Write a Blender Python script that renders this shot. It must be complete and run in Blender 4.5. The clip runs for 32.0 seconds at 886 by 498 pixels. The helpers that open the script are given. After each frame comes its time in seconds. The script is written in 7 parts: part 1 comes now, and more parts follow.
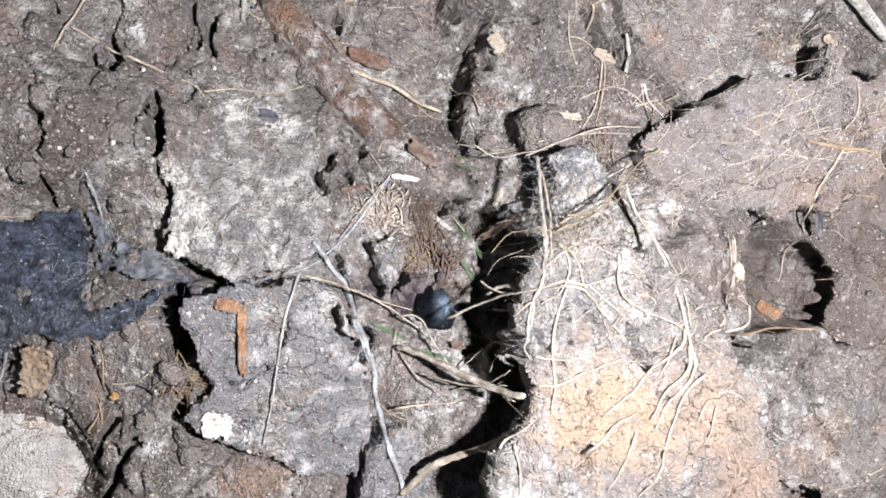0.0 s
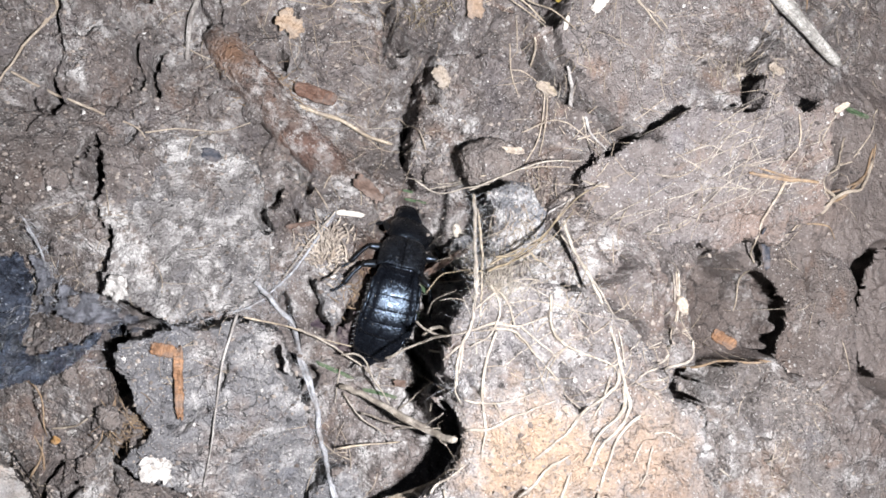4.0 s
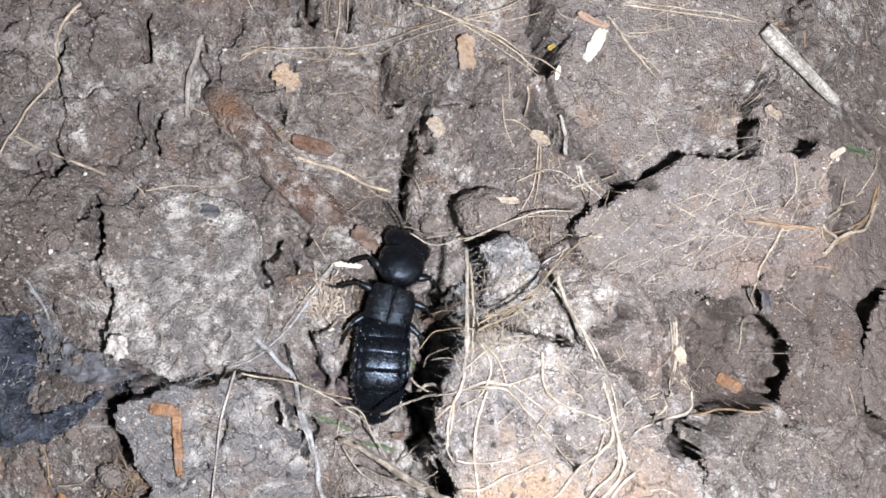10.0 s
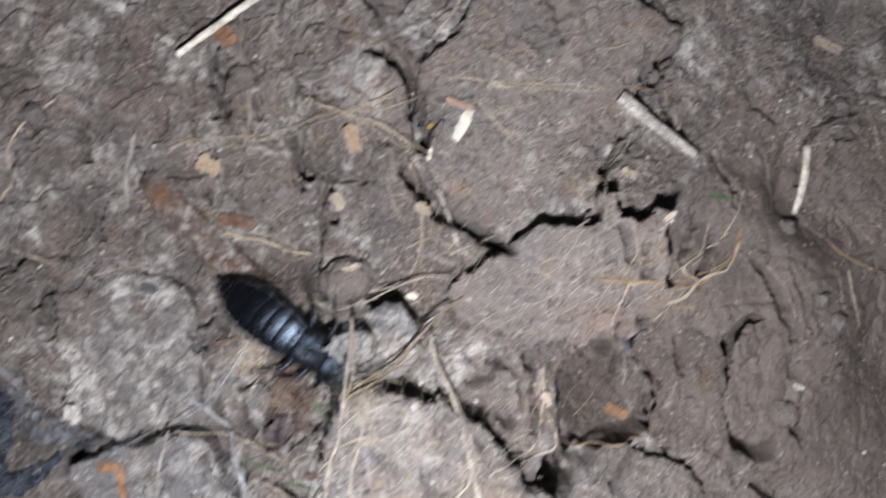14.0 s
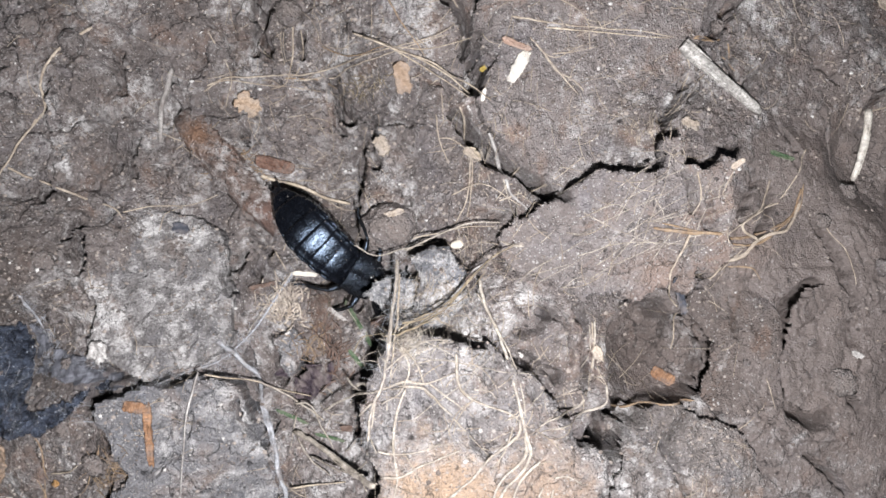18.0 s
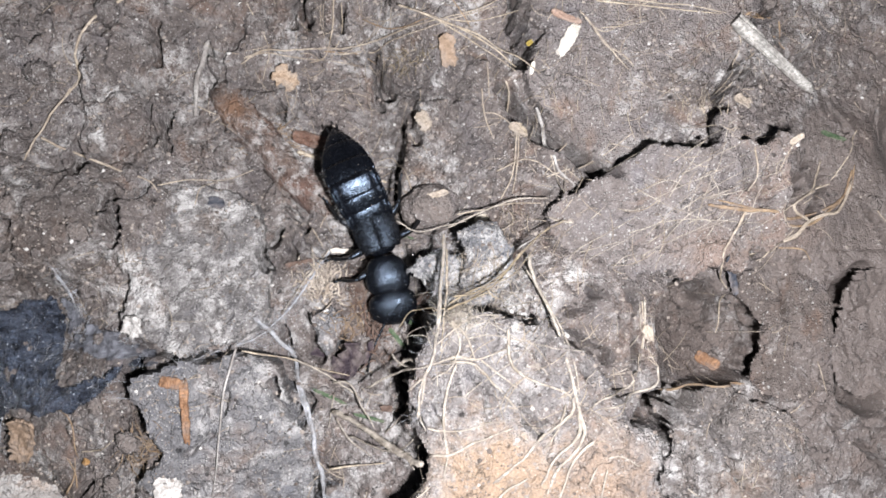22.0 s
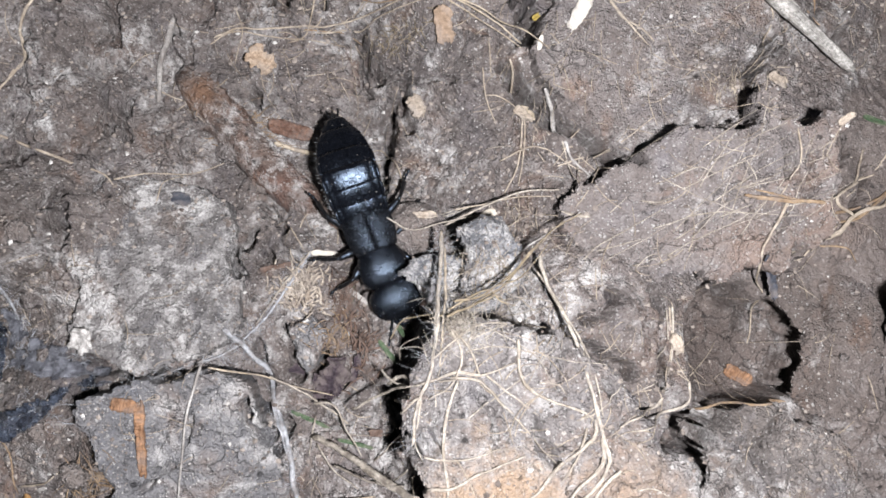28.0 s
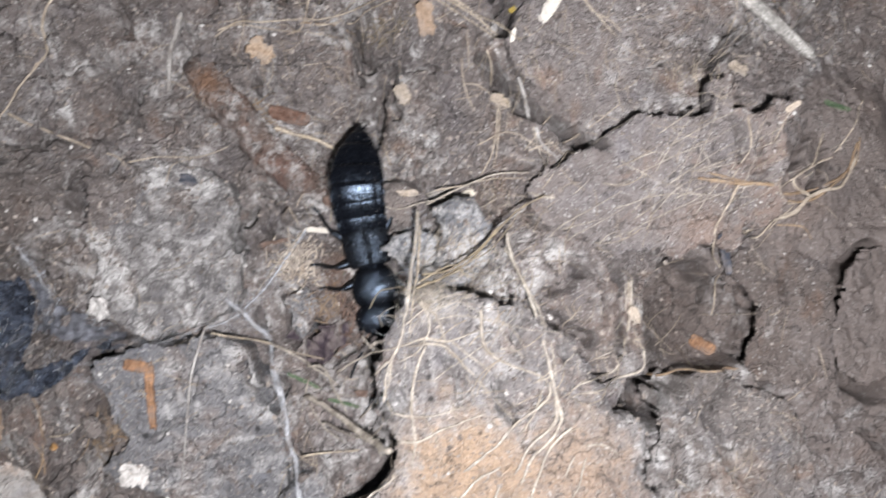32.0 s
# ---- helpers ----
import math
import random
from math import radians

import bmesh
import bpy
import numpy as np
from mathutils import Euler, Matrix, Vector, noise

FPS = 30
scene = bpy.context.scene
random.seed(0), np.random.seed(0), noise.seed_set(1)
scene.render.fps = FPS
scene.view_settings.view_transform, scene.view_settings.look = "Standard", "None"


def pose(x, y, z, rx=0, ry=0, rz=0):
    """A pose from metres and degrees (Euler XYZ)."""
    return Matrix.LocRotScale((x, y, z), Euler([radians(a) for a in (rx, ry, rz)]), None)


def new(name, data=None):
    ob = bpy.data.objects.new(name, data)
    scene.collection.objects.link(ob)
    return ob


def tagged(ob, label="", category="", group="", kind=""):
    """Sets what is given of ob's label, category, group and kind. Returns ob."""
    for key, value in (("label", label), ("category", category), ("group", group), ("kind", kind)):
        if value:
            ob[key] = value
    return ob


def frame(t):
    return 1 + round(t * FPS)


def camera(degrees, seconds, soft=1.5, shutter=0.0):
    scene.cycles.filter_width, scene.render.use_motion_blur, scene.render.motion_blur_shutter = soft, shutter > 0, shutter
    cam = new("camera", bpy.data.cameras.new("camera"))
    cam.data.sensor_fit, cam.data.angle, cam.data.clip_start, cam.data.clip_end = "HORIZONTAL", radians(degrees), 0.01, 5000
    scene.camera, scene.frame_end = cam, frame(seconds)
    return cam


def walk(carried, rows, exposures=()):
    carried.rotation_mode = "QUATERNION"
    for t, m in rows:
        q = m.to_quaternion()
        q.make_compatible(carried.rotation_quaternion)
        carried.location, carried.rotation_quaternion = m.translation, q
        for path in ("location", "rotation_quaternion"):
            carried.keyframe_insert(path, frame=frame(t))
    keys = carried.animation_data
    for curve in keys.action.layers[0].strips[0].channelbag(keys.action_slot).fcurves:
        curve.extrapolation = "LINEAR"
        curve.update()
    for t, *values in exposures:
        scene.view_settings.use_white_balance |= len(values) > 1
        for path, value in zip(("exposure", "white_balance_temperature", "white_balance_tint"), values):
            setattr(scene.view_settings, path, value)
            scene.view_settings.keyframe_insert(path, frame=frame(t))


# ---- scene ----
cam = camera(60.2, 32.0, 1.6, 0.5)
PATH = [
    (0, 5.129, -5.159, 106.280, 2.364, -10.957, 1.170),
    (0.5, 5.364, -4.655, 107.187, 2.342, -10.674, 1.183),
    (1, 6.383, -4.078, 106.854, 2.279, -10.553, 1.077),
    (1.5, 9.154, -3.693, 105.782, 2.486, -10.593, 0.915),
    (2, 10.001, -3.175, 105.797, 2.682, -10.650, 0.775),
    (2.5, 11.204, -2.051, 106.138, 2.654, -10.339, 0.516),
    (4.5, 14.967, 0.788, 109.730, 3.180, -9.682, 0.149),
    (5, 13.702, 3.182, 113.522, 4.298, -9.003, -0.258),
    (5.5, 15.336, 4.812, 115.102, 5.032, -7.792, -0.725),
    (6, 17.939, 5.371, 113.688, 4.873, -7.523, -0.937),
    (6.5, 17.788, 5.397, 113.278, 4.839, -7.817, -0.868),
    (7, 16.852, 5.277, 112.953, 4.789, -7.987, -0.696),
    (7.5, 16.551, 5.093, 112.338, 4.638, -8.167, -0.750),
    (8, 17.257, 5.369, 111.527, 4.535, -8.037, -0.870),
    (8.5, 17.614, 5.261, 110.335, 4.288, -7.837, -0.851),
    (9, 17.202, 5.565, 110.555, 4.121, -7.831, -0.916),
    (9.5, 18.519, 5.508, 108.210, 3.526, -8.033, -0.855),
    (10, 18.957, 4.866, 109.102, 3.866, -7.760, -0.705),
    (10.5, 21.242, 6.971, 110.547, 3.909, -7.549, -1.070),
    (11, 21.601, 7.969, 111.786, 3.982, -7.196, -1.262),
    (11.5, 23.391, 8.850, 112.814, 4.315, -6.658, -1.705),
    (12, 23.685, 10.339, 116.765, 4.920, -5.821, -1.967),
    (12.5, 30.933, 15.171, 118.268, 5.029, -5.417, -2.911),
    (13, 41.953, 19.522, 117.498, 5.249, -4.830, -4.541),
    (13.5, 49.985, 23.042, 121.679, 4.793, -3.895, -5.263),
    (14, 42.328, 16.528, 127.092, 2.263, -3.381, -4.110),
    (14.5, 26.353, 10.457, 128.290, 0.333, -3.184, -2.130),
    (16.5, 31.073, 7.000, 121.919, 2.236, -3.531, -1.850),
    (17, 30.806, 7.130, 123.037, 2.599, -3.744, -1.641),
    (17.5, 32.420, 7.231, 121.728, 2.634, -3.963, -1.614),
    (18, 34.733, 7.887, 121.079, 2.648, -3.588, -1.818),
    (18.5, 33.842, 8.054, 120.030, 2.600, -3.574, -2.005),
    (19, 33.729, 7.971, 119.426, 2.523, -3.703, -1.959),
    (19.5, 34.368, 7.757, 120.046, 2.732, -3.542, -1.996),
    (20, 32.393, 6.183, 118.778, 2.675, -3.856, -1.495),
    (20.5, 30.097, 5.841, 118.666, 2.637, -3.758, -1.420),
    (21, 29.921, 6.026, 119.374, 3.001, -3.335, -1.607),
    (21.5, 28.555, 4.926, 118.417, 2.975, -3.645, -1.294),
    (22, 27.750, 4.141, 117.642, 2.905, -3.900, -1.092),
    (22.5, 24.247, 0.773, 114.839, 2.686, -4.694, -0.272),
    (23, 24.115, -0.469, 111.651, 2.942, -5.272, -0.097),
    (23.5, 25.076, 0.282, 111.380, 3.359, -5.084, -0.255),
    (24, 22.465, 0.755, 114.113, 3.575, -4.096, -0.584),
    (24.5, 17.040, 0.027, 116.904, 3.793, -3.793, -0.245),
    (26.5, 18.244, 2.000, 117.482, 4.321, -4.523, -0.881),
    (27, 19.552, 2.141, 116.522, 4.547, -4.813, -0.860),
    (27.5, 26.317, 1.374, 105.221, 4.520, -5.606, -1.183),
    (28, 27.662, 2.556, 103.459, 4.288, -4.717, -1.435),
    (28.5, 26.465, 3.015, 108.332, 4.672, -4.586, -1.321),
    (29, 25.513, 3.443, 109.015, 4.834, -5.176, -1.129),
    (29.5, 25.740, 3.482, 108.906, 4.857, -5.357, -1.160),
    (30, 27.832, 4.623, 109.777, 4.578, -5.210, -1.188),
    (30.5, 33.752, 5.079, 109.448, 4.285, -5.463, -1.503),
    (31, 43.751, 8.209, 113.722, 3.735, -3.901, -2.358),
    (31.5, 40.264, 7.096, 112.489, 3.124, -3.633, -2.164),
    (32, 34.499, 2.486, 112.717, 2.208, -2.163, -1.103),
]
EXPOSURES = [(0, 0.26), (1, 0.27), (2, 0.24), (5, 0.12), (9, 0.09), (10, 0.03), (12, 0.05), (13, 0.0), (13.5, -0.2), (14, -0.47), (14.5, -0.34), (16.5, -0.17), (20, -0.15), (22, -0.03), (24, -0.06), (26.5, 0.14), (27, 0.23), (27.5, 0.09), (28, -0.14), (29, -0.08), (30, -0.1), (31, -0.27), (32, -0.29)]
walk(cam, [(t, pose(x / 1000, y / 1000, z / 1000, rx, ry, rz)) for t, x, y, z, rx, ry, rz in PATH], EXPOSURES)

# A phone's torch beside the lens lights the ground; the rest is a dim overcast evening.
world = bpy.data.worlds.new("evening")
scene.world = world
world.use_nodes = True
world.node_tree.nodes["Background"].inputs["Color"].default_value = (0.62, 0.72, 0.9, 1)
world.node_tree.nodes["Background"].inputs["Strength"].default_value = 0.048
torch = new("torch_light", bpy.data.lights.new("torch_light", "POINT"))
torch.data.energy, torch.data.shadow_soft_size, torch.data.color = 2.11, 0.0022, (0.99, 0.985, 1.035)
torch.location = (0.040, -0.005, 0.120)
scene.view_settings.exposure = 0.0


class Paint:
    """A node material with short ways to add textures in millimetres."""

    def __init__(self, name):
        self.m = bpy.data.materials.new(name)
        self.m.use_nodes = True
        self.nt = self.m.node_tree
        self.bsdf = self.nt.nodes["Principled BSDF"]
        co = self.nt.nodes.new("ShaderNodeTexCoord")
        self.place = self.node("ShaderNodeVectorMath", "SCALE", co.outputs["Object"])
        self.place.inputs["Scale"].default_value = 1000
        self.mm = self.place.outputs[0]

    def node(self, kind, operation="", *values):
        n = self.nt.nodes.new(kind)
        if operation:
            n.operation = operation
        for k, v in enumerate(values):
            self.put(n.inputs[k], v)
        return n

    def put(self, socket, v):
        if isinstance(v, bpy.types.NodeSocket):
            self.nt.links.new(v, socket)
        elif v is not None:
            socket.default_value = v

    def noise(self, size, detail=5, rough_=0.55, stretch=None, twist=0.0):
        n = self.nt.nodes.new("ShaderNodeTexNoise")
        n.inputs["Scale"].default_value, n.inputs["Detail"].default_value, n.inputs["Roughness"].default_value = 1 / size, detail, rough_
        n.inputs["Distortion"].default_value = twist
        v = self.mm
        if stretch:
            v = self.node("ShaderNodeVectorMath", "MULTIPLY", v, stretch).outputs[0]
        self.put(n.inputs["Vector"], v)
        return n.outputs["Fac"]

    def cells(self, size, out="Distance", feature="F1"):
        n = self.nt.nodes.new("ShaderNodeTexVoronoi")
        n.feature = feature
        n.inputs["Scale"].default_value = 1 / size
        self.put(n.inputs["Vector"], self.mm)
        return n.outputs[out]

    def seams(self, size, warp):
        """Distance to the borders of broken pieces, their lines bent by noise."""
        n = self.nt.nodes.new("ShaderNodeTexNoise")
        n.inputs["Scale"].default_value, n.inputs["Detail"].default_value = 1 / size, 5
        self.put(n.inputs["Vector"], self.mm)
        bent = self.node("ShaderNodeVectorMath", "MULTIPLY_ADD", n.outputs["Color"], (warp, warp, warp), self.mm).outputs[0]
        v = self.nt.nodes.new("ShaderNodeTexVoronoi")
        v.feature = "DISTANCE_TO_EDGE"
        v.inputs["Scale"].default_value = 1 / size
        self.put(v.inputs["Vector"], bent)
        return v.outputs["Distance"]

    def span(self, v, low, high, to_low=0.0, to_high=1.0):
        n = self.nt.nodes.new("ShaderNodeMapRange")
        for k, value in enumerate((v, low, high, to_low, to_high)):
            self.put(n.inputs[k], value)
        return n.outputs[0]

    def math(self, operation, a, b=0.0):
        return self.node("ShaderNodeMath", operation, a, b).outputs[0]

    def mix(self, fac, a, b, how="MIX"):
        n = self.nt.nodes.new("ShaderNodeMix")
        n.data_type, n.blend_type = "RGBA", how
        self.put(n.inputs[0], fac)
        self.put(n.inputs[6], (*a, 1) if isinstance(a, tuple) else a)
        self.put(n.inputs[7], (*b, 1) if isinstance(b, tuple) else b)
        return n.outputs[2]

    def blob(self, x, y, z, r, soft=0.5, ragged=0.5):
        """1 within about r of a place, fading raggedly."""
        off = self.node("ShaderNodeVectorMath", "SUBTRACT", self.mm, (x, y, z))
        far = self.node("ShaderNodeVectorMath", "LENGTH", off.outputs[0]).outputs["Value"]
        wild = self.span(self.noise(2.5, 6, 0.7), 0.25, 0.75, -ragged * r, ragged * r)
        return self.span(self.math("ADD", far, wild), r * (1 - soft), r, 1.0, 0.0)

    def relief(self, height, depth):
        n = self.nt.nodes.new("ShaderNodeBump")
        n.inputs["Distance"].default_value = depth / 1000
        n.inputs["Strength"].default_value = 1.0
        self.put(n.inputs["Height"], height)
        self.put(self.bsdf.inputs["Normal"], n.outputs[0])

    def done(self, colour, roughness=0.8, specular=0.3, **more):
        self.put(self.bsdf.inputs["Base Color"], (*colour, 1) if isinstance(colour, tuple) else colour)
        self.put(self.bsdf.inputs["Roughness"], roughness)
        self.put(self.bsdf.inputs["Specular IOR Level"], specular)
        for k, v in more.items():
            self.put(self.bsdf.inputs[k.replace("_", " ")], v)
        return self.m


def soil(name, dark, mid, pale, bloom=0.45, specks=0.5, stains_and_shade=(), calm=0.0, smooth=None):
    """Dry earth: broad warm and cool tints, grain, ragged whitish bloom, bright grains, pores and splits with shade
    painted in, stained and shaded patches (x, y, z, r, colour, amount).
    """
    p = Paint(name)
    broad, fine, grain = p.noise(13, 5, 0.6, twist=0.3), p.noise(1.5, 8, 0.7), p.noise(0.3, 4, 0.65)
    c = p.mix(p.span(broad, 0.38, 0.62), dark, mid)
    c = p.mix(p.span(fine, 0.48, 0.70, 0, 0.62 - 0.3 * calm), c, pale)
    # Low spots of the relief get their shade painted as darker colour.
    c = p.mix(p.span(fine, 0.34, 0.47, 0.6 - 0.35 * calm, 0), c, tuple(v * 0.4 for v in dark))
    warm = p.noise(7.5, 6, 0.65, twist=0.6)
    c = p.mix(p.span(warm, 0.54, 0.68, 0, 0.62), c, tuple(v * k for v, k in zip(mid, (1.16, 0.86, 0.66))))
    c = p.mix(p.span(warm, 0.32, 0.46, 0.55, 0), c, tuple(v * k for v, k in zip(mid, (0.86, 0.93, 1.06))))
    bare = None
    for x, y, z, r, tint, amount in stains_and_shade:
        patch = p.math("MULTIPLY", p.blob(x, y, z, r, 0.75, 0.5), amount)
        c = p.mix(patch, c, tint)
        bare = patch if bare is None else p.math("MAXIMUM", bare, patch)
    if smooth:
        even = p.blob(*smooth[:4], 0.45, 0.4)
        c = p.mix(p.math("MULTIPLY", even, 0.8), c, p.mix(p.span(warm, 0.35, 0.65), *smooth[4:]))
        bare = p.math("MAXIMUM", bare, even)
    field = p.span(p.noise(10.0, 6, 0.66, twist=0.7), 0.64 - 0.28 * bloom, 0.80 - 0.28 * bloom)
    mould = p.math("MULTIPLY", field, p.span(p.noise(2.6, 9, 0.76), 0.455, 0.57))
    if bare is not None:
        mould = p.math("MULTIPLY", mould, p.span(bare, 0.1, 0.8, 1, 0))
    c = p.mix(p.math("MULTIPLY", mould, 0.88), c, (0.58, 0.562, 0.54))
    spot = None
    for size, share in ((0.36, 0.30), (0.62, 0.15)):
        pick = p.node("ShaderNodeSeparateColor", "", p.cells(size, "Color")).outputs[0]
        dot = p.math("MULTIPLY", p.span(p.math("ADD", p.cells(size), p.span(grain, 0.3, 0.7, -0.15, 0.15)), 0.20, 0.42, 1, 0), p.span(pick, share * (0.5 + specks), share * (0.5 + specks) - 0.08))
        spot = dot if spot is None else p.math("MAXIMUM", spot, dot)
    if bare is not None:
        spot = p.math("MULTIPLY", spot, p.span(bare, 0.1, 0.9, 1, 0.3))
    c = p.mix(p.math("MULTIPLY", spot, p.span(p.noise(2.2, 3), 0.35, 0.6, 0.25, 0.8)), c, (0.50, 0.48, 0.455))
    # Pores: sunk in the relief, their inner shade painted into the colour.
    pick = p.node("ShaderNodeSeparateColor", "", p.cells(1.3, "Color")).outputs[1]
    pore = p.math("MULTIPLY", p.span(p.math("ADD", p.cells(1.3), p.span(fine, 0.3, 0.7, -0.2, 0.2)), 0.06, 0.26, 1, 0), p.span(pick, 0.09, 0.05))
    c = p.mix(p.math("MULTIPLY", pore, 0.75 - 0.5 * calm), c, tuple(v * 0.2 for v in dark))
    # Split lines: fine cracks whose shadow is painted dark along the lowered seams.
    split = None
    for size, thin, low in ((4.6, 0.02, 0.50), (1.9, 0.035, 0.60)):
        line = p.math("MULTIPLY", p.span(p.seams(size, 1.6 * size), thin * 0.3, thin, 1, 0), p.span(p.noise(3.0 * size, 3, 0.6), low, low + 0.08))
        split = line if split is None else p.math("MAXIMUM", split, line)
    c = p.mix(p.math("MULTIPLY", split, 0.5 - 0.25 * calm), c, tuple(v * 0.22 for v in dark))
    c = p.mix(p.span(grain, 0.3, 0.7, 0.0, 0.6), c, p.mix(1.0, c, (0.55, 0.55, 0.55), "MULTIPLY"))
    crumb = p.math("ADD", p.math("MULTIPLY", p.cells(0.34), -0.30), p.math("MULTIPLY", p.cells(1.1), -0.40 * (1 - 0.6 * calm)))
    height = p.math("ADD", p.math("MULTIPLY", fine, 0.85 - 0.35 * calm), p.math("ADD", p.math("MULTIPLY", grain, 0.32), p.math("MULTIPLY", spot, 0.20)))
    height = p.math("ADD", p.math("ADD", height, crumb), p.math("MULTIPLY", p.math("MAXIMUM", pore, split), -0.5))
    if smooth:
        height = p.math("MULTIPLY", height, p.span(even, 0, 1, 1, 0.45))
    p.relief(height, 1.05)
    damp = p.span(p.noise(5.5, 5, 0.65), 0.36, 0.60, 0.42, 0.9)
    gloss = p.math("ADD", damp, p.span(grain, 0.3, 0.7, -0.12, 0.08))
    return p.done(c, p.math("SUBTRACT", gloss, p.math("MULTIPLY", spot, 0.22)), 0.5)


# Hole floor at (73, -4): brown soil, tinted darker still to paint its shade.
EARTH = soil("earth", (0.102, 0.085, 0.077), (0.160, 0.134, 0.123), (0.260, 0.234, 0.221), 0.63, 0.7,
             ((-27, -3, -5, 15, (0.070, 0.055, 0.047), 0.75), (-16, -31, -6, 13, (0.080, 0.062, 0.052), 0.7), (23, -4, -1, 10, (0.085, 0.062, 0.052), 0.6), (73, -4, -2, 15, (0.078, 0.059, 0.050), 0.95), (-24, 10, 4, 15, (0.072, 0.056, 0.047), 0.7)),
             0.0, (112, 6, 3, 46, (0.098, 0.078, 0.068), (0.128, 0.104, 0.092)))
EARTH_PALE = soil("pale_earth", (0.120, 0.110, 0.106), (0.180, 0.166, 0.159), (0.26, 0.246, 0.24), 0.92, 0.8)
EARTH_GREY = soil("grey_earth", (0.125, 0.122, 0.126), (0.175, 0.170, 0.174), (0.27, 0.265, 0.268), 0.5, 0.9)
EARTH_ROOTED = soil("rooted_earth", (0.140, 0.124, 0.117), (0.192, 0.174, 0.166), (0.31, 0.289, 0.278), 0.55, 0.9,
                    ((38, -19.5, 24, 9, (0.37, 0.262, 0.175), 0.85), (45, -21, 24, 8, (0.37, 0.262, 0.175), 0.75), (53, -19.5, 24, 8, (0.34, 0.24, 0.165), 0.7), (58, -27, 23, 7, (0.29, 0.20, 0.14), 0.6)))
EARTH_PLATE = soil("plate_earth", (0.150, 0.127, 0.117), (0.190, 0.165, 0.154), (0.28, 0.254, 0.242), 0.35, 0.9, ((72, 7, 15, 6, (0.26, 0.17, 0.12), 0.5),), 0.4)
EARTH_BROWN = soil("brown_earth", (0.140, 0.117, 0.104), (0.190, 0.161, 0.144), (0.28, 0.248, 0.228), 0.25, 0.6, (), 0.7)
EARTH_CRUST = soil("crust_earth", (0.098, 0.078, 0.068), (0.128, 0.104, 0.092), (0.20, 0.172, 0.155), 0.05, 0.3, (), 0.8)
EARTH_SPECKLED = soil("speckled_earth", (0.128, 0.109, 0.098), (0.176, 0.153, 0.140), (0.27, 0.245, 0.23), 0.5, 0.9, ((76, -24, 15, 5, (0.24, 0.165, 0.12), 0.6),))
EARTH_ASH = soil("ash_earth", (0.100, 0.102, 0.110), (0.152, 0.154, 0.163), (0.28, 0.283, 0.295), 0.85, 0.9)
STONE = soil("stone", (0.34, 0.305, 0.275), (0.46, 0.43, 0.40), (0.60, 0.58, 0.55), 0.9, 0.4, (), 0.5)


# All lengths in this part are millimetres.
def hashed(i, j, seed):
    h = (i.astype(np.int64) * 374761393 + j.astype(np.int64) * 668265263 + seed * 974711) & 0xFFFFFFFF
    h = ((h ^ (h >> 13)) * 1274126177) & 0xFFFFFFFF
    return ((h ^ (h >> 16)) & 0xFFFF) / 65535.0


def lumps(x, y, seed=0):
    """Smooth noise between -1 and 1, one lump a unit."""
    i, j = np.floor(x), np.floor(y)
    u, v = x - i, y - j
    u, v = u * u * u * (u * (u * 6 - 15) + 10), v * v * v * (v * (v * 6 - 15) + 10)
    a, b, c, d = hashed(i, j, seed), hashed(i + 1, j, seed), hashed(i, j + 1, seed), hashed(i + 1, j + 1, seed)
    return 2 * (a + (b - a) * u + (c - a) * v + (a - b - c + d) * u * v) - 1


def rough(x, y, size, octaves=4, gain=0.5, seed=0):
    """Layered noise whose largest lumps are `size` across."""
    total, strength, out = 0.0, 1.0, 0.0
    for n in range(octaves):
        c, s = math.cos(n * 1.1 + seed), math.sin(n * 1.1 + seed)
        out = out + strength * lumps((c * x - s * y) / size + 17.3 * n, (s * x + c * y) / size - 9.1 * n, seed + n)
        total, strength, size = total + strength, strength * gain, size * 0.47
    return out / total


def crumbs(x, y, size, seed=0):
    """Rounded grains: 1 at a grain's middle, 0 at its rim."""
    u, v = x / size, y / size
    i, j = np.floor(u), np.floor(v)
    best = np.full(np.shape(u), 9.0)
    for a in (-1, 0, 1):
        for b in (-1, 0, 1):
            px, py = i + a + hashed(i + a, j + b, seed), j + b + hashed(i + a, j + b, seed + 50)
            best = np.minimum(best, (u - px) ** 2 + (v - py) ** 2)
    return np.clip(1 - best / 0.55, 0, 1)


def scales(x, y, size, seed=0):
    """Broken flakes: each one's own level between -0.5 and 0.5, and the distance to its border (0 to about 0.5)."""
    u, v = x / size, y / size
    i, j = np.floor(u), np.floor(v)
    first, second, own = np.full(np.shape(u), 9.0), np.full(np.shape(u), 9.0), np.zeros(np.shape(u))
    for a in (-1, 0, 1):
        for b in (-1, 0, 1):
            px, py = i + a + hashed(i + a, j + b, seed), j + b + hashed(i + a, j + b, seed + 50)
            d = np.sqrt((u - px) ** 2 + (v - py) ** 2)
            near = d < first
            second = np.where(near, first, np.minimum(second, d))
            own = np.where(near, hashed(i + a, j + b, seed + 99), own)
            first = np.where(near, d, first)
    return own - 0.5, second - first


def away(x, y, line):
    """Distance to a line of points."""
    best = np.full(np.shape(x), 1e9)
    for (ax, ay), (bx, by) in zip(line, line[1:]):
        dx, dy = bx - ax, by - ay
        s = np.clip(((x - ax) * dx + (y - ay) * dy) / (dx * dx + dy * dy + 1e-9), 0, 1)
        best = np.minimum(best, (x - ax - s * dx) ** 2 + (y - ay - s * dy) ** 2)
    return np.sqrt(best)


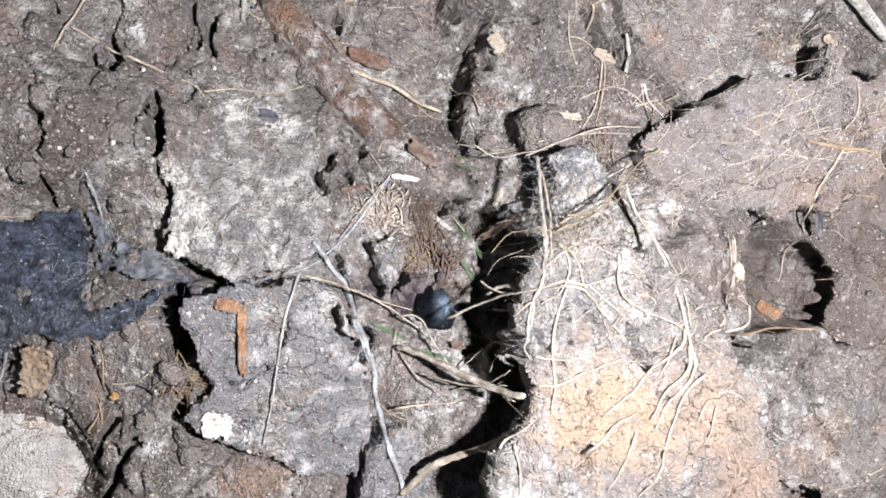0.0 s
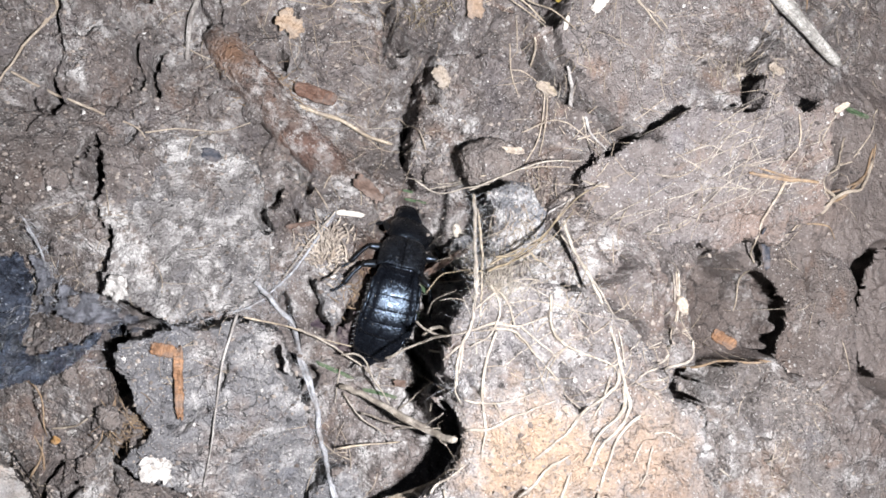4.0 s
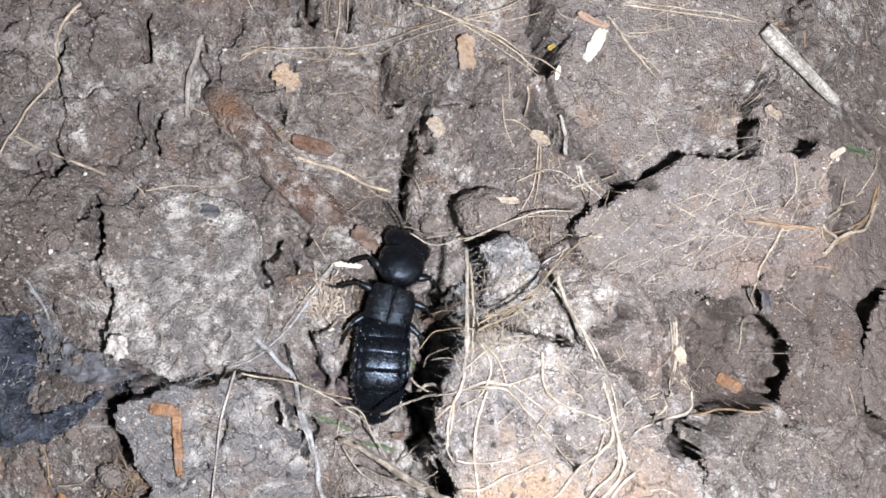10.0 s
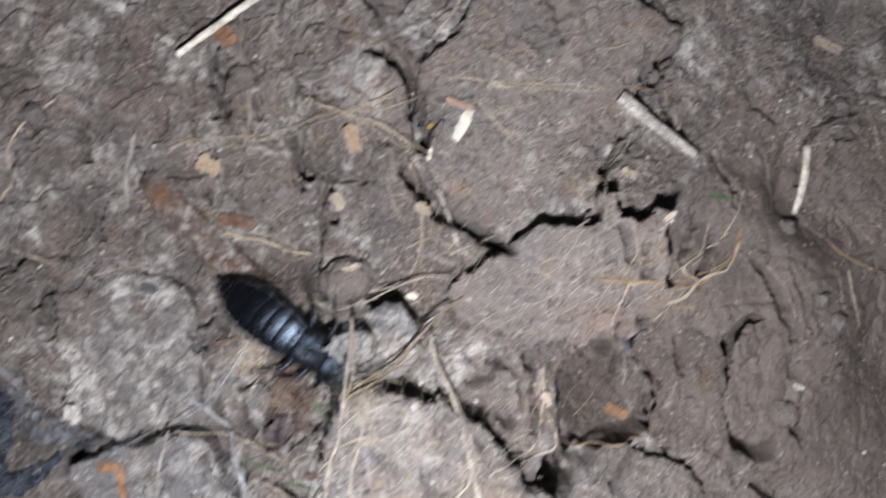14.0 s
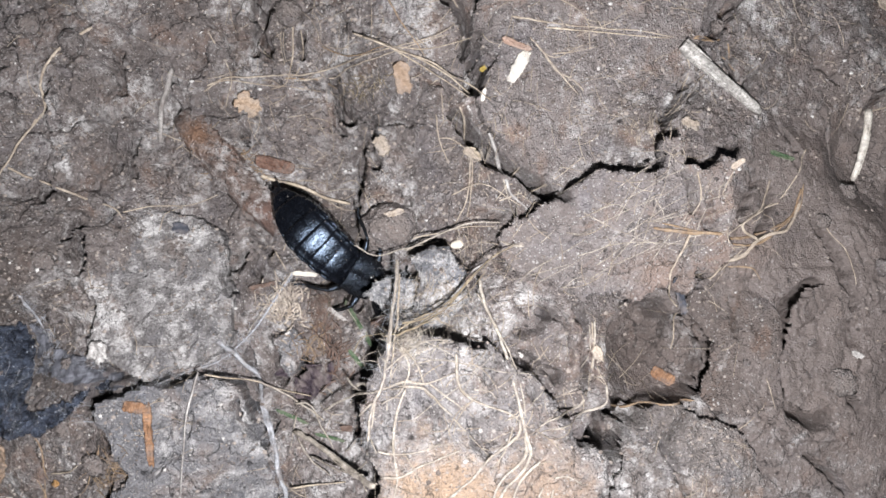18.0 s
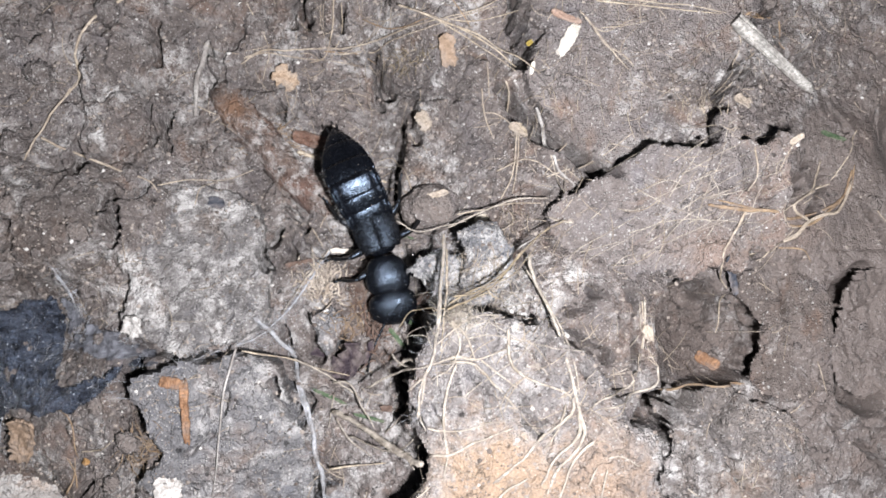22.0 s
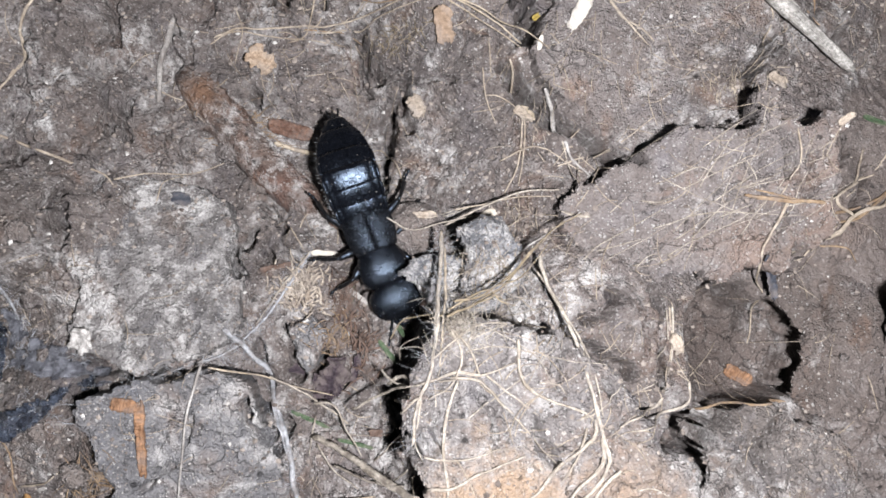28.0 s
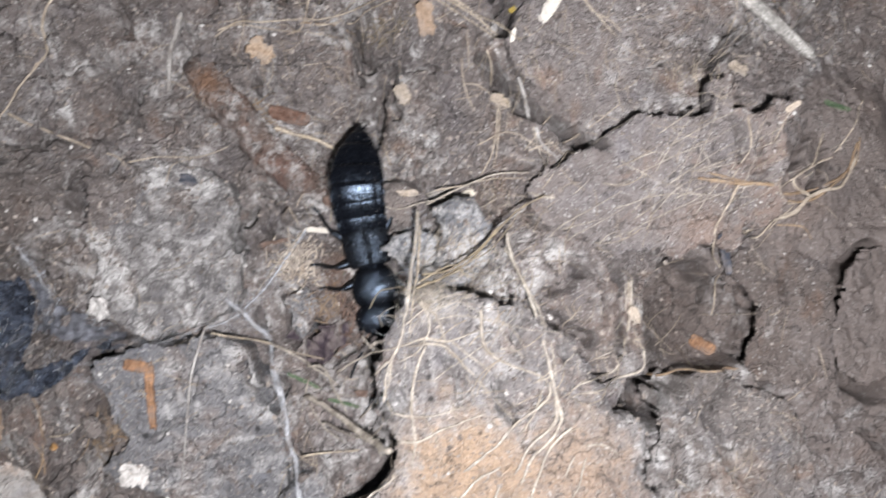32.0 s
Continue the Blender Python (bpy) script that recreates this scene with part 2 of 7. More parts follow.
def inside(x, y, ring):
    """Distance to a ring's edge, positive within it."""
    odd = np.zeros(np.shape(x), bool)
    for (ax, ay), (bx, by) in zip(ring, ring[1:] + ring[:1]):
        if ay != by:
            odd ^= ((ay > y) != (by > y)) & (x < (bx - ax) * (y - ay) / (by - ay) + ax)
    d = away(x, y, ring + ring[:1])
    return np.where(odd, d, -d)


def step(v, low, high):
    s = np.clip((v - low) / (high - low), 0, 1)
    return s * s * (3 - 2 * s)


# Heights of the bare ground: x, y, z.
LEVELS = [
    (-45, 40, 2), (-20, 42, -1), (-18, 28, -3), (-24, 14, 6), (-45, 10, 6), (-24, 1, -6), (-40, -12, -9), (-13, -10, 2), (-15, -22, -2), (-28, -32, -14),
    (12, 39, -7), (22, 34, -9), (-3, 34, -9), (21, 24, -12), (28, 22, -15), (26, 12, -5), (14, -2, -4), (19, -8, -1), (28, -4, 3), (26, -16, 3), (24, 3, -2), (14, -30, -4),
    (-1, 65, -2), (15, 59, -3), (42, 47, 7), (43, 38, 4), (40, 60, 5), (47, 30, 3), (60, 72, 6), (83, 53, 5), (87, 37, 5), (95, 21, 6), (89, 2, 6), (90, -8, 9), (100, -20, 8), (72, -4, 6),
]
LEVELS += [(87, 20, 9), (88, 13, 9), (82, 29, 9), (93, 24, 6), (104, 11, 6), (105, 3, 8), (110, 47, 1), (119, 30, -3), (114, 27, -5), (122, 53, -5), (100, 35, 1), (140, 40, -5), (130, 0, -2), (60, -45, 2), (10, 20, -8), (36, 8, -4), (50, 3, 14), (57, -2, 15), (64, -9, 15)]
LEVELS += [(29.5, -9, 5), (29, -20, 8), (27, -26, 7), (27.5, -14, 5), (-11, -18, 4.5), (-10.5, -25, 3), (-3, -29.5, 2.5), (4, -33, 1)]
LEVELS += [(78, 26.5, 13), (80.5, 26, 13), (49.0, 34.8, 8), (51.6, 29.7, 8), (54.7, 24.6, 8)]

SLABS, CLEFTS = {}, {}
# Clods: rim, tilted top (height, slope along x, slope along y), rim width, rim drop, raggedness, seed.
SLABS["pale"] = ([(-13.6, 17.0), (-12.3, 19.5), (-4.5, 21.8), (2.7, 20.2), (7.6, 17.2), (8.5, 11.3), (9.8, 5.6), (9.5, 0.8), (7.3, -2.2), (2.1, -3.9), (-3.0, -5.6), (-5.9, -4.4), (-9.6, -2.4), (-11.6, 0.6), (-11.3, 5.9), (-13.4, 9.8)],
    (1.47, -0.0928, -0.2581), 0.72, 0.44, 0.7, 100)
SLABS["grey"] = ([(-8.4, -7.4), (-3.9, -6.3), (1.5, -5.8), (6.4, -4.6), (10.9, -6.8), (13.3, -12.8), (15.6, -19.7), (16.2, -25.2), (14.8, -31.5), (11.8, -32.0), (7.2, -31.2), (2.8, -28.2), (-2.8, -26.7), (-7.2, -24.2), (-7.6, -22.1), (-4.7, -18.6), (-7.0, -13.3), (-8.2, -10.5)],
    (8.43, -0.2178, 0.1556), 0.84, 0.55, 0.7, 110)
SLABS["rooted"] = ([(29.9, -10.6), (30.6, -4.8), (32.7, -0.9), (35.8, 0.8), (41.4, 0.4), (46.4, -0.5), (51.1, -3.8), (54.3, -7.1), (57.8, -11.1), (58.4, -13.8), (61.3, -15.8), (61.3, -21.7), (63.7, -26.3), (62.4, -34.6), (30.6, -33.2), (26.2, -28.9), (28.1, -24.1), (31.4, -20.6), (31.8, -17.5), (29.9, -14.4)],
    (22.32, -0.0113, -0.0876), 1.8, 1.21, 1.0, 120)
SLABS["plate"] = ([(49.6, 15.1), (53.2, 16.9), (55.3, 18.3), (58.1, 20.8), (61.3, 22.2), (63.7, 23.2), (66.3, 22.4), (68.7, 22.3), (71.2, 23.0), (71.6, 26.7), (73.8, 26.5), (75.1, 22.9), (77.3, 22.1), (79.2, 23.8), (81.7, 23.1), (81.3, 19.9), (81.4, 14.8), (82.4, 11.1), (79.8, 8.2), (76.4, 5.6), (71.9, 6.8), (69.9, 5.0), (65.5, 5.1), (61.1, 4.4), (56.7, 4.1), (52.9, 6.0), (51.0, 7.9), (52.0, 10.2), (50.1, 12.5)],
    (-0.63, 0.1965, 0.2160), 0.5, 0.4, 1.15, 130)
SLABS["lump"] = ([(29.1, 22.5), (30.7, 27.5), (29.9, 30.5), (33.6, 32.7), (39.0, 33.3), (44.3, 31.5), (48.3, 25.1), (50.1, 21.7), (52.2, 18.4), (50.0, 15.3), (50.8, 12.9), (46.4, 11.5), (42.0, 13.3), (38.9, 10.9), (35.8, 10.6), (32.7, 12.8), (29.8, 15.5), (29.0, 19.0)],
    (-22.16, 0.5369, 0.0825), 1.8, 1.38, 0.7, 140)
SLABS["upper"] = ([(48.0, 35.1), (50.6, 41.1), (47.9, 43.8), (48.4, 50.0), (54.6, 55.2), (58.6, 61.8), (61.5, 66.9), (67.8, 70.1), (76.4, 68.0), (81.0, 60.8), (85.1, 57.1), (90.9, 53.3), (87.5, 46.5), (82.0, 44.2), (82.2, 37.4), (76.4, 31.8), (74.3, 27.7), (71.5, 25.4), (66.2, 23.4), (59.2, 19.8), (55.3, 23.4), (52.4, 27.8), (49.0, 31.3)],
    (9.86, -0.0283, 0.0194), 0.9, 0.55, 0.8, 150)
SLABS["brown"] = ([(66.2, -13.3), (68.2, -11.5), (73.6, -10.7), (77.9, -12.2), (83.1, -14.5), (86.6, -19.1), (86.5, -31.1), (77.7, -33.8), (68.0, -29.8), (64.0, -25.3), (64.4, -20.5), (66.0, -17.2)],
    (15.60, -0.0199, -0.0024), 2.7, 0.88, 0.8, 160)
SLABS["ash"] = ([(37.4, 11.7), (40.0, 13.0), (43.0, 12.4), (44.9, 9.4), (45.5, 5.7), (43.6, 3.6), (39.8, 2.5), (36.9, 4.4), (38.1, 8.0)],
    (13.50, 0.0000, 0.0000), 1.5, 1.65, 0.5, 170)
SLABS["tip"] = ([(29.8, 7.5), (32.1, 9.3), (34.8, 10.0), (38.6, 9.2), (42.5, 9.5), (44.3, 7.2), (42.9, 3.4), (39.1, 1.2), (35.3, 0.7), (33.7, 3.6), (32.0, 5.9)],
    (9.00, 0.0000, 0.0000), 0.96, 0.55, 0.5, 180)
SLABS["right"] = ([(97.1, 5.4), (94.0, 2.2), (93.6, -2.8), (91.6, -6.0), (92.2, -10.2), (92.9, -12.3), (95.5, -13.6), (100.4, -13.0), (104.0, -14.1), (107.0, -7.2), (107.5, -0.4), (105.9, 5.7), (101.0, 6.0)],
    (19.28, -0.1132, -0.0815), 0.6, 0.44, 0.5, 190)
SLABS["edge"] = ([(123.9, 36.3), (125.5, 40.6), (131.8, 42.1), (140.1, 43.0), (137.8, 26.6), (129.5, 25.3), (123.8, 27.7)],
    (-3.00, 0.0000, 0.0000), 0.72, 0.5, 0.6, 200)
SLABS["knob"] = ([(121.2, 60.8), (122.9, 65.8), (128.2, 67.0), (132.9, 63.2), (132.5, 56.1), (127.2, 51.4), (122.5, 54.7)],
    (-5.00, 0.0000, 0.0000), 0.9, 0.66, 0.5, 210)
SLABS["shelf"] = ([(78.1, 2.8), (80.5, 0.2), (82.1, -2.1), (80.9, -6.8), (79.5, -10.2), (81.0, -12.1), (85.7, -13.5), (90.4, -12.1), (91.5, -7.8), (91.2, -3.8), (93.1, 0.1), (92.3, 3.8), (84.2, 6.4), (79.9, 5.7)],
    (1.27, 0.0817, -0.1292), 0.5, 0.3, 0.2, 220)
SLABS["low"] = ([(14.4, -27.6), (18.9, -24.3), (23.4, -22.4), (27.7, -23.0), (28.2, -26.4), (26.7, -30.1), (24.4, -33.8), (22.2, -37.5), (14.7, -37.2)],
    (4.00, 0.0000, 0.0000), 1.2, 1.1, 0.6, 230)
SLABS["small"] = ([(15.7, 0.3), (18.7, 1.8), (20.9, -0.4), (20.5, -4.3), (18.1, -6.5), (16.1, -4.4)],
    (1.00, 0.0000, 0.0000), 0.96, 0.99, 0.4, 240)
CLEFTS["plate"] = [([(75.7, 20.0), (76.7, 15.6)], 0.35, 1.5), ([(78.3, 18.5), (78.2, 14.9)], 0.35, 1.5), ([(75.8, 12.7), (74.7, 8.3), (73.5, 5.3)], 0.5, 3)]
CLEFTS["pale"] = [([(8.1, 12.1), (8.6, 8.8)], 0.5, 2), ([(2.0, -2.0), (4.1, 0.9)], 0.35, 1.5)]
CLEFTS["lump"] = [([(37.3, 20.8), (35.2, 19.3), (34.8, 17.0), (35.5, 14.6), (37.6, 13.5)], 0.7, 1.8), ([(46.4, 13.9), (47.2, 11.4)], 0.5, 2)]
CLEFTS["rooted"] = [([(46.5, -0.2), (46.9, -5.6)], 0.6, 2), ([(32.5, -10.9), (33.1, -12.8)], 0.7, 3), ([(38.0, -7.9), (39.2, -9.9), (39.5, -11.8)], 0.5, 2), ([(36.7, -25.6), (38.7, -23.2)], 0.8, 3), ([(55.8, -20.3), (58.6, -24.3)], 0.5, 2)]
CLEFTS["grey"] = [([(-1.6, -19.1), (1.8, -16.3)], 0.5, 2), ([(5.1, -8.3), (3.8, -13.4)], 0.4, 2)]
CLEFTS["upper"] = [([(58.6, 61.8), (54.8, 57.7), (52.9, 54.4)], 0.35, 2), ([(67.5, 61.4), (69.3, 57.9), (71.4, 51.7)], 0.35, 2), ([(72.7, 29.5), (75.7, 33.5)], 0.4, 2)]
CLEFTS["brown"] = [([(72.7, -18.2), (75.2, -23.4), (77.8, -26.4)], 0.5, 3)]
CRACKS = [
    ([(37.2, 69.0), (39.9, 63.5), (42.6, 58.8), (42.6, 53.4), (45.9, 50.6), (46.5, 47.0), (48.0, 44.2), (48.6, 40.7)], 0.7, 6),
    ([(27.2, 40.3), (28.8, 36.4), (33.3, 34.2), (39.7, 32.7)], 0.5, 3),
    ([(92.3, 53.5), (90.1, 49.6), (88.3, 46.2)], 0.5, 4),
    ([(83.0, 38.6), (79.9, 34.4), (77.0, 31.6)], 0.45, 3),
    ([(104.7, 34.2), (106.3, 30.2), (107.2, 25.3)], 0.4, 3),
    ([(17.3, 54.5), (14.8, 50.0), (14.6, 46.3)], 0.45, 3),
    ([(124.0, 35.2), (120.0, 35.5)], 0.5, 3),
    ([(115.0, 35.1), (118.8, 39.2), (124.9, 41.1)], 0.5, 4),
    ([(105.9, 14.1), (107.5, 8.7), (107.8, 3.5)], 0.4, 3),
    ([(109.4, -4.3), (114.2, -2.2)], 0.4, 3),
    ([(112.5, 52.3), (112.2, 46.3), (116.8, 42.1)], 0.4, 2.5),
    ([(88.9, 3.7), (89.3, -0.5)], 0.4, 3),
    ([(13.0, 46.7), (13.2, 49.4), (15.6, 52.1)], 0.6, 4),
    ([(25.6, 40.9), (26.4, 35.5), (26.9, 33.2)], 0.5, 4),
    ([(31.1, 32.4), (29.6, 27.2), (29.8, 20.8), (30.1, 14.3)], 0.9, 5),
    ([(47.6, 39.1), (48.7, 47.2), (48.9, 53.6)], 0.6, 4),
    ([(96.5, 33.9), (97.5, 28.7), (98.2, 23.6)], 0.4, 3),
    ([(-1.3, 44.7), (-1.2, 37.6)], 0.5, 3),
    ([(-9.9, 34.0), (-9.4, 27.1)], 0.4, 3),
    ([(-27.4, 32.5), (-27.0, 29.3)], 0.4, 3),
    ([(-26.6, 4.4), (-27.7, 8.5), (-25.9, 12.1), (-27.0, 15.2)], 0.6, 4),
    ([(-19.3, -36.2), (-16.5, -30.0), (-13.9, -26.4)], 0.7, 4),
    ([(-21.0, -29.9), (-17.4, -23.6)], 0.6, 4),
    ([(-17.7, 12.4), (-12.8, 10.8), (-13.0, 14.9)], 0.5, 3),
    ([(-22.0, 24.6), (-22.2, 22.4)], 0.5, 3),
    ([(84.1, 0.3), (84.8, -3.8)], 0.4, 3),
    ([(85.4, -8.7), (88.7, -13.7), (92.1, -17.0)], 0.35, 2),
    ([(98.4, 4.3), (95.9, 1.6), (95.9, -3.1), (94.0, -6.4), (94.7, -10.8), (95.3, -12.7), (97.5, -13.7)], 2.8, 12),
    ([(80.2, 2.8), (82.5, 0.7), (84.5, -1.9), (84.0, -6.2), (82.5, -10.6)], 2.8, 11),
    ([(67.8, -15.2), (68.1, -18.4)], 0.8, 7),
    ([(-10.8, -2.4), (-7.9, -4.9), (-4.4, -5.6), (1.3, -5.5)], 0.95, 8),
    ([(-10.2, -6.8), (-9.6, -11.0), (-9.0, -15.0)], 2.0, 11),
    ([(-9.4, -14.2), (-8.1, -19.4)], 0.5, 3),
    ([(-8.5, -21.0), (-9.3, -22.8), (-7.6, -25.2)], 0.9, 5),
    ([(-7.6, -25.2), (-3.0, -27.5), (2.8, -29.4), (7.2, -31.3)], 0.5, 4),
    ([(-13.6, 15.2), (-12.8, 9.0), (-12.0, 5.9)], 0.6, 5),
    ([(-11.4, -1.6), (-8.8, -3.5), (-5.9, -5.5)], 0.5, 5),
    ([(14.6, 0.1), (15.9, -5.2)], 0.4, 2),
    ([(10.4, -9.2), (16.0, -13.0), (14.5, -16.1)], 0.6, 5),
    ([(59.8, -4.0), (58.4, 2.3), (55.2, 3.9)], 0.5, 4),
    ([(80.3, -9.4), (82.6, -14.3), (84.0, -20.7)], 0.4, 4),
    ([(29.8, -18), (29.3, -12), (30.2, -6), (32, -0.5)], 1.1, 3.5),
]
FISSURES = [
    ([(64.8, -17.3), (65.2, -14.3), (66.6, -12.4), (68.6, -11.5)], 1.4, 4),
    ([(45.5, 33.5), (48.7, 27.3), (54.7, 22.9), (59.0, 20.1)], 1.5, 5),
    ([(41.1, 53.4), (46.3, 48.9), (47.6, 37.2)], 1.4, 5),
    ([(14.3, 58.2), (12.8, 51.6)], 0.9, 3),
    ([(32.0, 34.1), (32.4, 27.4)], 1.0, 3),
    ([(85.2, 51.3), (83.5, 46.0), (84.1, 42.5)], 0.8, 3),
    ([(77.4, 8.3), (78.8, 3.1), (77.6, -1.8)], 0.8, 3),
    ([(14.8, -0.5), (15.9, -2.4), (16.2, -5.6)], 0.6, 1),
    ([(27.5, -8.1), (29.7, -10.9), (31.2, -13.0), (28.4, -14.1)], 0.8, 3),
    ([(8.6, 11.8), (7.4, 9.6), (8.5, 7.0)], 0.8, 3),
    ([(11.8, 10.4), (12.7, 9.3)], 0.7, 2),
    ([(28.6, 7.8), (28.4, 3.9)], 0.9, 3),
    ([(10.7, -8.9), (11.6, -12.0), (13.7, -14.1)], 0.8, 3),
    ([(15.7, -6.1), (17.0, -6.9)], 0.8, 3),
    ([(10.9, 17.3), (15.0, 13.8)], 0.7, 2),
    ([(25.2, 8.2), (26.3, 6.6), (24.7, 4.9)], 0.9, 3),
    ([(19.9, -3.4), (19.5, -7.2)], 0.8, 3),
    ([(32.5, 6.8), (33.7, 5.2)], 0.8, 3),
    ([(104.1, 48.2), (103.6, 44.6), (105.2, 41.5), (109.1, 39.3)], 0.68, 3),
    ([(96.6, 33.0), (98.4, 28.2), (99.7, 25.8)], 0.68, 3),
    ([(114.9, 32.6), (114.2, 28.2)], 0.85, 3),
    ([(90.5, 24.3), (90.1, 22.1), (88.4, 19.4), (87.1, 16.1)], 0.85, 4),
    ([(93.8, 20.8), (92.3, 16.9), (90.1, 13.7)], 0.85, 4),
    ([(74.7, 21.5), (75.8, 18.8), (76.0, 17.0)], 0.68, 3),
    ([(78.5, 18.7), (77.9, 14.5)], 0.68, 2.5),
    ([(80.1, 37.7), (78.7, 34.4), (75.0, 30.5)], 0.85, 4),
    ([(92.2, 40.5), (90.7, 37.0)], 0.77, 3),
    ([(88.9, 50.0), (86.6, 47.1), (85.8, 45.4)], 1.19, 4),
    ([(86.9, 43.6), (88.2, 40.6), (89.0, 38.2)], 0.77, 3),
    ([(100.5, 15.3), (103.9, 11.0)], 0.77, 3),
    ([(60.9, 3.7), (61.8, 1.0), (61.5, -8.1)], 0.85, 3),
    ([(85.6, 3.6), (85.7, 0.8), (86.4, -1.2)], 0.77, 3),
    ([(103.5, 10.1), (104.1, 6.6), (104.4, 2.5)], 1.02, 4),
    ([(52.0, -3.3), (55.6, -4.6), (57.6, -6.3)], 1.19, 3),
    ([(56.6, 3.1), (54.9, 1.1), (52.2, 0.0)], 0.85, 3),
    ([(95.5, -19.9), (98.8, -22.4), (102.7, -26.0)], 0.77, 3),
    ([(104.2, -0.4), (104.3, -2.7)], 0.85, 3),
    ([(103.6, -12.4), (104.9, -13.9)], 1.02, 3),
    ([(75.8, -11.9), (72.9, -14.3), (72.2, -16.9)], 0.85, 4),
    ([(44.0, -9.8), (44.6, -12.2), (46.2, -14.2)], 0.59, 2),
    ([(51.8, -6.5), (52.0, -7.9)], 0.68, 2),
    ([(15.5, 55.5), (13.8, 50.0), (14.8, 47.5)], 1.19, 4),
    ([(20.6, 49.4), (20.1, 45.7)], 0.85, 3),
    ([(-8.5, 46.7), (-8.5, 40.7)], 0.85, 3),
    ([(-7.1, 32.9), (-7.8, 29.9), (-7.4, 26.9)], 0.85, 3),
    ([(-14.0, 19.0), (-15.0, 16.7)], 1.02, 3),
    ([(25.5, 41.9), (27.1, 37.3), (28.6, 35.4)], 1.02, 4),
    ([(-13.4, 16.7), (-12.8, 12.2)], 1.19, 4),
    ([(11.0, -2.1), (13.5, -8.6)], 0.68, 2.5),
    ([(9.6, 13.7), (8.9, 10.9)], 0.85, 3),
    ([(9.8, 34.7), (10.9, 33.1)], 0.85, 3),
    ([(-19.2, 41.4), (-20.1, 33.6)], 0.68, 2),
    ([(-20.7, 27.3), (-19.8, 22.7)], 0.85, 3),
]
PITS = [
    ([(29.6, 5.0), (32.5, 6.6), (37.5, 4.6), (38.5, 1.0), (33.5, -0.6), (31.0, -4.2), (30.0, -2.5), (29.6, 1.5)], 4.5),
    ([(65.5, -0.1), (68.6, 4.6), (74.6, 4.1), (76.3, 2.1), (78.1, 2.8), (81.0, -0.5), (82.7, -2.1), (81.5, -7.0), (80.5, -10.2), (73.1, -11.5), (67.4, -15.2), (64.6, -12.0), (64.4, -6.5)], 10),
    ([(60.9, -19.0), (61.2, -15), (62.2, -11.6), (66, -10.6), (70, -11.0), (71, -14), (70, -19)], 19),
    ([(24, 8), (28, 6), (31, 8), (31, 12), (28, 13), (24, 12)], 3.5),
    ([(17, -10), (20, -6), (25, -6), (28, -9), (27, -13), (20, -13)], 1.8),
]


def level(x, y):
    """The ground's broad shape: a weighted mean of LEVELS."""
    top, under = 0.0, 0.0
    for px, py, pz in LEVELS:
        w = 1 / ((x - px) ** 2 + (y - py) ** 2 + 16) ** 1.7
        top, under = top + w * pz, under + w
    return top / under


def fissures(x, y, wx, wy):
    """Depth of the fine cracks that run through ground and clods alike."""
    out = np.zeros(np.shape(x))
    for line, width, depth in FISSURES:
        ax, ay = [p[0] for p in line], [p[1] for p in line]
        near = (x > min(ax) - 3) & (x < max(ax) + 3) & (y > min(ay) - 3) & (y < max(ay) + 3)
        if near.any():
            d = away(wx[near], wy[near], line) + 0.3 * lumps(x[near] / 1.3, y[near] / 1.3, 31)
            out[near] = np.maximum(out[near], 1.9 * depth * (1 - step(d, 0.45 * width, 0.9 * width)))
    return out


def ground(x, y):
    """The soil's height, with lumps, grains, pits and cracks."""
    x, y = np.asarray(x, float), np.asarray(y, float)
    out = level(x, y)
    wx, wy = x + 0.9 * rough(x, y, 3.5, 3, seed=71), y + 0.9 * rough(x, y, 3.5, 3, seed=72)
    calm = step(x, 78, 92) * (1 - 0.7 * step(y, 28, 46))
    out = out + 1.5 * rough(x, y, 14, 3, 0.5, 3) + (1 - 0.65 * calm) * (0.8 * (0.5 - np.abs(rough(x, y, 6.5, 4, 0.55, 5))) + 0.28 * rough(x, y, 1.5, 3, 0.6, 8))
    for size, lift, groove, seed in ((9.0, 1.5, 1.5, 21), (4.0, 1.0, 0.8, 22), (1.9, 0.4, 0.2, 23)):
        own, rim = scales(x + 0.35 * size * rough(x, y, 0.8 * size, 3, seed=seed), y + 0.35 * size * rough(x, y, 0.8 * size, 3, seed=seed + 5), size, seed)
        where = step(rough(x, y, 3.5 * size, 2, seed=seed + 9), -0.25, 0.35) * (1 - 0.75 * calm)
        out = out + where * (lift * own * step(rim, 0, 0.12) - groove * (1 - step(rim, 0.0, 0.10)))
    out = out + 0.4 * crumbs(x + 0.3 * lumps(x, y, 4), y, 2.6, 9) * step(rough(x, y, 16, 2, seed=12), 0.0, 0.5)
    out = out + 0.25 * crumbs(x, y, 0.9, 10) * step(rough(x, y, 9, 2, seed=13), -0.2, 0.4)
    out = out - fissures(x, y, wx, wy)
    for ring, depth in PITS:
        d = inside(wx, wy, ring)
        out = out - depth * step(d, -0.3, 0.9)
    for line, width, depth in CRACKS:
        ax, ay = [p[0] for p in line], [p[1] for p in line]
        near = (x > min(ax) - 4) & (x < max(ax) + 4) & (y > min(ay) - 4) & (y < max(ay) + 4)
        if near.any():
            d = away(wx[near], wy[near], line) + 0.35 * lumps(x[near] / 1.3, y[near] / 1.3, 31)
            out[near] -= depth * (1 - step(d, 0.35 * width, width)) - 0.35 * np.exp(-((d - 1.6 * width) / width) ** 2)
    return out


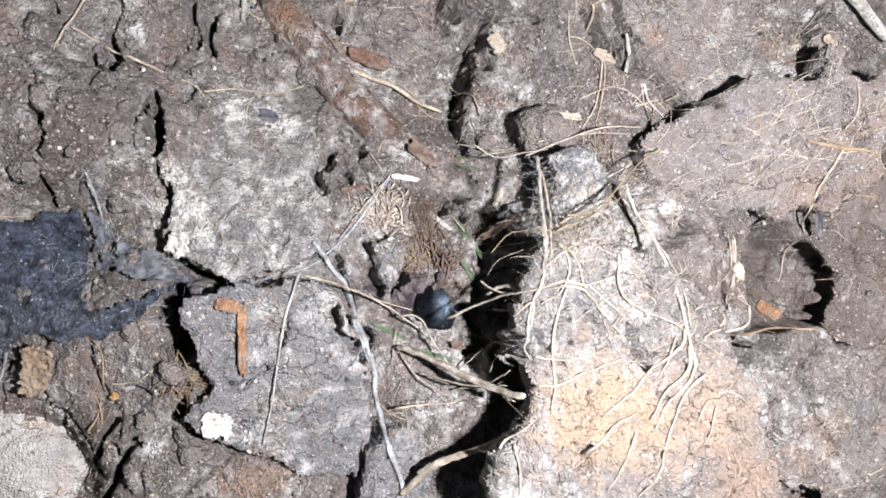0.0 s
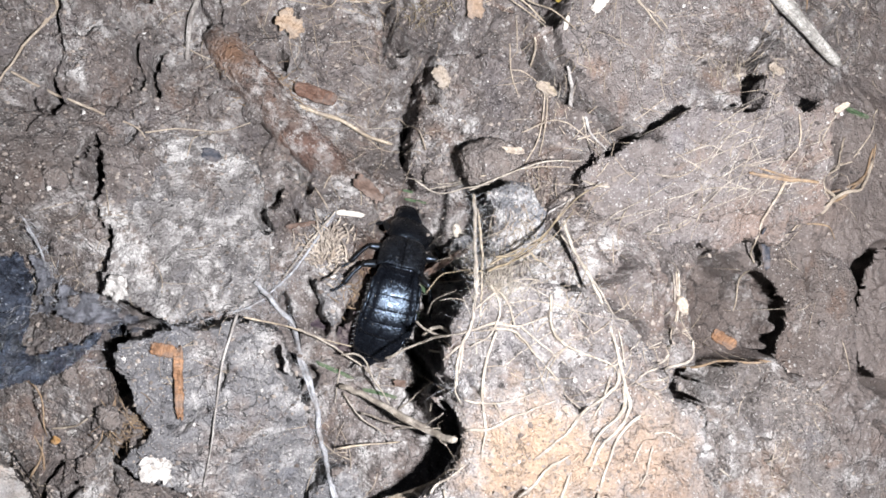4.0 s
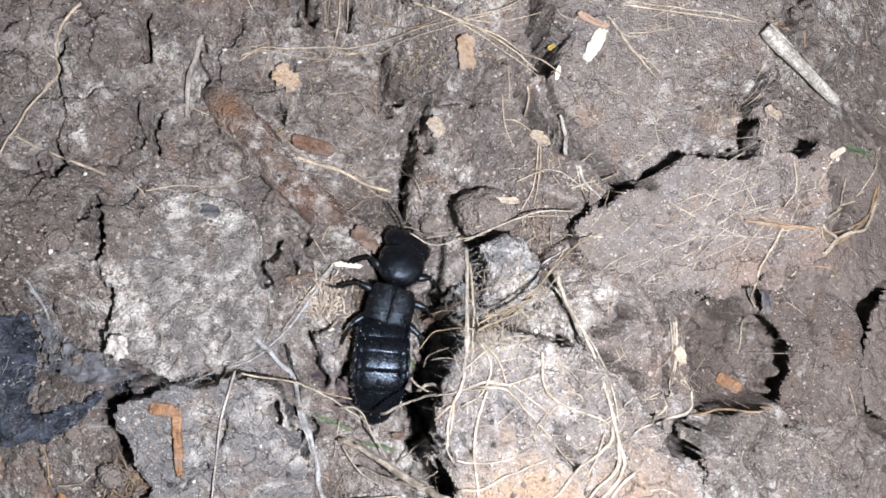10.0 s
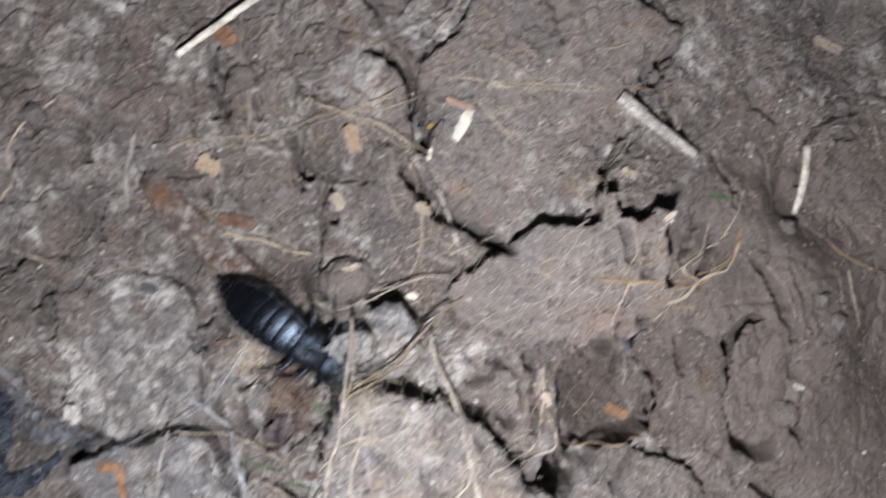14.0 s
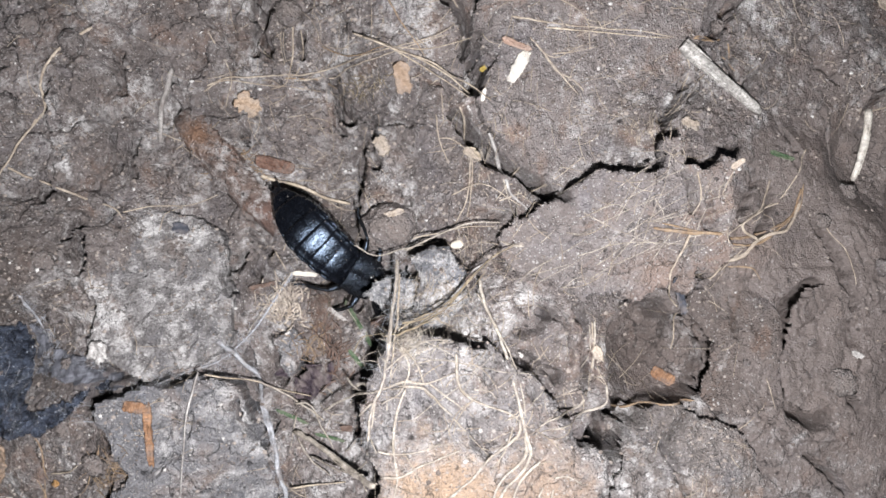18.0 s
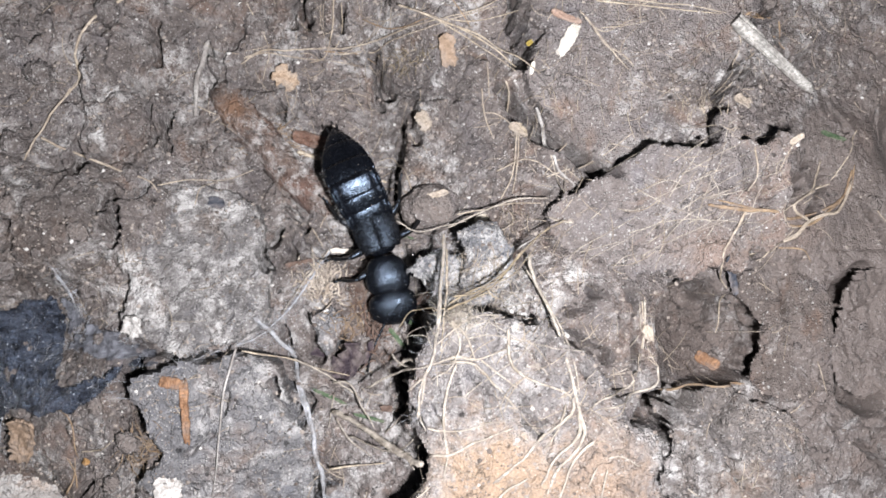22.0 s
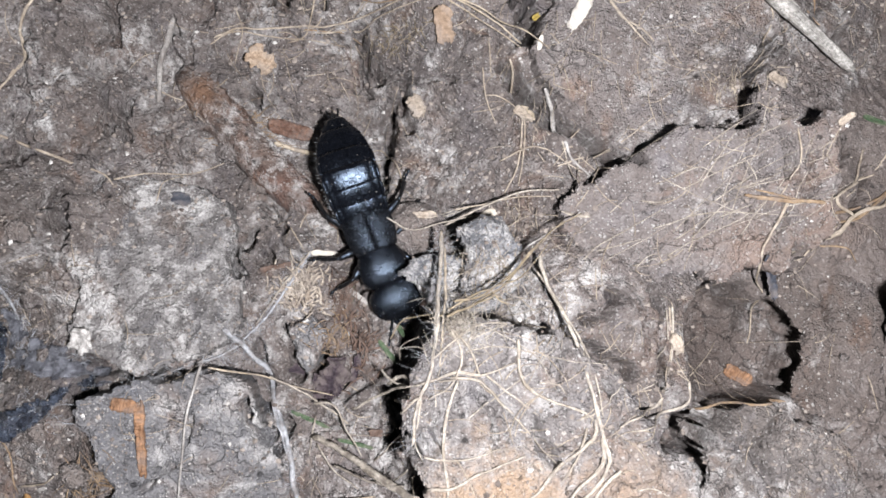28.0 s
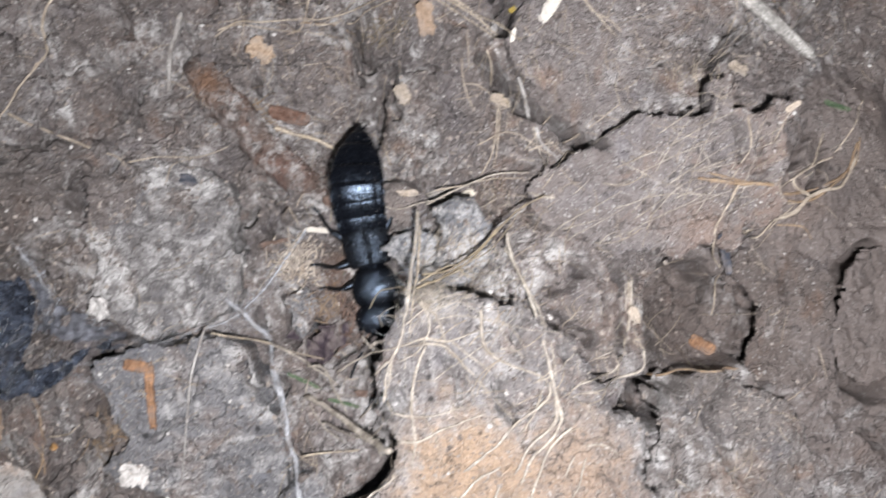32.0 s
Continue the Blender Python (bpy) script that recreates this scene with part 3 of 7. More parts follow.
def slab_height(name, x, y):
    """Height of a clod's upper face and the distance within its edge."""
    ring, (a, b, c), edge, drop, wild, seed = SLABS[name]
    wx, wy = x + wild * rough(x, y, 4.5, 4, 0.6, seed), y + wild * rough(x, y, 4.5, 4, 0.6, seed + 7)
    block, _ = scales(x + 0.8 * rough(x, y, 1.6, 2, seed=seed + 31), y + 0.8 * rough(x, y, 1.6, 2, seed=seed + 32), 2.3, seed + 30)
    d = inside(wx, wy, ring) + 1.1 * wild * block
    z = a + b * x + c * y + 0.9 * rough(x, y, 9, 3, 0.5, seed + 1) + 0.5 * (0.5 - np.abs(rough(x, y, 3.6, 3, 0.6, seed + 2))) + 0.24 * rough(x, y, 1.4, 3, 0.6, seed + 3)
    z = z + 0.35 * crumbs(x, y, 1.1, seed + 4) * step(rough(x, y, 7, 2, seed=seed + 5), -0.1, 0.4)
    z = z + 0.7 * crumbs(x + 0.5 * lumps(x / 1.5, y / 1.5, seed), y + 0.5 * lumps(x / 1.5, y / 1.5, seed + 2), 3.0, seed + 6) * step(rough(x, y, 12, 2, seed=seed + 8), -0.2, 0.4)
    for size, lift, groove, k in ((5.5, 0.8, 0.7, 11), (2.0, 0.35, 0.2, 12)):
        own, rim = scales(x + 0.35 * size * rough(x, y, 0.8 * size, 3, seed=seed + k), y + 0.35 * size * rough(x, y, 0.8 * size, 3, seed=seed + k + 5), size, seed + k)
        where = step(rough(x, y, 3.5 * size, 2, seed=seed + k + 9), -0.3, 0.35)
        z = z + where * (lift * own * step(rim, 0, 0.12) - groove * (1 - step(rim, 0.0, 0.09)))
    for line, width, depth in CLEFTS.get(name, ()):
        k = away(wx, wy, line) + 0.3 * lumps(x / 1.1, y / 1.1, 33)
        z = z - depth * (1 - step(k, 0.3 * width, width))
    z = z - fissures(x, y, x + 0.9 * rough(x, y, 3.5, 3, seed=71), y + 0.9 * rough(x, y, 3.5, 3, seed=72))
    z = z - drop * np.clip(1 - d / edge, 0, 1) ** 2
    return np.where(d < 0, z - 9 * -d - 2.2 * np.sqrt(np.clip(-d, 0, 9)), z), d


def mesh_of(name, verts, faces, material, smooth=True):
    me = bpy.data.meshes.new(name)
    me.from_pydata(verts, [], faces)
    me.materials.append(material)
    if smooth:
        me.polygons.foreach_set("use_smooth", np.ones(len(me.polygons), bool))
    me.update()
    return me


def sheet(name, xs, ys, zs, keep, material, parent=None, under=None):
    """A relief over a grid (millimetres). keep: which nodes stand. under: heights of a lower face that closes it."""
    index = np.full(keep.shape, -1)
    index[keep] = np.arange(keep.sum())
    gx, gy = np.meshgrid(xs, ys, indexing="ij")
    verts = np.c_[gx[keep], gy[keep], zs[keep]] / 1000
    a, b, c, d = index[:-1, :-1], index[1:, :-1], index[1:, 1:], index[:-1, 1:]
    whole = (a >= 0) & (b >= 0) & (c >= 0) & (d >= 0)
    faces = np.c_[a[whole], b[whole], c[whole], d[whole]]
    if under is not None:
        n = len(verts)
        edges = np.r_[faces[:, [0, 1]], faces[:, [1, 2]], faces[:, [2, 3]], faces[:, [3, 0]]]
        key = np.sort(edges, 1) @ np.array([n, 1])
        _, first, count = np.unique(key, return_index=True, return_counts=True)
        rim = edges[first[count == 1]]
        ids, turn = np.unique(rim, return_inverse=True)
        turn = turn.reshape(rim.shape)
        low = np.c_[gx[keep], gy[keep], under[keep]] / 1000
        a, b, rings, wall = verts[ids], low[ids], [], []
        for k in range(7):
            p = (a + (b - a) * k / 6) * 1000
            j = 0.55 * math.sin(math.pi * k / 6)
            rings.append(np.c_[p[:, 0] + j * rough(p[:, 0] + 0.6 * p[:, 2], p[:, 1] + 0.8 * p[:, 2], 2.2, 3, 0.6, 81), p[:, 1] + j * rough(p[:, 0] - 0.7 * p[:, 2], p[:, 1] + 0.5 * p[:, 2], 2.2, 3, 0.6, 82), p[:, 2]] / 1000)
        start = 2 * n
        for k in range(6):
            c, d = start + k * len(ids), start + (k + 1) * len(ids)
            wall.append(np.c_[turn[:, 1] + c, turn[:, 0] + c, turn[:, 0] + d, turn[:, 1] + d])
        verts = np.r_[verts, low, np.concatenate(rings)]
        faces = np.r_[faces, faces[:, ::-1] + n, np.concatenate(wall)]
    me = mesh_of(name, verts.tolist(), faces.tolist(), material)
    ob = new(name, me)
    ob.parent = parent
    return ob


def spread(low, high, fine, reach):
    """Grid lines: even between low and high, then ever wider out to reach."""
    core = np.arange(low, high + fine, fine)
    out = fine * 1.35 ** np.arange(1, 40)
    out = np.cumsum(out)
    out = out[out < reach]
    return np.r_[(low - out)[::-1], core, core[-1] + out]


xs, ys = spread(-58, 146, 0.29, 4000), spread(-48, 86, 0.29, 4000)
gx, gy = np.meshgrid(xs, ys, indexing="ij")
earth = ground(gx, gy)
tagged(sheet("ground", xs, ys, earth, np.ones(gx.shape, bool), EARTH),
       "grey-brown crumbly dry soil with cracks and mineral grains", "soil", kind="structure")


# The uppermost soil, clods included, on the same grid.
heights = earth.copy()
for key in SLABS:
    rim = np.array(SLABS[key][0])
    a, b = np.searchsorted(xs, (rim[:, 0].min() - 3, rim[:, 0].max() + 3))
    c, d = np.searchsorted(ys, (rim[:, 1].min() - 3, rim[:, 1].max() + 3))
    top, within = slab_height(key, gx[a:b, c:d], gy[a:b, c:d])
    heights[a:b, c:d] = np.where(within > -0.25, np.maximum(heights[a:b, c:d], top), heights[a:b, c:d])


def sampled(field, x, y):
    """A field's value between its grid lines."""
    x, y = np.atleast_1d(np.asarray(x, float)), np.atleast_1d(np.asarray(y, float))
    i, j = np.clip(np.searchsorted(xs, x) - 1, 0, len(xs) - 2), np.clip(np.searchsorted(ys, y) - 1, 0, len(ys) - 2)
    u, v = (x - xs[i]) / (xs[i + 1] - xs[i]), (y - ys[j]) / (ys[j + 1] - ys[j])
    return field[i, j] * (1 - u) * (1 - v) + field[i + 1, j] * u * (1 - v) + field[i, j + 1] * (1 - u) * v + field[i + 1, j + 1] * u * v


def surface(x, y):
    return sampled(heights, x, y)


def clod(key, material, label, grid=0.28, hang=0.0, grow=1.3):
    """One clod of earth. hang: thickness of an undercut rim, or 0 for a clod that sits in the ground."""
    ring = SLABS[key][0]
    x = np.arange(min(p[0] for p in ring) - 3, max(p[0] for p in ring) + 3, grid)
    y = np.arange(min(p[1] for p in ring) - 3, max(p[1] for p in ring) + 3, grid)
    u, v = np.meshgrid(x, y, indexing="ij")
    z, d = slab_height(key, u, v)
    low = sampled(earth, u, v) - 1.5
    if hang:
        keep = d > -0.05
        under = np.minimum(z - 0.3, z - hang * step(d, -0.4, 1.2) - grow * np.clip(d - 0.6, 0, 30) + 0.9 * rough(u, v, 2.5, 3, 0.6, 77))
        under = np.maximum(under, np.minimum(low, z - 1))
    else:
        keep, under = d > -0.05, np.minimum(low, z) - 2.5
    ob = sheet("soil_clod", x, y, z, keep, material, under=under)
    return tagged(ob, label, "soil clod", "clods of earth")


clods = {}
clods["pale"] = clod("pale", EARTH_PALE, "flat pale grey clod with whitish mineral bloom")
clods["grey"] = clod("grey", EARTH_GREY, "slate-grey angular clod with white mould spots")
clods["rooted"] = clod("rooted", EARTH_ROOTED, "large raised clod matted with pale roots", 0.3, 6.0)
clods["plate"] = clod("plate", EARTH_PLATE, "broad flat tan clod laced with fine roots", 0.28, 4.5, 2.0)
clods["lump"] = clod("lump", EARTH, "rounded brown clod between the cracks")
clods["upper"] = clod("upper", EARTH_PLATE, "wide grey-brown clod with fine dry roots", 0.3)
clods["brown"] = clod("brown", EARTH_SPECKLED, "grey-brown speckled clod beside the rooted one", 0.28, 2.0, 0.7)
clods["tip"] = tip_clod = clod("tip", EARTH_ASH, "jutting grey clod with white grains", 0.22, 2.6, 0.6)
clods["ash"] = clod("ash", EARTH_ASH, "small ash-grey clod with white grains", 0.25, 5.0)
clods["right"] = clod("right", EARTH, "low brown clod behind a dark crack", 0.3, 0.7, 0.2)
clods["shelf"] = clod("shelf", EARTH_CRUST, "thin brown crust overhanging a hole", 0.28, 1.4, 0.3)
clods["edge"] = clod("edge", EARTH_BROWN, "brown clod with rust-coloured stain", 0.35)
clods["knob"] = clod("knob", EARTH_BROWN, "rounded brown clod in smooth soil", 0.35)
clods["low"] = clod("low", EARTH_GREY, "grey streaked clod in the hollow", 0.3)
clods["small"] = clod("small", EARTH_GREY, "small grey clod in the hollow", 0.25)


def fibre(name, dark, pale, size=0.5, roughness=0.75, along=(1, 1, 1), gap=0.4, dirt=0.6):
    """Dry plant matter: two tints in streaks, with fine relief."""
    p = Paint(name)
    n, fine = p.noise(size * 4, 5, 0.65, along), p.noise(size, 6, 0.7, along)
    c = p.mix(p.span(n, 0.35, 0.65), dark, pale)
    c = p.mix(p.span(fine, 0.35, 0.6, gap, 0), c, tuple(v * 0.45 for v in dark))
    c = p.mix(p.math("MULTIPLY", p.span(p.noise(1.7, 6, 0.7), 0.46, 0.62), dirt), c, (0.15, 0.128, 0.115))
    rand = p.nt.nodes.new("ShaderNodeObjectInfo").outputs["Random"]
    c = p.mix(p.span(rand, 0, 1, 0, 0.35), c, p.mix(1.0, c, (0.62, 0.58, 0.54), "MULTIPLY"))
    p.relief(fine, 0.25)
    return p.done(c, roughness, 0.3)


ROOT_PALE = fibre("pale_root", (0.25, 0.215, 0.17), (0.46, 0.42, 0.36), 0.5, 0.75, (1, 1, 1), 0.5, 0.5)
ROOT_TAN = fibre("tan_root", (0.27, 0.22, 0.165), (0.47, 0.41, 0.33), 0.5, 0.75, (1, 1, 1), 0.4, 0.45)
ROOT_BROWN = fibre("brown_root", (0.17, 0.11, 0.065), (0.34, 0.25, 0.16))
ROOT_YELLOW = fibre("yellow_root", (0.15, 0.12, 0.075), (0.34, 0.28, 0.19))
STRAW = fibre("straw", (0.30, 0.245, 0.175), (0.52, 0.45, 0.35))
WOOD_GREY = fibre("grey_wood", (0.24, 0.225, 0.21), (0.47, 0.455, 0.43))
BARK_GREY = fibre("grey_bark", (0.27, 0.26, 0.24), (0.60, 0.58, 0.54), 0.35, 0.8, (1, 1, 1), 0.8, 0.4)
WOOD_WHITE = fibre("white_wood", (0.52, 0.48, 0.41), (0.74, 0.71, 0.64), 0.4, 0.6, (1, 1, 1), 0.25)
WOOD_TAN = fibre("tan_wood", (0.20, 0.14, 0.095), (0.38, 0.28, 0.20))
WOOD_ORANGE = fibre("orange_wood", (0.17, 0.088, 0.046), (0.36, 0.205, 0.115), 0.25, 0.7, (1, 0.25, 1), 0.7)
WOOD_PINK = fibre("pink_wood", (0.25, 0.165, 0.125), (0.46, 0.34, 0.27))
HUSK_PALE = fibre("pale_husk", (0.30, 0.245, 0.19), (0.52, 0.46, 0.385), 0.4, 0.7, (1, 1, 1), 0.6)
HUSK_BROWN = fibre("brown_husk", (0.085, 0.045, 0.032), (0.20, 0.115, 0.08), 0.3, 0.5, (1, 1, 1), 0.6)
LEAF = fibre("dry_leaf", (0.26, 0.18, 0.12), (0.52, 0.41, 0.30), 0.4, 0.75, (1, 1, 1), 0.7)
BARK_RED = fibre("red_bark", (0.085, 0.055, 0.042), (0.175, 0.115, 0.088), 0.7, 0.8, (1, 1, 1), 0.8)
PETAL = fibre("petal", (0.018, 0.012, 0.018), (0.075, 0.055, 0.062), 0.3, 0.45)
GREEN = fibre("grass", (0.025, 0.05, 0.022), (0.085, 0.135, 0.065), 0.4, 0.5)
YELLOW = fibre("yellow_scrap", (0.24, 0.17, 0.03), (0.42, 0.33, 0.09), 0.4)
AMBER = fibre("amber_crumb", (0.28, 0.15, 0.05), (0.42, 0.26, 0.12), 0.4)
SLATE = fibre("slate_scrap", (0.026, 0.03, 0.04), (0.085, 0.092, 0.112), 0.5, 0.5)
CHALK = fibre("chalk", (0.34, 0.325, 0.305), (0.68, 0.66, 0.63), 0.5, 0.9, (1, 1, 1), 0.6, 0.3)
FIBRE = fibre("mouldy_root", (0.20, 0.205, 0.215), (0.44, 0.45, 0.47), 0.5, 0.9)
HAIR = fibre("mould_hair", (0.24, 0.255, 0.28), (0.42, 0.44, 0.47), 0.8, 0.9, (1, 1, 1), 0.0)


def part(name, verts, faces, material, parent, label="", smooth=True):
    """One mesh under a thing; places in millimetres."""
    ob = new(name, mesh_of(name, [(x / 1000, y / 1000, z / 1000) for x, y, z in verts], faces, material, smooth))
    ob.parent = parent
    return tagged(ob, label) if label else ob


def smooth_line(points, spacing):
    """A Catmull-Rom curve through the points, evenly sampled."""
    p = np.array(points, float)
    p = np.r_[[2 * p[0] - p[1]], p, [2 * p[-1] - p[-2]]]
    out = []
    for k in range(1, len(p) - 2):
        n = max(2, int(np.linalg.norm(p[k + 1] - p[k]) / spacing))
        for s in np.arange(n) / n:
            out.append(0.5 * (2 * p[k] + (p[k + 1] - p[k - 1]) * s + (2 * p[k - 1] - 5 * p[k] + 4 * p[k + 1] - p[k + 2]) * s ** 2
                              + (3 * p[k] - p[k - 1] - 3 * p[k + 1] + p[k + 2]) * s ** 3))
    out.append(p[-2])
    return np.array(out)


def tube(line, radii, sides=6):
    """Vertices and faces of a closed tube along a line."""
    line, n = np.asarray(line, float), len(line)
    t = np.gradient(line, axis=0)
    t /= np.linalg.norm(t, axis=1)[:, None] + 1e-9
    side = np.cross(t, (0, 0, 1.0))
    side += (np.linalg.norm(side, axis=1) < 1e-3)[:, None] * np.array((1.0, 0, 0))
    side /= np.linalg.norm(side, axis=1)[:, None]
    up = np.cross(side, t)
    verts = [tuple(c) for k in range(n) for c in (line[k] + radii[k] * (math.cos(a) * side[k] + math.sin(a) * up[k]) for a in (2 * math.pi * j / sides for j in range(sides)))]
    faces = [(k * sides + j, k * sides + (j + 1) % sides, (k + 1) * sides + (j + 1) % sides, (k + 1) * sides + j) for k in range(n - 1) for j in range(sides)]
    return verts, faces + [tuple(range(sides))[::-1], tuple((n - 1) * sides + j for j in range(sides))]


def joined(pieces):
    """Several (verts, faces) in one."""
    verts, faces = [], []
    for v, f in pieces:
        n = len(verts)
        verts += list(v)
        faces += [tuple(i + n for i in q) for q in f]
    return verts, faces


dice = random.Random(5)


def wisp(at, length, heading, rise, r=0.035, bend=0.6):
    """A fine hair."""
    c, s = math.cos(heading), math.sin(heading)
    turn = dice.uniform(-bend, bend)
    line = [(at[0] + length * k * (c - turn * s * k), at[1] + length * k * (s + turn * c * k), at[2] + length * rise * k * (1.3 - k)) for k in (0, 0.35, 0.7, 1)]
    return tube(line, [r, r, r * 0.8, r * 0.4], 3)


GROWN = ("pale fibrous root on the raised clod", "pale root jutting from the raised clod", "fine pale rootlet on a flat clod", "long stout pale root over the raised clod", "long pale root beside a stouter one", "stout frayed root along the raised clod's rim", "straw-coloured root along the raised clod's rim")


def bearer(x, y):
    """The clod that a place lies on, if any."""
    for key in ("rooted", "plate", "upper", "pale", "grey", "brown"):
        if inside(np.array([x]), np.array([y]), SLABS[key][0])[0] > -1.5:
            return clods[key]


def strand(points, r, tip, material, lift, category, label, hairs=0):
    """A root or stalk, thinning to tip * r. Points (x, y) lie on the soil, lift above it; points (x, y, z) stand as given."""
    line = smooth_line(points, max(0.45, 0.8 * r))
    n = len(line)
    run = np.arange(n)
    wild = min(0.3, 0.5 * r + 0.1) * (1 if category in ("root", "branch") else 0.25)
    k = dice.random() * 90
    line[:, 0] += wild * rough(run * 0.35 + k, run * 0.1, 2.0, 3, 0.6, 40)
    line[:, 1] += wild * rough(run * 0.35 + k, run * 0.1 + 50, 2.0, 3, 0.6, 41)
    if line.shape[1] == 2:
        z = surface(line[:, 0], line[:, 1])
        wide = 3 if category in ("root", "twig") else 8
        high = np.array([z[max(0, i - wide):i + wide + 1].max() for i in run])
        z = 0.5 * (z + high) if wide == 3 else high
        for _ in range(2 * wide):
            z = np.r_[z[0], (z[:-2] + 2 * z[1:-1] + z[2:]) / 4, z[-1]]
        line = np.c_[line, z + lift]
    else:
        line[:, 2] += 1.2 * wild * rough(run * 0.35 + k, run * 0.1 + 90, 2.0, 3, 0.6, 42)
    radii = r * np.linspace(1, tip, n) * (1 + 0.2 * rough(run * 0.5 + k, run * 0.0, 1.5, 3, 0.6, 43))
    radii[0] *= 0.7
    radii[-1] *= 0.5
    verts, faces = tube(line, radii, 7 if r > 0.3 else 5)
    if category == "root" and r > 0.2 and n > 6:
        # A stout root is a bundle of fibres that part and meet.
        bundle = []
        for j in range(4 if r > 0.4 else 3):
            off = [0.9 * r * rough(run * 0.10 + 31 * j + k, run * 0.0 + q, 2.0, 3, 0.6, 45 + j) for q in (3, 9, 15)]
            at = line + np.c_[off[0], off[1], 0.5 * np.abs(off[2])]
            a, b = (0, n) if j == 0 else (dice.randrange(0, n // 3), n - dice.randrange(0, n // 3))
            bundle.append(tube(at[a:b], radii[a:b] * (0.85 if j == 0 else dice.uniform(0.3, 0.5)), 6))
        verts, faces = joined(bundle)
    ob = part(category, verts, faces, material, None)
    home = bearer(*line[n // 2][:2]) if label in GROWN else None
    if home:
        # A root that grows in a clod moves with it.
        ob.parent = home
        tagged(ob, label)
    else:
        tagged(ob, label, category, "loose plant matter")
    if category == "stick":
        for _ in range(9):
            i = dice.randrange(0, max(1, n // 2))
            j = min(n, i + max(4, int(n * dice.uniform(0.35, 0.7))))
            a, q = dice.uniform(0.4, 2.7), r * dice.uniform(0.55, 0.95)
            run_ = line[i:j] - line[i]
            side = np.array((-run_[-1][1], run_[-1][0], 0)) / (np.linalg.norm(run_[-1]) + 1e-9)
            part("splinter", *tube(line[i:j] + q * (math.cos(a) * side + math.sin(a) * np.array((0, 0, 1.0))), r * 0.22 * np.linspace(1, 0.3, j - i), 5), material, ob)
    if hairs:
        fuzz = [wisp(line[dice.randrange(n)], dice.uniform(0.6, 2.6), dice.uniform(0, 6.3), dice.uniform(-0.1, 0.5), 0.016, 1.4) for _ in range(hairs)]
        part("fine_hairs", *joined(fuzz), HAIR, ob, "fine whitish mould hairs")
    return ob


def flake_mesh(length, width, thick, seed, torn=0.55):
    """A torn, slightly curled chip lying along x."""
    nx, ny = max(12, int(length / 0.18)), max(9, int(width / 0.18))
    u, v = np.meshgrid(np.linspace(-1, 1, nx), np.linspace(-1, 1, ny), indexing="ij")
    half = (1 - 0.4 * np.abs(u) ** 5) * (1 + torn * rough(u * 4 + seed, np.sign(v) * 7 + seed, 1.0, 3, 0.6, 51)) * np.where(np.abs(u) > 0.99, 0.75, 1)
    x = u * length / 2 * (1 + (0.1 + 0.3 * torn) * rough(v * 3, np.sign(u) * 5 + seed, 1.0, 3, 0.7, 53))
    y = v * width / 2 * half
    z = 0.16 * width * v * v + 0.1 * length * u * u * math.sin(seed) * 0.5 + (0.35 * thick + 0.05 * width) * rough(x * 0.9 + seed, y * 2.0, 1.0, 4, 0.65, 52)
    body = thick * (0.35 + 0.65 * np.sqrt(np.clip(1 - v * v, 0, 1)) * np.sqrt(np.clip(1.02 - u * u, 0, 1)))
    top = np.c_[x.ravel(), y.ravel(), (z + body / 2).ravel()]
    low = np.c_[x.ravel(), y.ravel(), (z - body / 2).ravel()]
    n, faces = nx * ny, []
    for i in range(nx - 1):
        for j in range(ny - 1):
            a, b, c, d = i * ny + j, (i + 1) * ny + j, (i + 1) * ny + j + 1, i * ny + j + 1
            faces += [(a, b, c, d), (d + n, c + n, b + n, a + n)]
    rim = [i * ny for i in range(nx)] + [(nx - 1) * ny + j for j in range(1, ny)] + [i * ny + ny - 1 for i in range(nx - 2, -1, -1)] + [j for j in range(ny - 2, 0, -1)]
    faces += [(b, a, a + n, b + n) for a, b in zip(rim, rim[1:] + rim[:1])]
    return np.r_[top, low], faces


def flake(x, y, length, heading, width, thick, material, category, label):
    """A chip, husk or scrap lying on the soil, tilted with it."""
    verts, faces = flake_mesh(length, width, thick, (x * 1.7 + y) % 9, {"seed husk": 0.1, "grass blade": 0.2, "wood chip": 0.35}.get(category, 0.6))
    c, s = math.cos(radians(heading)), math.sin(radians(heading))
    reach = max(0.6, length * 0.4)
    z = surface(np.array([x, x + reach * c, x - reach * c, x - 0.6 * s, x + 0.6 * s]), np.array([y, y + reach * s, y - reach * s, y + 0.6 * c, y - 0.6 * c]))
    pitch = math.degrees(math.atan2(z[1] - z[2], 2 * reach))
    pitch = max(-30, min(30, pitch))
    ob = part(category.replace(" ", "_"), verts, faces, material, None)
    ob.matrix_basis = pose(x / 1000, y / 1000, (max(z[0], min((z[1] + z[2]) / 2, z[0] + 0.8)) + 0.45 * thick) / 1000, 0, -pitch, heading)
    if category == "mould patch" and bearer(x, y):
        ob.parent = bearer(x, y)
        return tagged(ob, label)
    return tagged(ob, label, category, "loose plant matter")


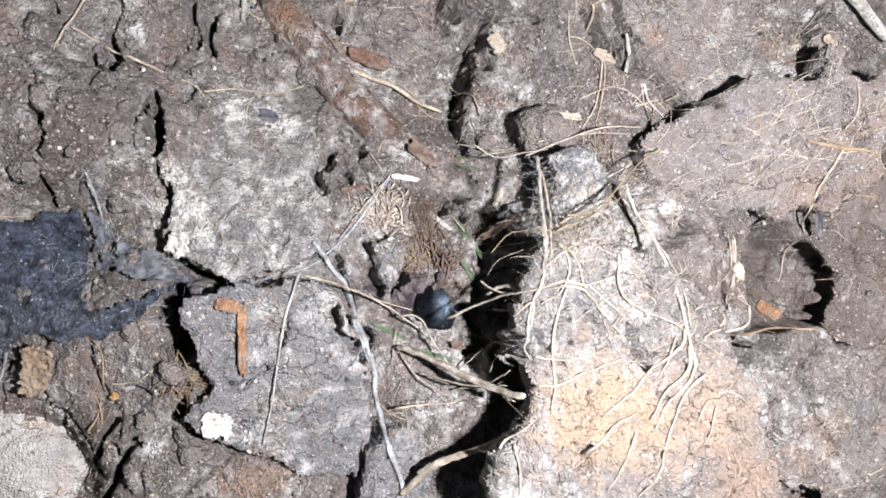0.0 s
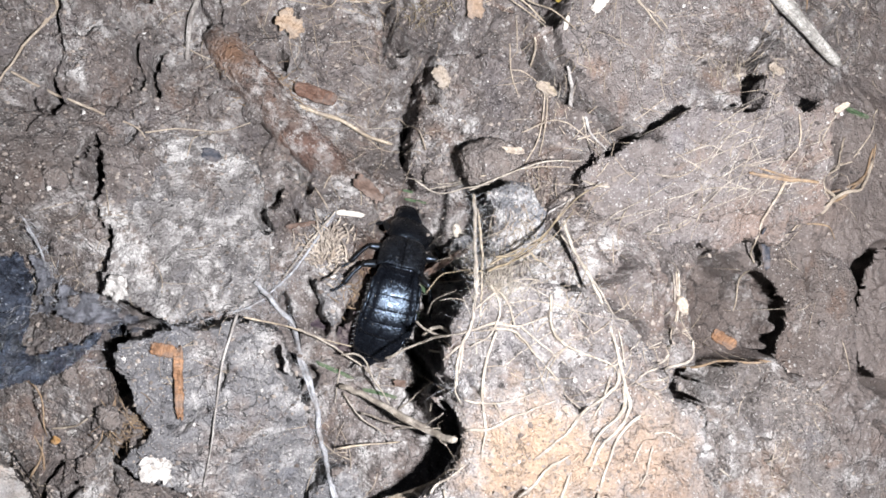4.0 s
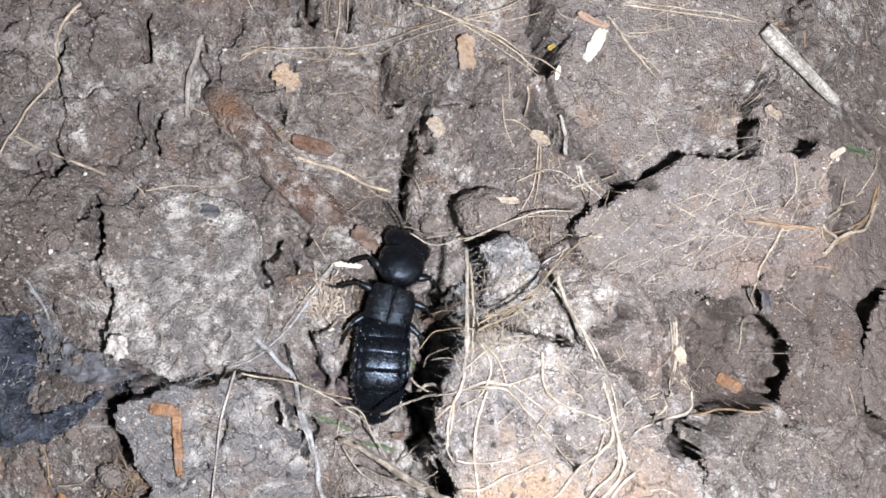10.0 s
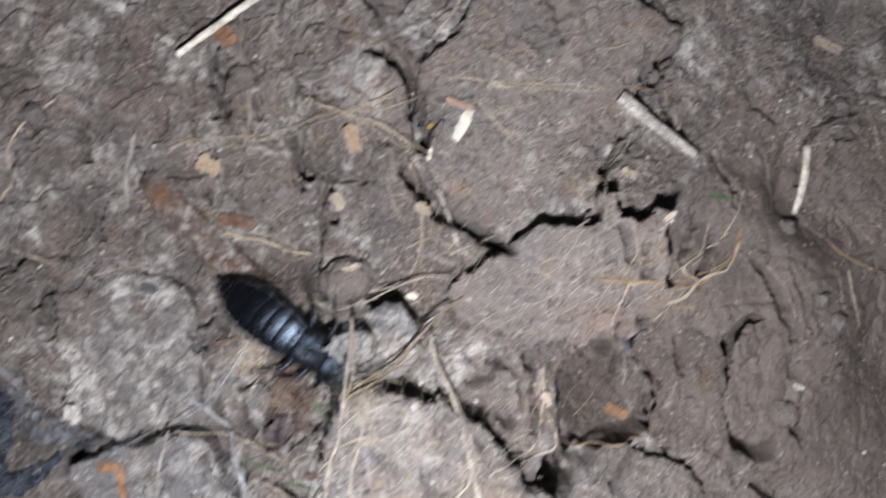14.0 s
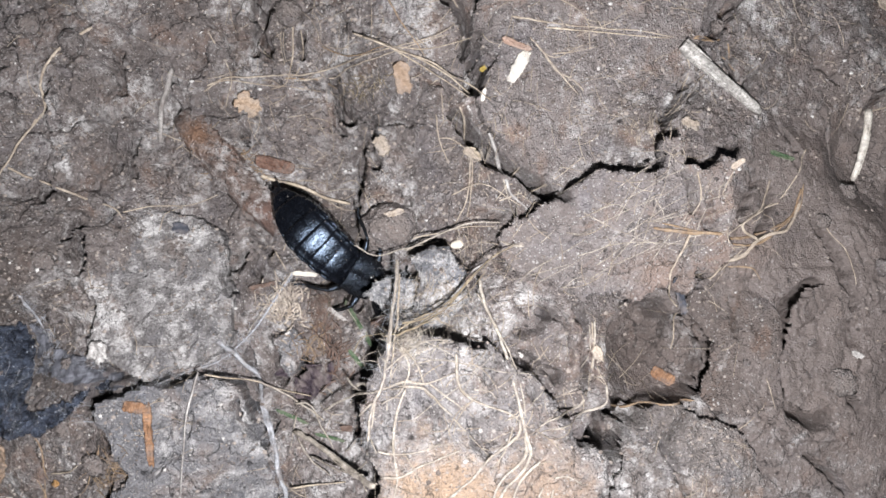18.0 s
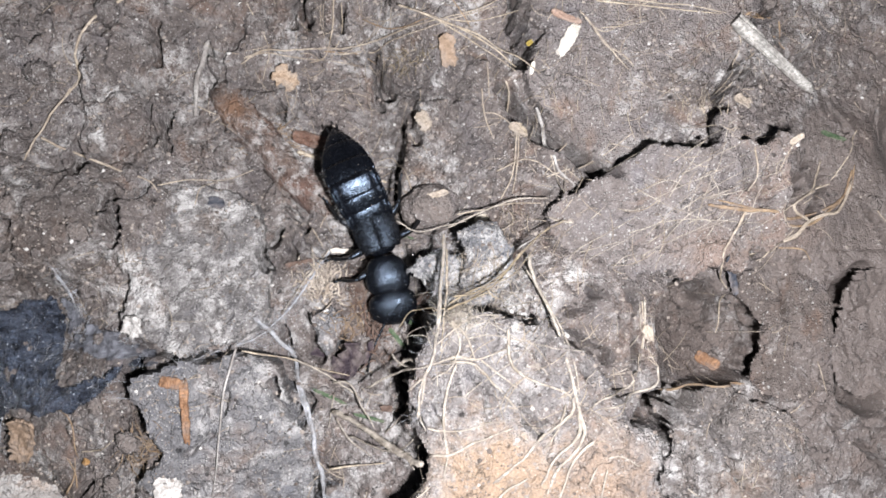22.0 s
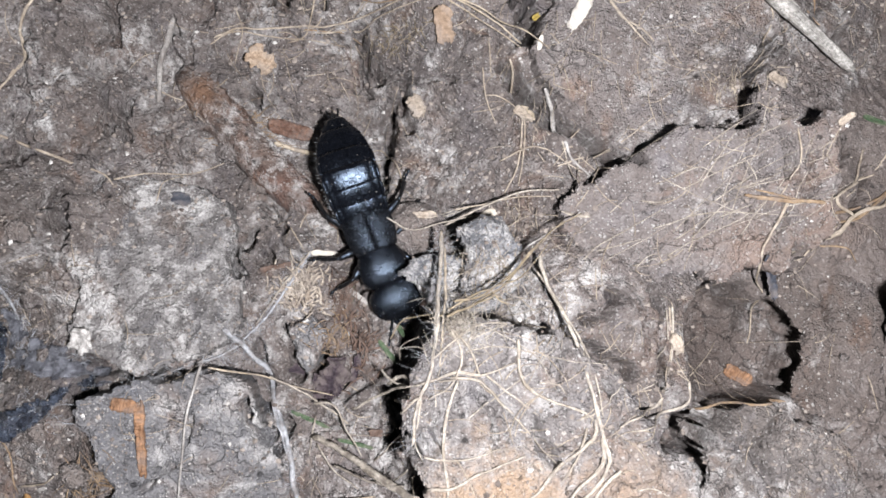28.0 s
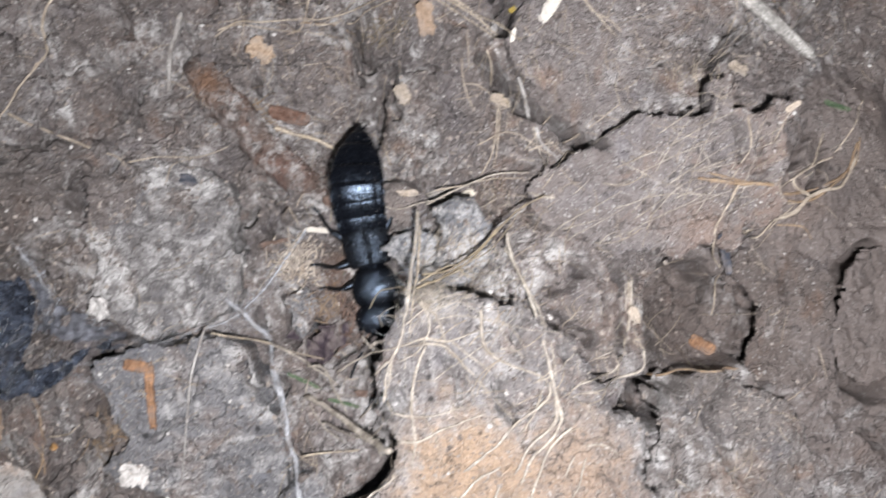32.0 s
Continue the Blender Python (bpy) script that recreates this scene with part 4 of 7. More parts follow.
def lump_mesh(rx, ry, rz, seed, rings=26, wild=0.22, knobs=0.4):
    """A knobbly rounded body."""
    t, f = np.meshgrid(np.linspace(0.02, math.pi - 0.02, rings), np.linspace(0, 2 * math.pi, 2 * rings, endpoint=False), indexing="ij")
    x, y, z = np.sin(t) * np.cos(f), np.sin(t) * np.sin(f), np.cos(t)
    k = 1 + wild * rough(x * 2.2 + 3 * z + seed, y * 2.2 - 2 * z, 1.5, 4, 0.55, seed) + knobs * wild * rough(x * 7 + z * 5, y * 7 - z * 4 + seed, 1.0, 3, 0.6, seed + 1)
    m = 2 * rings
    faces = [(i * m + j, (i + 1) * m + j, (i + 1) * m + (j + 1) % m, i * m + (j + 1) % m) for i in range(rings - 1) for j in range(m)]
    faces += [tuple(range(m)), tuple((rings - 1) * m + j for j in range(m))[::-1]]
    return np.c_[(rx * k * x).ravel(), (ry * k * y).ravel(), (rz * k * z).ravel()], faces


def tuft(x, y, rx, ry, count, material, label, name="fibre_tuft", longest=5.0, heading=0.0, scatter=1.2, r=0.07, parent=None):
    """A patch of matted fibres on the soil."""
    px, py = x + rx * np.array([dice.gauss(0, 0.5) for _ in range(count)]), y + ry * np.array([dice.gauss(0, 0.5) for _ in range(count)])
    z = surface(px, py)
    hairs = [wisp((a, b, c + 0.1), dice.uniform(0.4, 1) * longest * 0.6, heading + dice.gauss(0, scatter), dice.uniform(-0.05, 0.35), r * dice.uniform(0.6, 1.4), 0.9) for a, b, c in zip(px, py, z)]
    if parent:
        return part(name, *joined(hairs), material, parent, "bluish-grey cobweb threads")
    return tagged(part(name, *joined(hairs), material, None), label, "plant fibres", "loose plant matter")


# A half-buried branch, a stone and a sheet of dark film.
BARK_BLOOM = soil("bloomed_bark", (0.075, 0.052, 0.042), (0.15, 0.10, 0.078), (0.25, 0.19, 0.16), 0.8, 0.3, ((3, 33.5, -8, 5, (0.22, 0.115, 0.06), 0.7), (15, 20, -8, 5, (0.15, 0.075, 0.055), 0.6)))
branch = strand([(0, 37.3), (8.8, 26.6), (16.6, 18.6), (24.5, 12.4)], 3.5, 0.8, BARK_BLOOM, -3.0, "branch", "half-buried reddish-brown branch with pale bloom")
for x, y, l, a, w, m, label in ((3.5, 33.5, 6.5, -50, 2.4, WOOD_ORANGE, "orange patch of rotten wood"), (9.0, 26.8, 7.5, -48, 2.6, BARK_RED, ""), (14.0, 21.5, 6.0, -44, 2.8, BARK_RED, ""), (18.5, 17.0, 6.0, -42, 2.2, BARK_GREY, "grey weathered bark strip"), (23.0, 13.8, 5.0, -38, 2.0, BARK_RED, "")):
    strip = part("bark_strip", *flake_mesh(l, w, 0.5, (x * 1.7 + y) % 9, 0.6), m, branch, label)
    strip.matrix_basis = pose(x / 1000, y / 1000, (float(surface(x, y)[0]) + 0.35) / 1000, 0, 0, a)
stone = part("stone", *lump_mesh(10.5, 9.0, 4.5, 4, 40, 0.16, 0.0), STONE, None)
stone.location = (-0.0325, -0.0320, -0.0125)
tagged(stone, "pale buff stone half sunk in the soil", "stone")

film_paint = Paint("dark_film")
web = film_paint.math("MULTIPLY", film_paint.span(film_paint.noise(3.0, 6, 0.7, twist=1.5), 0.47, 0.66), film_paint.span(film_paint.noise(0.5, 5, 0.7, (0.3, 1, 1)), 0.42, 0.64))
film_colour = film_paint.mix(film_paint.span(film_paint.noise(2.2, 6, 0.6), 0.35, 0.65), (0.012, 0.014, 0.020), (0.075, 0.088, 0.118))
film_colour = film_paint.mix(film_paint.math("MULTIPLY", web, 0.75), film_colour, (0.20, 0.245, 0.33))
# Blue-white dots put into the base colour as the film's glints.
painted_glint = film_paint.node("ShaderNodeSeparateColor", "", film_paint.cells(0.55, "Color")).outputs[0]
painted_glint = film_paint.math("MULTIPLY", film_paint.span(film_paint.cells(0.55), 0.12, 0.3, 1, 0), film_paint.span(painted_glint, 0.16, 0.1))
film_colour = film_paint.mix(painted_glint, film_colour, (0.48, 0.52, 0.58))
film_paint.relief(film_paint.math("ADD", film_paint.noise(0.9, 6, 0.65), film_paint.noise(3.0, 4, 0.6, twist=1.0)), 2.2)
FILM = film_paint.done(film_colour, film_paint.span(film_paint.noise(1.4, 4), 0.3, 0.7, 0.12, 0.36), 0.9)
membrane = Paint("grey_membrane")
membrane.relief(membrane.noise(0.9, 6, 0.7, (0.5, 1, 1)), 0.7)
MEMBRANE = membrane.done(membrane.mix(membrane.span(membrane.noise(1.8, 6, 0.7, twist=1.0), 0.38, 0.62), (0.04, 0.04, 0.046), (0.15, 0.155, 0.175)), 0.35, 0.5)


def film(rim, label, seed, material, parent=None):
    """A thin crumpled sheet over the soil within a rim."""
    x = np.arange(min(p[0] for p in rim) - 2, max(p[0] for p in rim) + 2, 0.3)
    y = np.arange(min(p[1] for p in rim) - 2, max(p[1] for p in rim) + 2, 0.3)
    u, v = np.meshgrid(x, y, indexing="ij")
    d = inside(u + 1.1 * rough(u, v, 3, 3, 0.6, seed), v + 1.1 * rough(u, v, 3, 3, 0.6, seed + 3), rim)
    low = surface(u.ravel(), v.ravel()).reshape(u.shape)
    for _ in range(10):
        low[1:-1, 1:-1] = (low[1:-1, 1:-1] * 2 + low[:-2, 1:-1] + low[2:, 1:-1] + low[1:-1, :-2] + low[1:-1, 2:]) / 6
    z = low + 0.75 + 1.7 * (0.5 - np.abs(rough(u, v, 4.5, 4, 0.55, seed + 6))) + 0.6 * rough(u, v, 1.5, 3, 0.6, seed + 7)
    if parent:
        d = np.minimum(d, 2.0 * rough(u, v, 3.2, 4, 0.6, seed + 8) + 0.5)
    ob = sheet("torn_end" if parent else "dark_film", x, y, z + (0.35 if parent else 0), d > 0, material, parent, under=z - 0.25)
    return tagged(ob, "grey torn end of the film" if parent else label, "" if parent else "film")


strand([(-12.1, 50.2), (-17.7, 44.9), (-20.0, 41.0), (-20.5, 36.1), (-24.3, 30.5), (-26.7, 23.9)], 0.32, 0.5, ROOT_TAN, 0.19, "root", "grey-tan twisted root over crumbly soil")
strand([(-25.1, 28.0), (-20.8, 25.9), (-15.0, 23.7), (-9.8, 21.7), (-7.7, 19.7)], 0.269, 0.5, ROOT_TAN, 0.16, "root", "grey-tan root lying on the soil")
strand([(-8.0, 20.7), (-4.0, 21.7), (0.7, 21.8), (3.9, 22.8), (8.1, 25.1)], 0.128, 0.5, ROOT_TAN, 0.077, "root", "thin tan dry root lying on the soil")
strand([(-2.4, 17.6), (-1.7, 20.4), (0.7, 21.8)], 0.102, 0.5, ROOT_TAN, 0.061, "root", "thin tan dry root lying on the soil")
strand([(-1.2, 44.9), (-1.9, 41.9), (-3.0, 38.2), (-3.5, 32.6)], 0.4, 0.8, WOOD_GREY, 0.24, "stick", "short whitish stick with cobweb round it")
strand([(4.7, 41.6), (8.3, 43.0), (14.2, 43.0), (19.4, 42.9), (25.4, 43.5), (33.7, 43.8), (38.9, 44.4), (43.9, 46.3), (46.6, 49.7)], 0.166, 0.5, ROOT_TAN, 0.13, "root", "thin tan dry root lying on the soil")
strand([(20.4, 51.8), (20.5, 48.2), (19.8, 43.6), (17.5, 42.1)], 0.154, 0.5, ROOT_TAN, 0.092, "root", "thin tan dry root lying on the soil")
strand([(17.6, 42.3), (22.0, 42.3), (25.9, 41.5)], 0.144, 0.5, ROOT_BROWN, 0.086, "root", "thin brown root across the crack")
strand([(29.4, 46.7), (33.7, 44.6), (38.3, 42.6), (43.5, 39.6), (46.9, 36.6)], 0.189, 0.5, STRAW, 0.15, "straw", "thin dry straw-coloured stalk across the soil")
strand([(31.0, 45.6), (35.8, 43.2), (41.7, 41.0), (45.4, 37.8), (49.6, 34.3)], 0.175, 0.5, STRAW, 0.9, "straw", "thin dry straw-coloured stalk across the soil")
strand([(31.5, 45.8), (37.5, 42.3), (42.2, 39.3), (46.9, 35.8)], 0.14, 0.5, STRAW, 0.11, "straw", "thin dry straw-coloured stalk across the soil")
strand([(35.9, 43.8), (40.8, 43.4), (47.5, 45.1)], 0.112, 0.5, STRAW, 0.09, "straw", "thin dry straw-coloured stalk across the soil")
strand([(56.0, 44.1), (58.3, 41.6), (60.0, 39.1), (62.3, 37.7), (63.9, 36.0)], 0.192, 0.5, ROOT_TAN, 0.12, "root", "thin tan dry root lying on the soil")
strand([(57.3, 42.4), (59.9, 41.3), (62.9, 42.6), (65.9, 43.4)], 0.102, 0.5, ROOT_TAN, 0.061, "root", "fine pale rootlet on a flat clod")
strand([(53.2, 47.3), (60.0, 46.3), (70.1, 45.2), (78.1, 44.1)], 0.166, 0.5, ROOT_TAN, 0.1, "root", "long fine tan root across the clod")
strand([(63.1, 44.4), (67.9, 46.2), (71.1, 48.2)], 0.102, 0.5, ROOT_TAN, 0.061, "root", "fine pale rootlet on a flat clod")
strand([(81.6, 44.3), (87.2, 45.1), (88.4, 41.3)], 0.24, 0.5, ROOT_BROWN, 0.14, "root", "thin brown root across the crack")
strand([(83.7, 39.1), (79.2, 34.1), (77.3, 32.2)], 0.128, 0.5, ROOT_TAN, 0.077, "root", "thin tan dry root lying on the soil")
strand([(45.3, 34.7), (46.6, 32.3), (46.7, 26.7), (46.1, 21.0), (44.4, 17.0)], 0.218, 0.5, ROOT_TAN, 0.13, "root", "curved tan root over a rounded clod")
strand([(41.7, 33.5), (42.1, 30.0), (43.5, 26.1)], 0.141, 0.5, ROOT_TAN, 0.085, "root", "thin tan dry root lying on the soil")
strand([(42.1, 30.0), (44.2, 29.8), (46.9, 27.5)], 0.115, 0.5, ROOT_TAN, 0.069, "root", "thin tan dry root lying on the soil")
strand([(49.4, 30.2), (51.2, 26.4), (51.9, 21.4), (54.7, 18.4)], 0.32, 0.5, WOOD_GREY, 0.19, "root", "grey dead root along a crack")
strand([(54.1, 25.0), (51.8, 22.2), (50.1, 19.7)], 0.102, 0.5, ROOT_TAN, 0.061, "root", "thin tan dry root lying on the soil")
strand([(51.1, 22.0), (52.9, 22.3), (57.7, 22.3)], 0.102, 0.5, ROOT_TAN, 0.061, "root", "thin tan dry root lying on the soil")
strand([(42.0, 23.1), (44.8, 23.3)], 0.09, 0.5, ROOT_PALE, 0.054, "root", "fine pale rootlet on a flat clod")
strand([(36.4, 13.1, 4.0), (39.4, 14.2, 5.8), (43.1, 15.8, 7.5), (46.7, 16.7, 9.2), (50.1, 16.3, 11.0)], 0.204, 0.5, ROOT_PALE, 0, "root", "pale root bridging the clods")
strand([(44.2, 8.5), (47.4, 10.4), (50.0, 11.9)], 0.224, 0.5, WOOD_GREY, 0.13, "root", "short grey root between clods")
strand([(12.7, 26.9), (16.2, 25.7), (19.4, 24.9), (23.4, 23.1), (27.4, 22.1)], 0.35, 0.7, STRAW, 0.28, "straw", "pale split stalk lying in the hollow")
strand([(20.3, 26.1), (23.0, 24.4), (26.7, 24.8), (29.8, 24.0), (31.2, 22.9)], 0.09, 0.5, ROOT_PALE, 0.054, "root", "fine pale rootlet on a flat clod")
strand([(23.0, 23.1), (25.8, 21.4), (29.1, 20.8)], 0.096, 0.5, ROOT_TAN, 0.058, "root", "fine pale rootlet on a flat clod")
strand([(16.6, 14.0), (17.5, 15.7), (20.6, 18.6), (23.1, 20.8)], 0.128, 0.5, ROOT_TAN, 0.077, "root", "thin tan dry root lying on the soil")
strand([(15.3, 14.0), (16.6, 11.8), (17.9, 9.7)], 0.128, 0.5, ROOT_TAN, 0.077, "root", "thin tan dry root lying on the soil")
strand([(17.4, 36.7), (21.1, 37.1), (23.3, 38.0)], 0.077, 0.5, ROOT_TAN, 0.046, "root", "fine pale rootlet on a flat clod")
strand([(22.5, 35.8), (24.0, 33.0)], 0.09, 0.5, ROOT_TAN, 0.054, "root", "fine pale rootlet on a flat clod")
strand([(52.2, 7.5), (53.7, 8.8), (56.0, 10.1), (59.2, 11.9), (61.8, 13.4)], 0.09, 0.5, ROOT_PALE, 0.054, "root", "fine pale rootlet on a flat clod")
strand([(54.0, 8.5), (57.2, 9.3), (59.7, 10.0)], 0.09, 0.5, ROOT_PALE, 0.054, "root", "fine pale rootlet on a flat clod")
strand([(62.4, 7.7), (64.7, 9.2), (67.1, 10.0)], 0.09, 0.5, ROOT_PALE, 0.054, "root", "fine pale rootlet on a flat clod")
strand([(65.1, 9.9), (68.2, 13.2), (70.8, 14.6)], 0.09, 0.5, ROOT_PALE, 0.054, "root", "fine pale rootlet on a flat clod")
strand([(58.7, 6.3), (60.1, 7.8), (62.0, 8.1)], 0.09, 0.5, ROOT_PALE, 0.054, "root", "fine pale rootlet on a flat clod")
strand([(68.0, 12.1), (69.9, 12.8), (71.9, 13.5)], 0.09, 0.5, ROOT_PALE, 0.054, "root", "fine pale rootlet on a flat clod")
strand([(59.0, 14.5), (61.2, 14.1), (63.1, 14.8)], 0.09, 0.5, ROOT_PALE, 0.054, "root", "fine pale rootlet on a flat clod")
strand([(55.5, 13.1), (57.6, 14.9)], 0.09, 0.5, ROOT_PALE, 0.054, "root", "fine pale rootlet on a flat clod")
strand([(70.8, 18.6), (72.1, 16.4), (71.4, 14.9)], 0.09, 0.5, ROOT_PALE, 0.054, "root", "fine pale rootlet on a flat clod")
strand([(62.8, 17.0), (65.6, 18.0), (67.3, 17.2)], 0.09, 0.5, ROOT_PALE, 0.054, "root", "fine pale rootlet on a flat clod")
strand([(60.7, 11.1), (64.0, 12.1), (66.2, 13.2)], 0.09, 0.5, ROOT_PALE, 0.054, "root", "fine pale rootlet on a flat clod")
strand([(70.5, 14.4), (73.6, 14.0), (76.1, 13.7), (85.2, 13.1), (92.4, 14.4), (97.8, 17.7), (98.7, 21.3)], 0.272, 0.5, ROOT_BROWN, 0.22, "root", "brown root bridging the flat clod and the soil")
strand([(84.0, 8.2), (85.3, 9.9), (87.4, 11.8)], 0.141, 0.5, ROOT_TAN, 0.085, "root", "thin tan dry root lying on the soil")
strand([(80.1, 12.4), (87.0, 11.8), (92.0, 13.1)], 0.128, 0.5, ROOT_TAN, 0.077, "root", "thin tan dry root lying on the soil")
strand([(53.2, 12.7), (51.4, 12.9), (49.8, 13.7)], 0.3, 0.3, ROOT_PALE, 0.18, "root", "stout white root tip beside the flat clod")
strand([(62.9, -12.8), (68.5, -11.7), (71.0, -10.3), (78.6, -10.7)], 0.272, 0.5, ROOT_BROWN, 1, "root", "brown root across the mouth of a hole")
strand([(62.7, 1.7), (62.5, -2.8), (61.6, -8.2)], 0.128, 0.5, ROOT_TAN, 0.077, "root", "thin tan dry root lying on the soil")
strand([(89.3, -7.7), (90.1, -10.9), (90.5, -12.5)], 0.09, 0.5, ROOT_TAN, 0.054, "root", "fine pale rootlet on a flat clod")
strand([(5.7, -4.0), (4.9, -6.8), (4.1, -9.7), (3.3, -15.5), (2.7, -20.7), (1.7, -26.2)], 0.192, 0.5, WOOD_GREY, 0.15, "straw", "long grey stalk across the grey clod")
strand([(6.3, -4.5), (11.2, -5.7), (15.9, -7.5), (21.4, -9.0)], 0.154, 0.5, STRAW, 1.2, "straw", "thin dry straw-coloured stalk across the soil")
strand([(7.2, 0.0), (9.6, -2.9), (12.5, -6.1), (13.7, -10.9), (15.1, -15.0), (16.3, -20.2), (18.1, -26.8), (20.0, -33.5)], 0.465, 0.8, FIBRE, 0.37, "root", "hairy blue-grey root beside the hollow", 260)
strand([(18.1, 10.3), (15.4, 5.8), (12.3, 1.6), (9.2, -1.7)], 0.285, 0.5, FIBRE, 0.23, "root", "mouldy blue-grey root with fine hairs", 160)
strand([(9.0, -2.0), (5.7, -3.7), (1.9, -4.7), (-2.5, -6.8)], 0.195, 0.5, FIBRE, 0.16, "root", "mouldy blue-grey root with fine hairs", 140)
strand([(18.2, 10.4), (14.2, 5.2), (11.1, 0.7)], 0.12, 0.5, ROOT_PALE, 0.9, "root", "fine pale rootlet on a flat clod")
strand([(19.0, -9.7, 3.0), (21.5, -9.8, 4.7), (23.6, -13.4, 6.3), (25.2, -15.7, 8.0)], 0.168, 0.5, ROOT_PALE, 0, "root", "pale thin root over the hollow")
strand([(18.5, -21.7), (22.1, -21.1), (26.7, -20.8)], 0.182, 0.5, STRAW, 1, "straw", "thin dry straw-coloured stalk across the soil")
strand([(30.0, -20.8, 2.0), (31.6, -23.1, 3.5), (33.3, -25.4, 5.0)], 0.75, 0.9, WOOD_TAN, 0, "twig", "short broken tan twig in the hollow")
strand([(19.8, -32.8, 5.0), (22.6, -28.9, 9.5), (26.7, -25.7, 14.0), (29.7, -23.1, 18.5), (32.0, -20.4, 23.0)], 0.576, 0.7, ROOT_TAN, 0, "root", "thick tan root below the raised clod")
strand([(26.1, -19.2, 6.0), (28.7, -17.8, 12.5), (30.4, -15.2, 19.0)], 0.18, 0.5, ROOT_PALE, 0, "root", "pale thin root over the hollow")
strand([(28.6, -6.4, 14.0), (30.1, -5.4, 17.0), (31.0, -6.3, 20.0), (31.8, -7.2, 23.0)], 0.3, 0.6, ROOT_PALE, 0, "root", "pale root jutting from the raised clod")
strand([(29.3, -8.2, 15.0), (31.1, -8.1, 18.8), (32.2, -7.4, 22.5)], 0.18, 0.5, ROOT_PALE, 0, "root", "pale root jutting from the raised clod")
strand([(30.2, -16.5, 10.0), (30.0, -14.3, 14.0), (31.4, -12.8, 18.0)], 0.132, 0.5, ROOT_PALE, 0, "root", "pale root jutting from the raised clod")
strand([(30.1, -4.0, 8.0), (30.1, -2.2, 13.0), (31.9, -0.9, 18.0)], 0.12, 0.5, ROOT_PALE, 0, "root", "pale root jutting from the raised clod")
strand([(26.6, 5.1), (28.5, 2.1)], 0.132, 0.5, ROOT_PALE, 1, "root", "fine pale rootlet on a flat clod")
strand([(31.2, 19.6), (28.9, 25.7), (26.1, 25.6)], 0.128, 0.5, ROOT_TAN, 1, "root", "thin tan dry root lying on the soil")
strand([(-17.8, -19.1), (-14.3, -18.3), (-11.9, -16.6)], 0.154, 0.5, ROOT_TAN, 0.092, "root", "thin tan dry root lying on the soil")
strand([(-21.1, -25.8), (-19.4, -23.0), (-19.0, -20.0)], 0.176, 0.5, ROOT_BROWN, 0.11, "root", "thin brown root across the crack")
strand([(-18.7, -24.5), (-19.0, -22.3), (-20.0, -19.9)], 0.176, 0.5, ROOT_BROWN, 0.11, "root", "thin brown root across the crack")
strand([(-26.5, -9.8), (-23.0, -11.5), (-19.1, -14.3), (-18.5, -20.1)], 0.192, 0.5, ROOT_BROWN, 0.12, "root", "thin brown root across the crack")
strand([(-31.4, -11.8), (-32.2, -15.2), (-33.9, -20.8)], 0.3, 0.5, FIBRE, 0.24, "root", "mouldy blue-grey root with fine hairs", 60)
strand([(46.5, 8.1, 14.5), (46.8, 5.1, 16.0), (48.0, 1.9, 18.0), (49.3, -2.0, 20.6), (49.9, -6.3, 22.6), (50.6, -10.7, 23.4), (51.2, -14.3, 23.7), (49.6, -16.8, 24.0), (47.5, -18.7, 23.9), (46.3, -22.3, 23.6)], 0.3, 0.75, ROOT_PALE, 0, "root", "long stout pale root over the raised clod", 40)
strand([(46.2, 6.3, 14.5), (48.3, 1.3, 18.4), (50.3, -3.9, 21.8), (51.0, -9.7, 23.4)], 0.15, 0.6, ROOT_PALE, 0, "root", "long pale root beside a stouter one")
strand([(34.9, 11.3, 13.0), (34.6, 6.1, 16.0), (33.8, 1.2, 20.4), (32.9, -3.4, 22.4), (31.4, -7.9, 23.2), (30.8, -11.8, 23.8)], 0.34, 0.6, ROOT_PALE, 0, "root", "stout frayed root along the raised clod's rim", 160)
strand([(35.4, 9.5, 14.0), (35.1, 5.0, 17.5), (34.5, 0.6, 21.0), (33.9, -4.0, 22.7)], 0.18, 0.6, STRAW, 0, "root", "straw-coloured root along the raised clod's rim", 60)
strand([(19.0, -13.6, 3.0), (22.4, -15.1, 7.5), (26.4, -16.8, 12.5), (29.2, -17.6, 17.0), (31.6, -17.8, 21.5)], 0.42, 1.2, ROOT_PALE, 0, "root", "stout pale root running to the raised clod")
strand([(28.8, 14.1, 4.5), (31.7, 12.4, 5.0), (35.8, 13.1, 5.4), (41.7, 14.3, 5.4)], 0.12, 0.6, ROOT_PALE, 0, "root", "pale root strand over the dark hollow")
strand([(37.6, 14.8, 5.5), (41.1, 15.4, 6.0), (46.1, 16.2, 6.5), (50.0, 16.1, 8.0)], 0.13, 0.5, ROOT_TAN, 0, "root", "tan root bridging two clods")
strand([(42.5, -1.2), (42.4, -4.6), (43.7, -6.6), (46.3, -8.2), (49.3, -9.4), (50.0, -10.2)], 0.241, 0.5, ROOT_PALE, 0.17, "root", "pale fibrous root on the raised clod")
strand([(50.1, -10.0), (49.7, -12.1), (46.8, -14.3), (43.7, -17.0), (39.7, -20.0)], 0.29, 0.5, ROOT_PALE, 0.2, "root", "pale fibrous root on the raised clod")
strand([(50.7, -12.0), (50.8, -14.4), (48.1, -16.8), (45.9, -20.3)], 0.31, 0.5, ROOT_PALE, 0.22, "root", "pale fibrous root on the raised clod")
strand([(49.2, -10.8), (48.4, -13.6), (46.2, -16.2)], 0.172, 0.5, ROOT_PALE, 0.12, "root", "pale fibrous root on the raised clod")
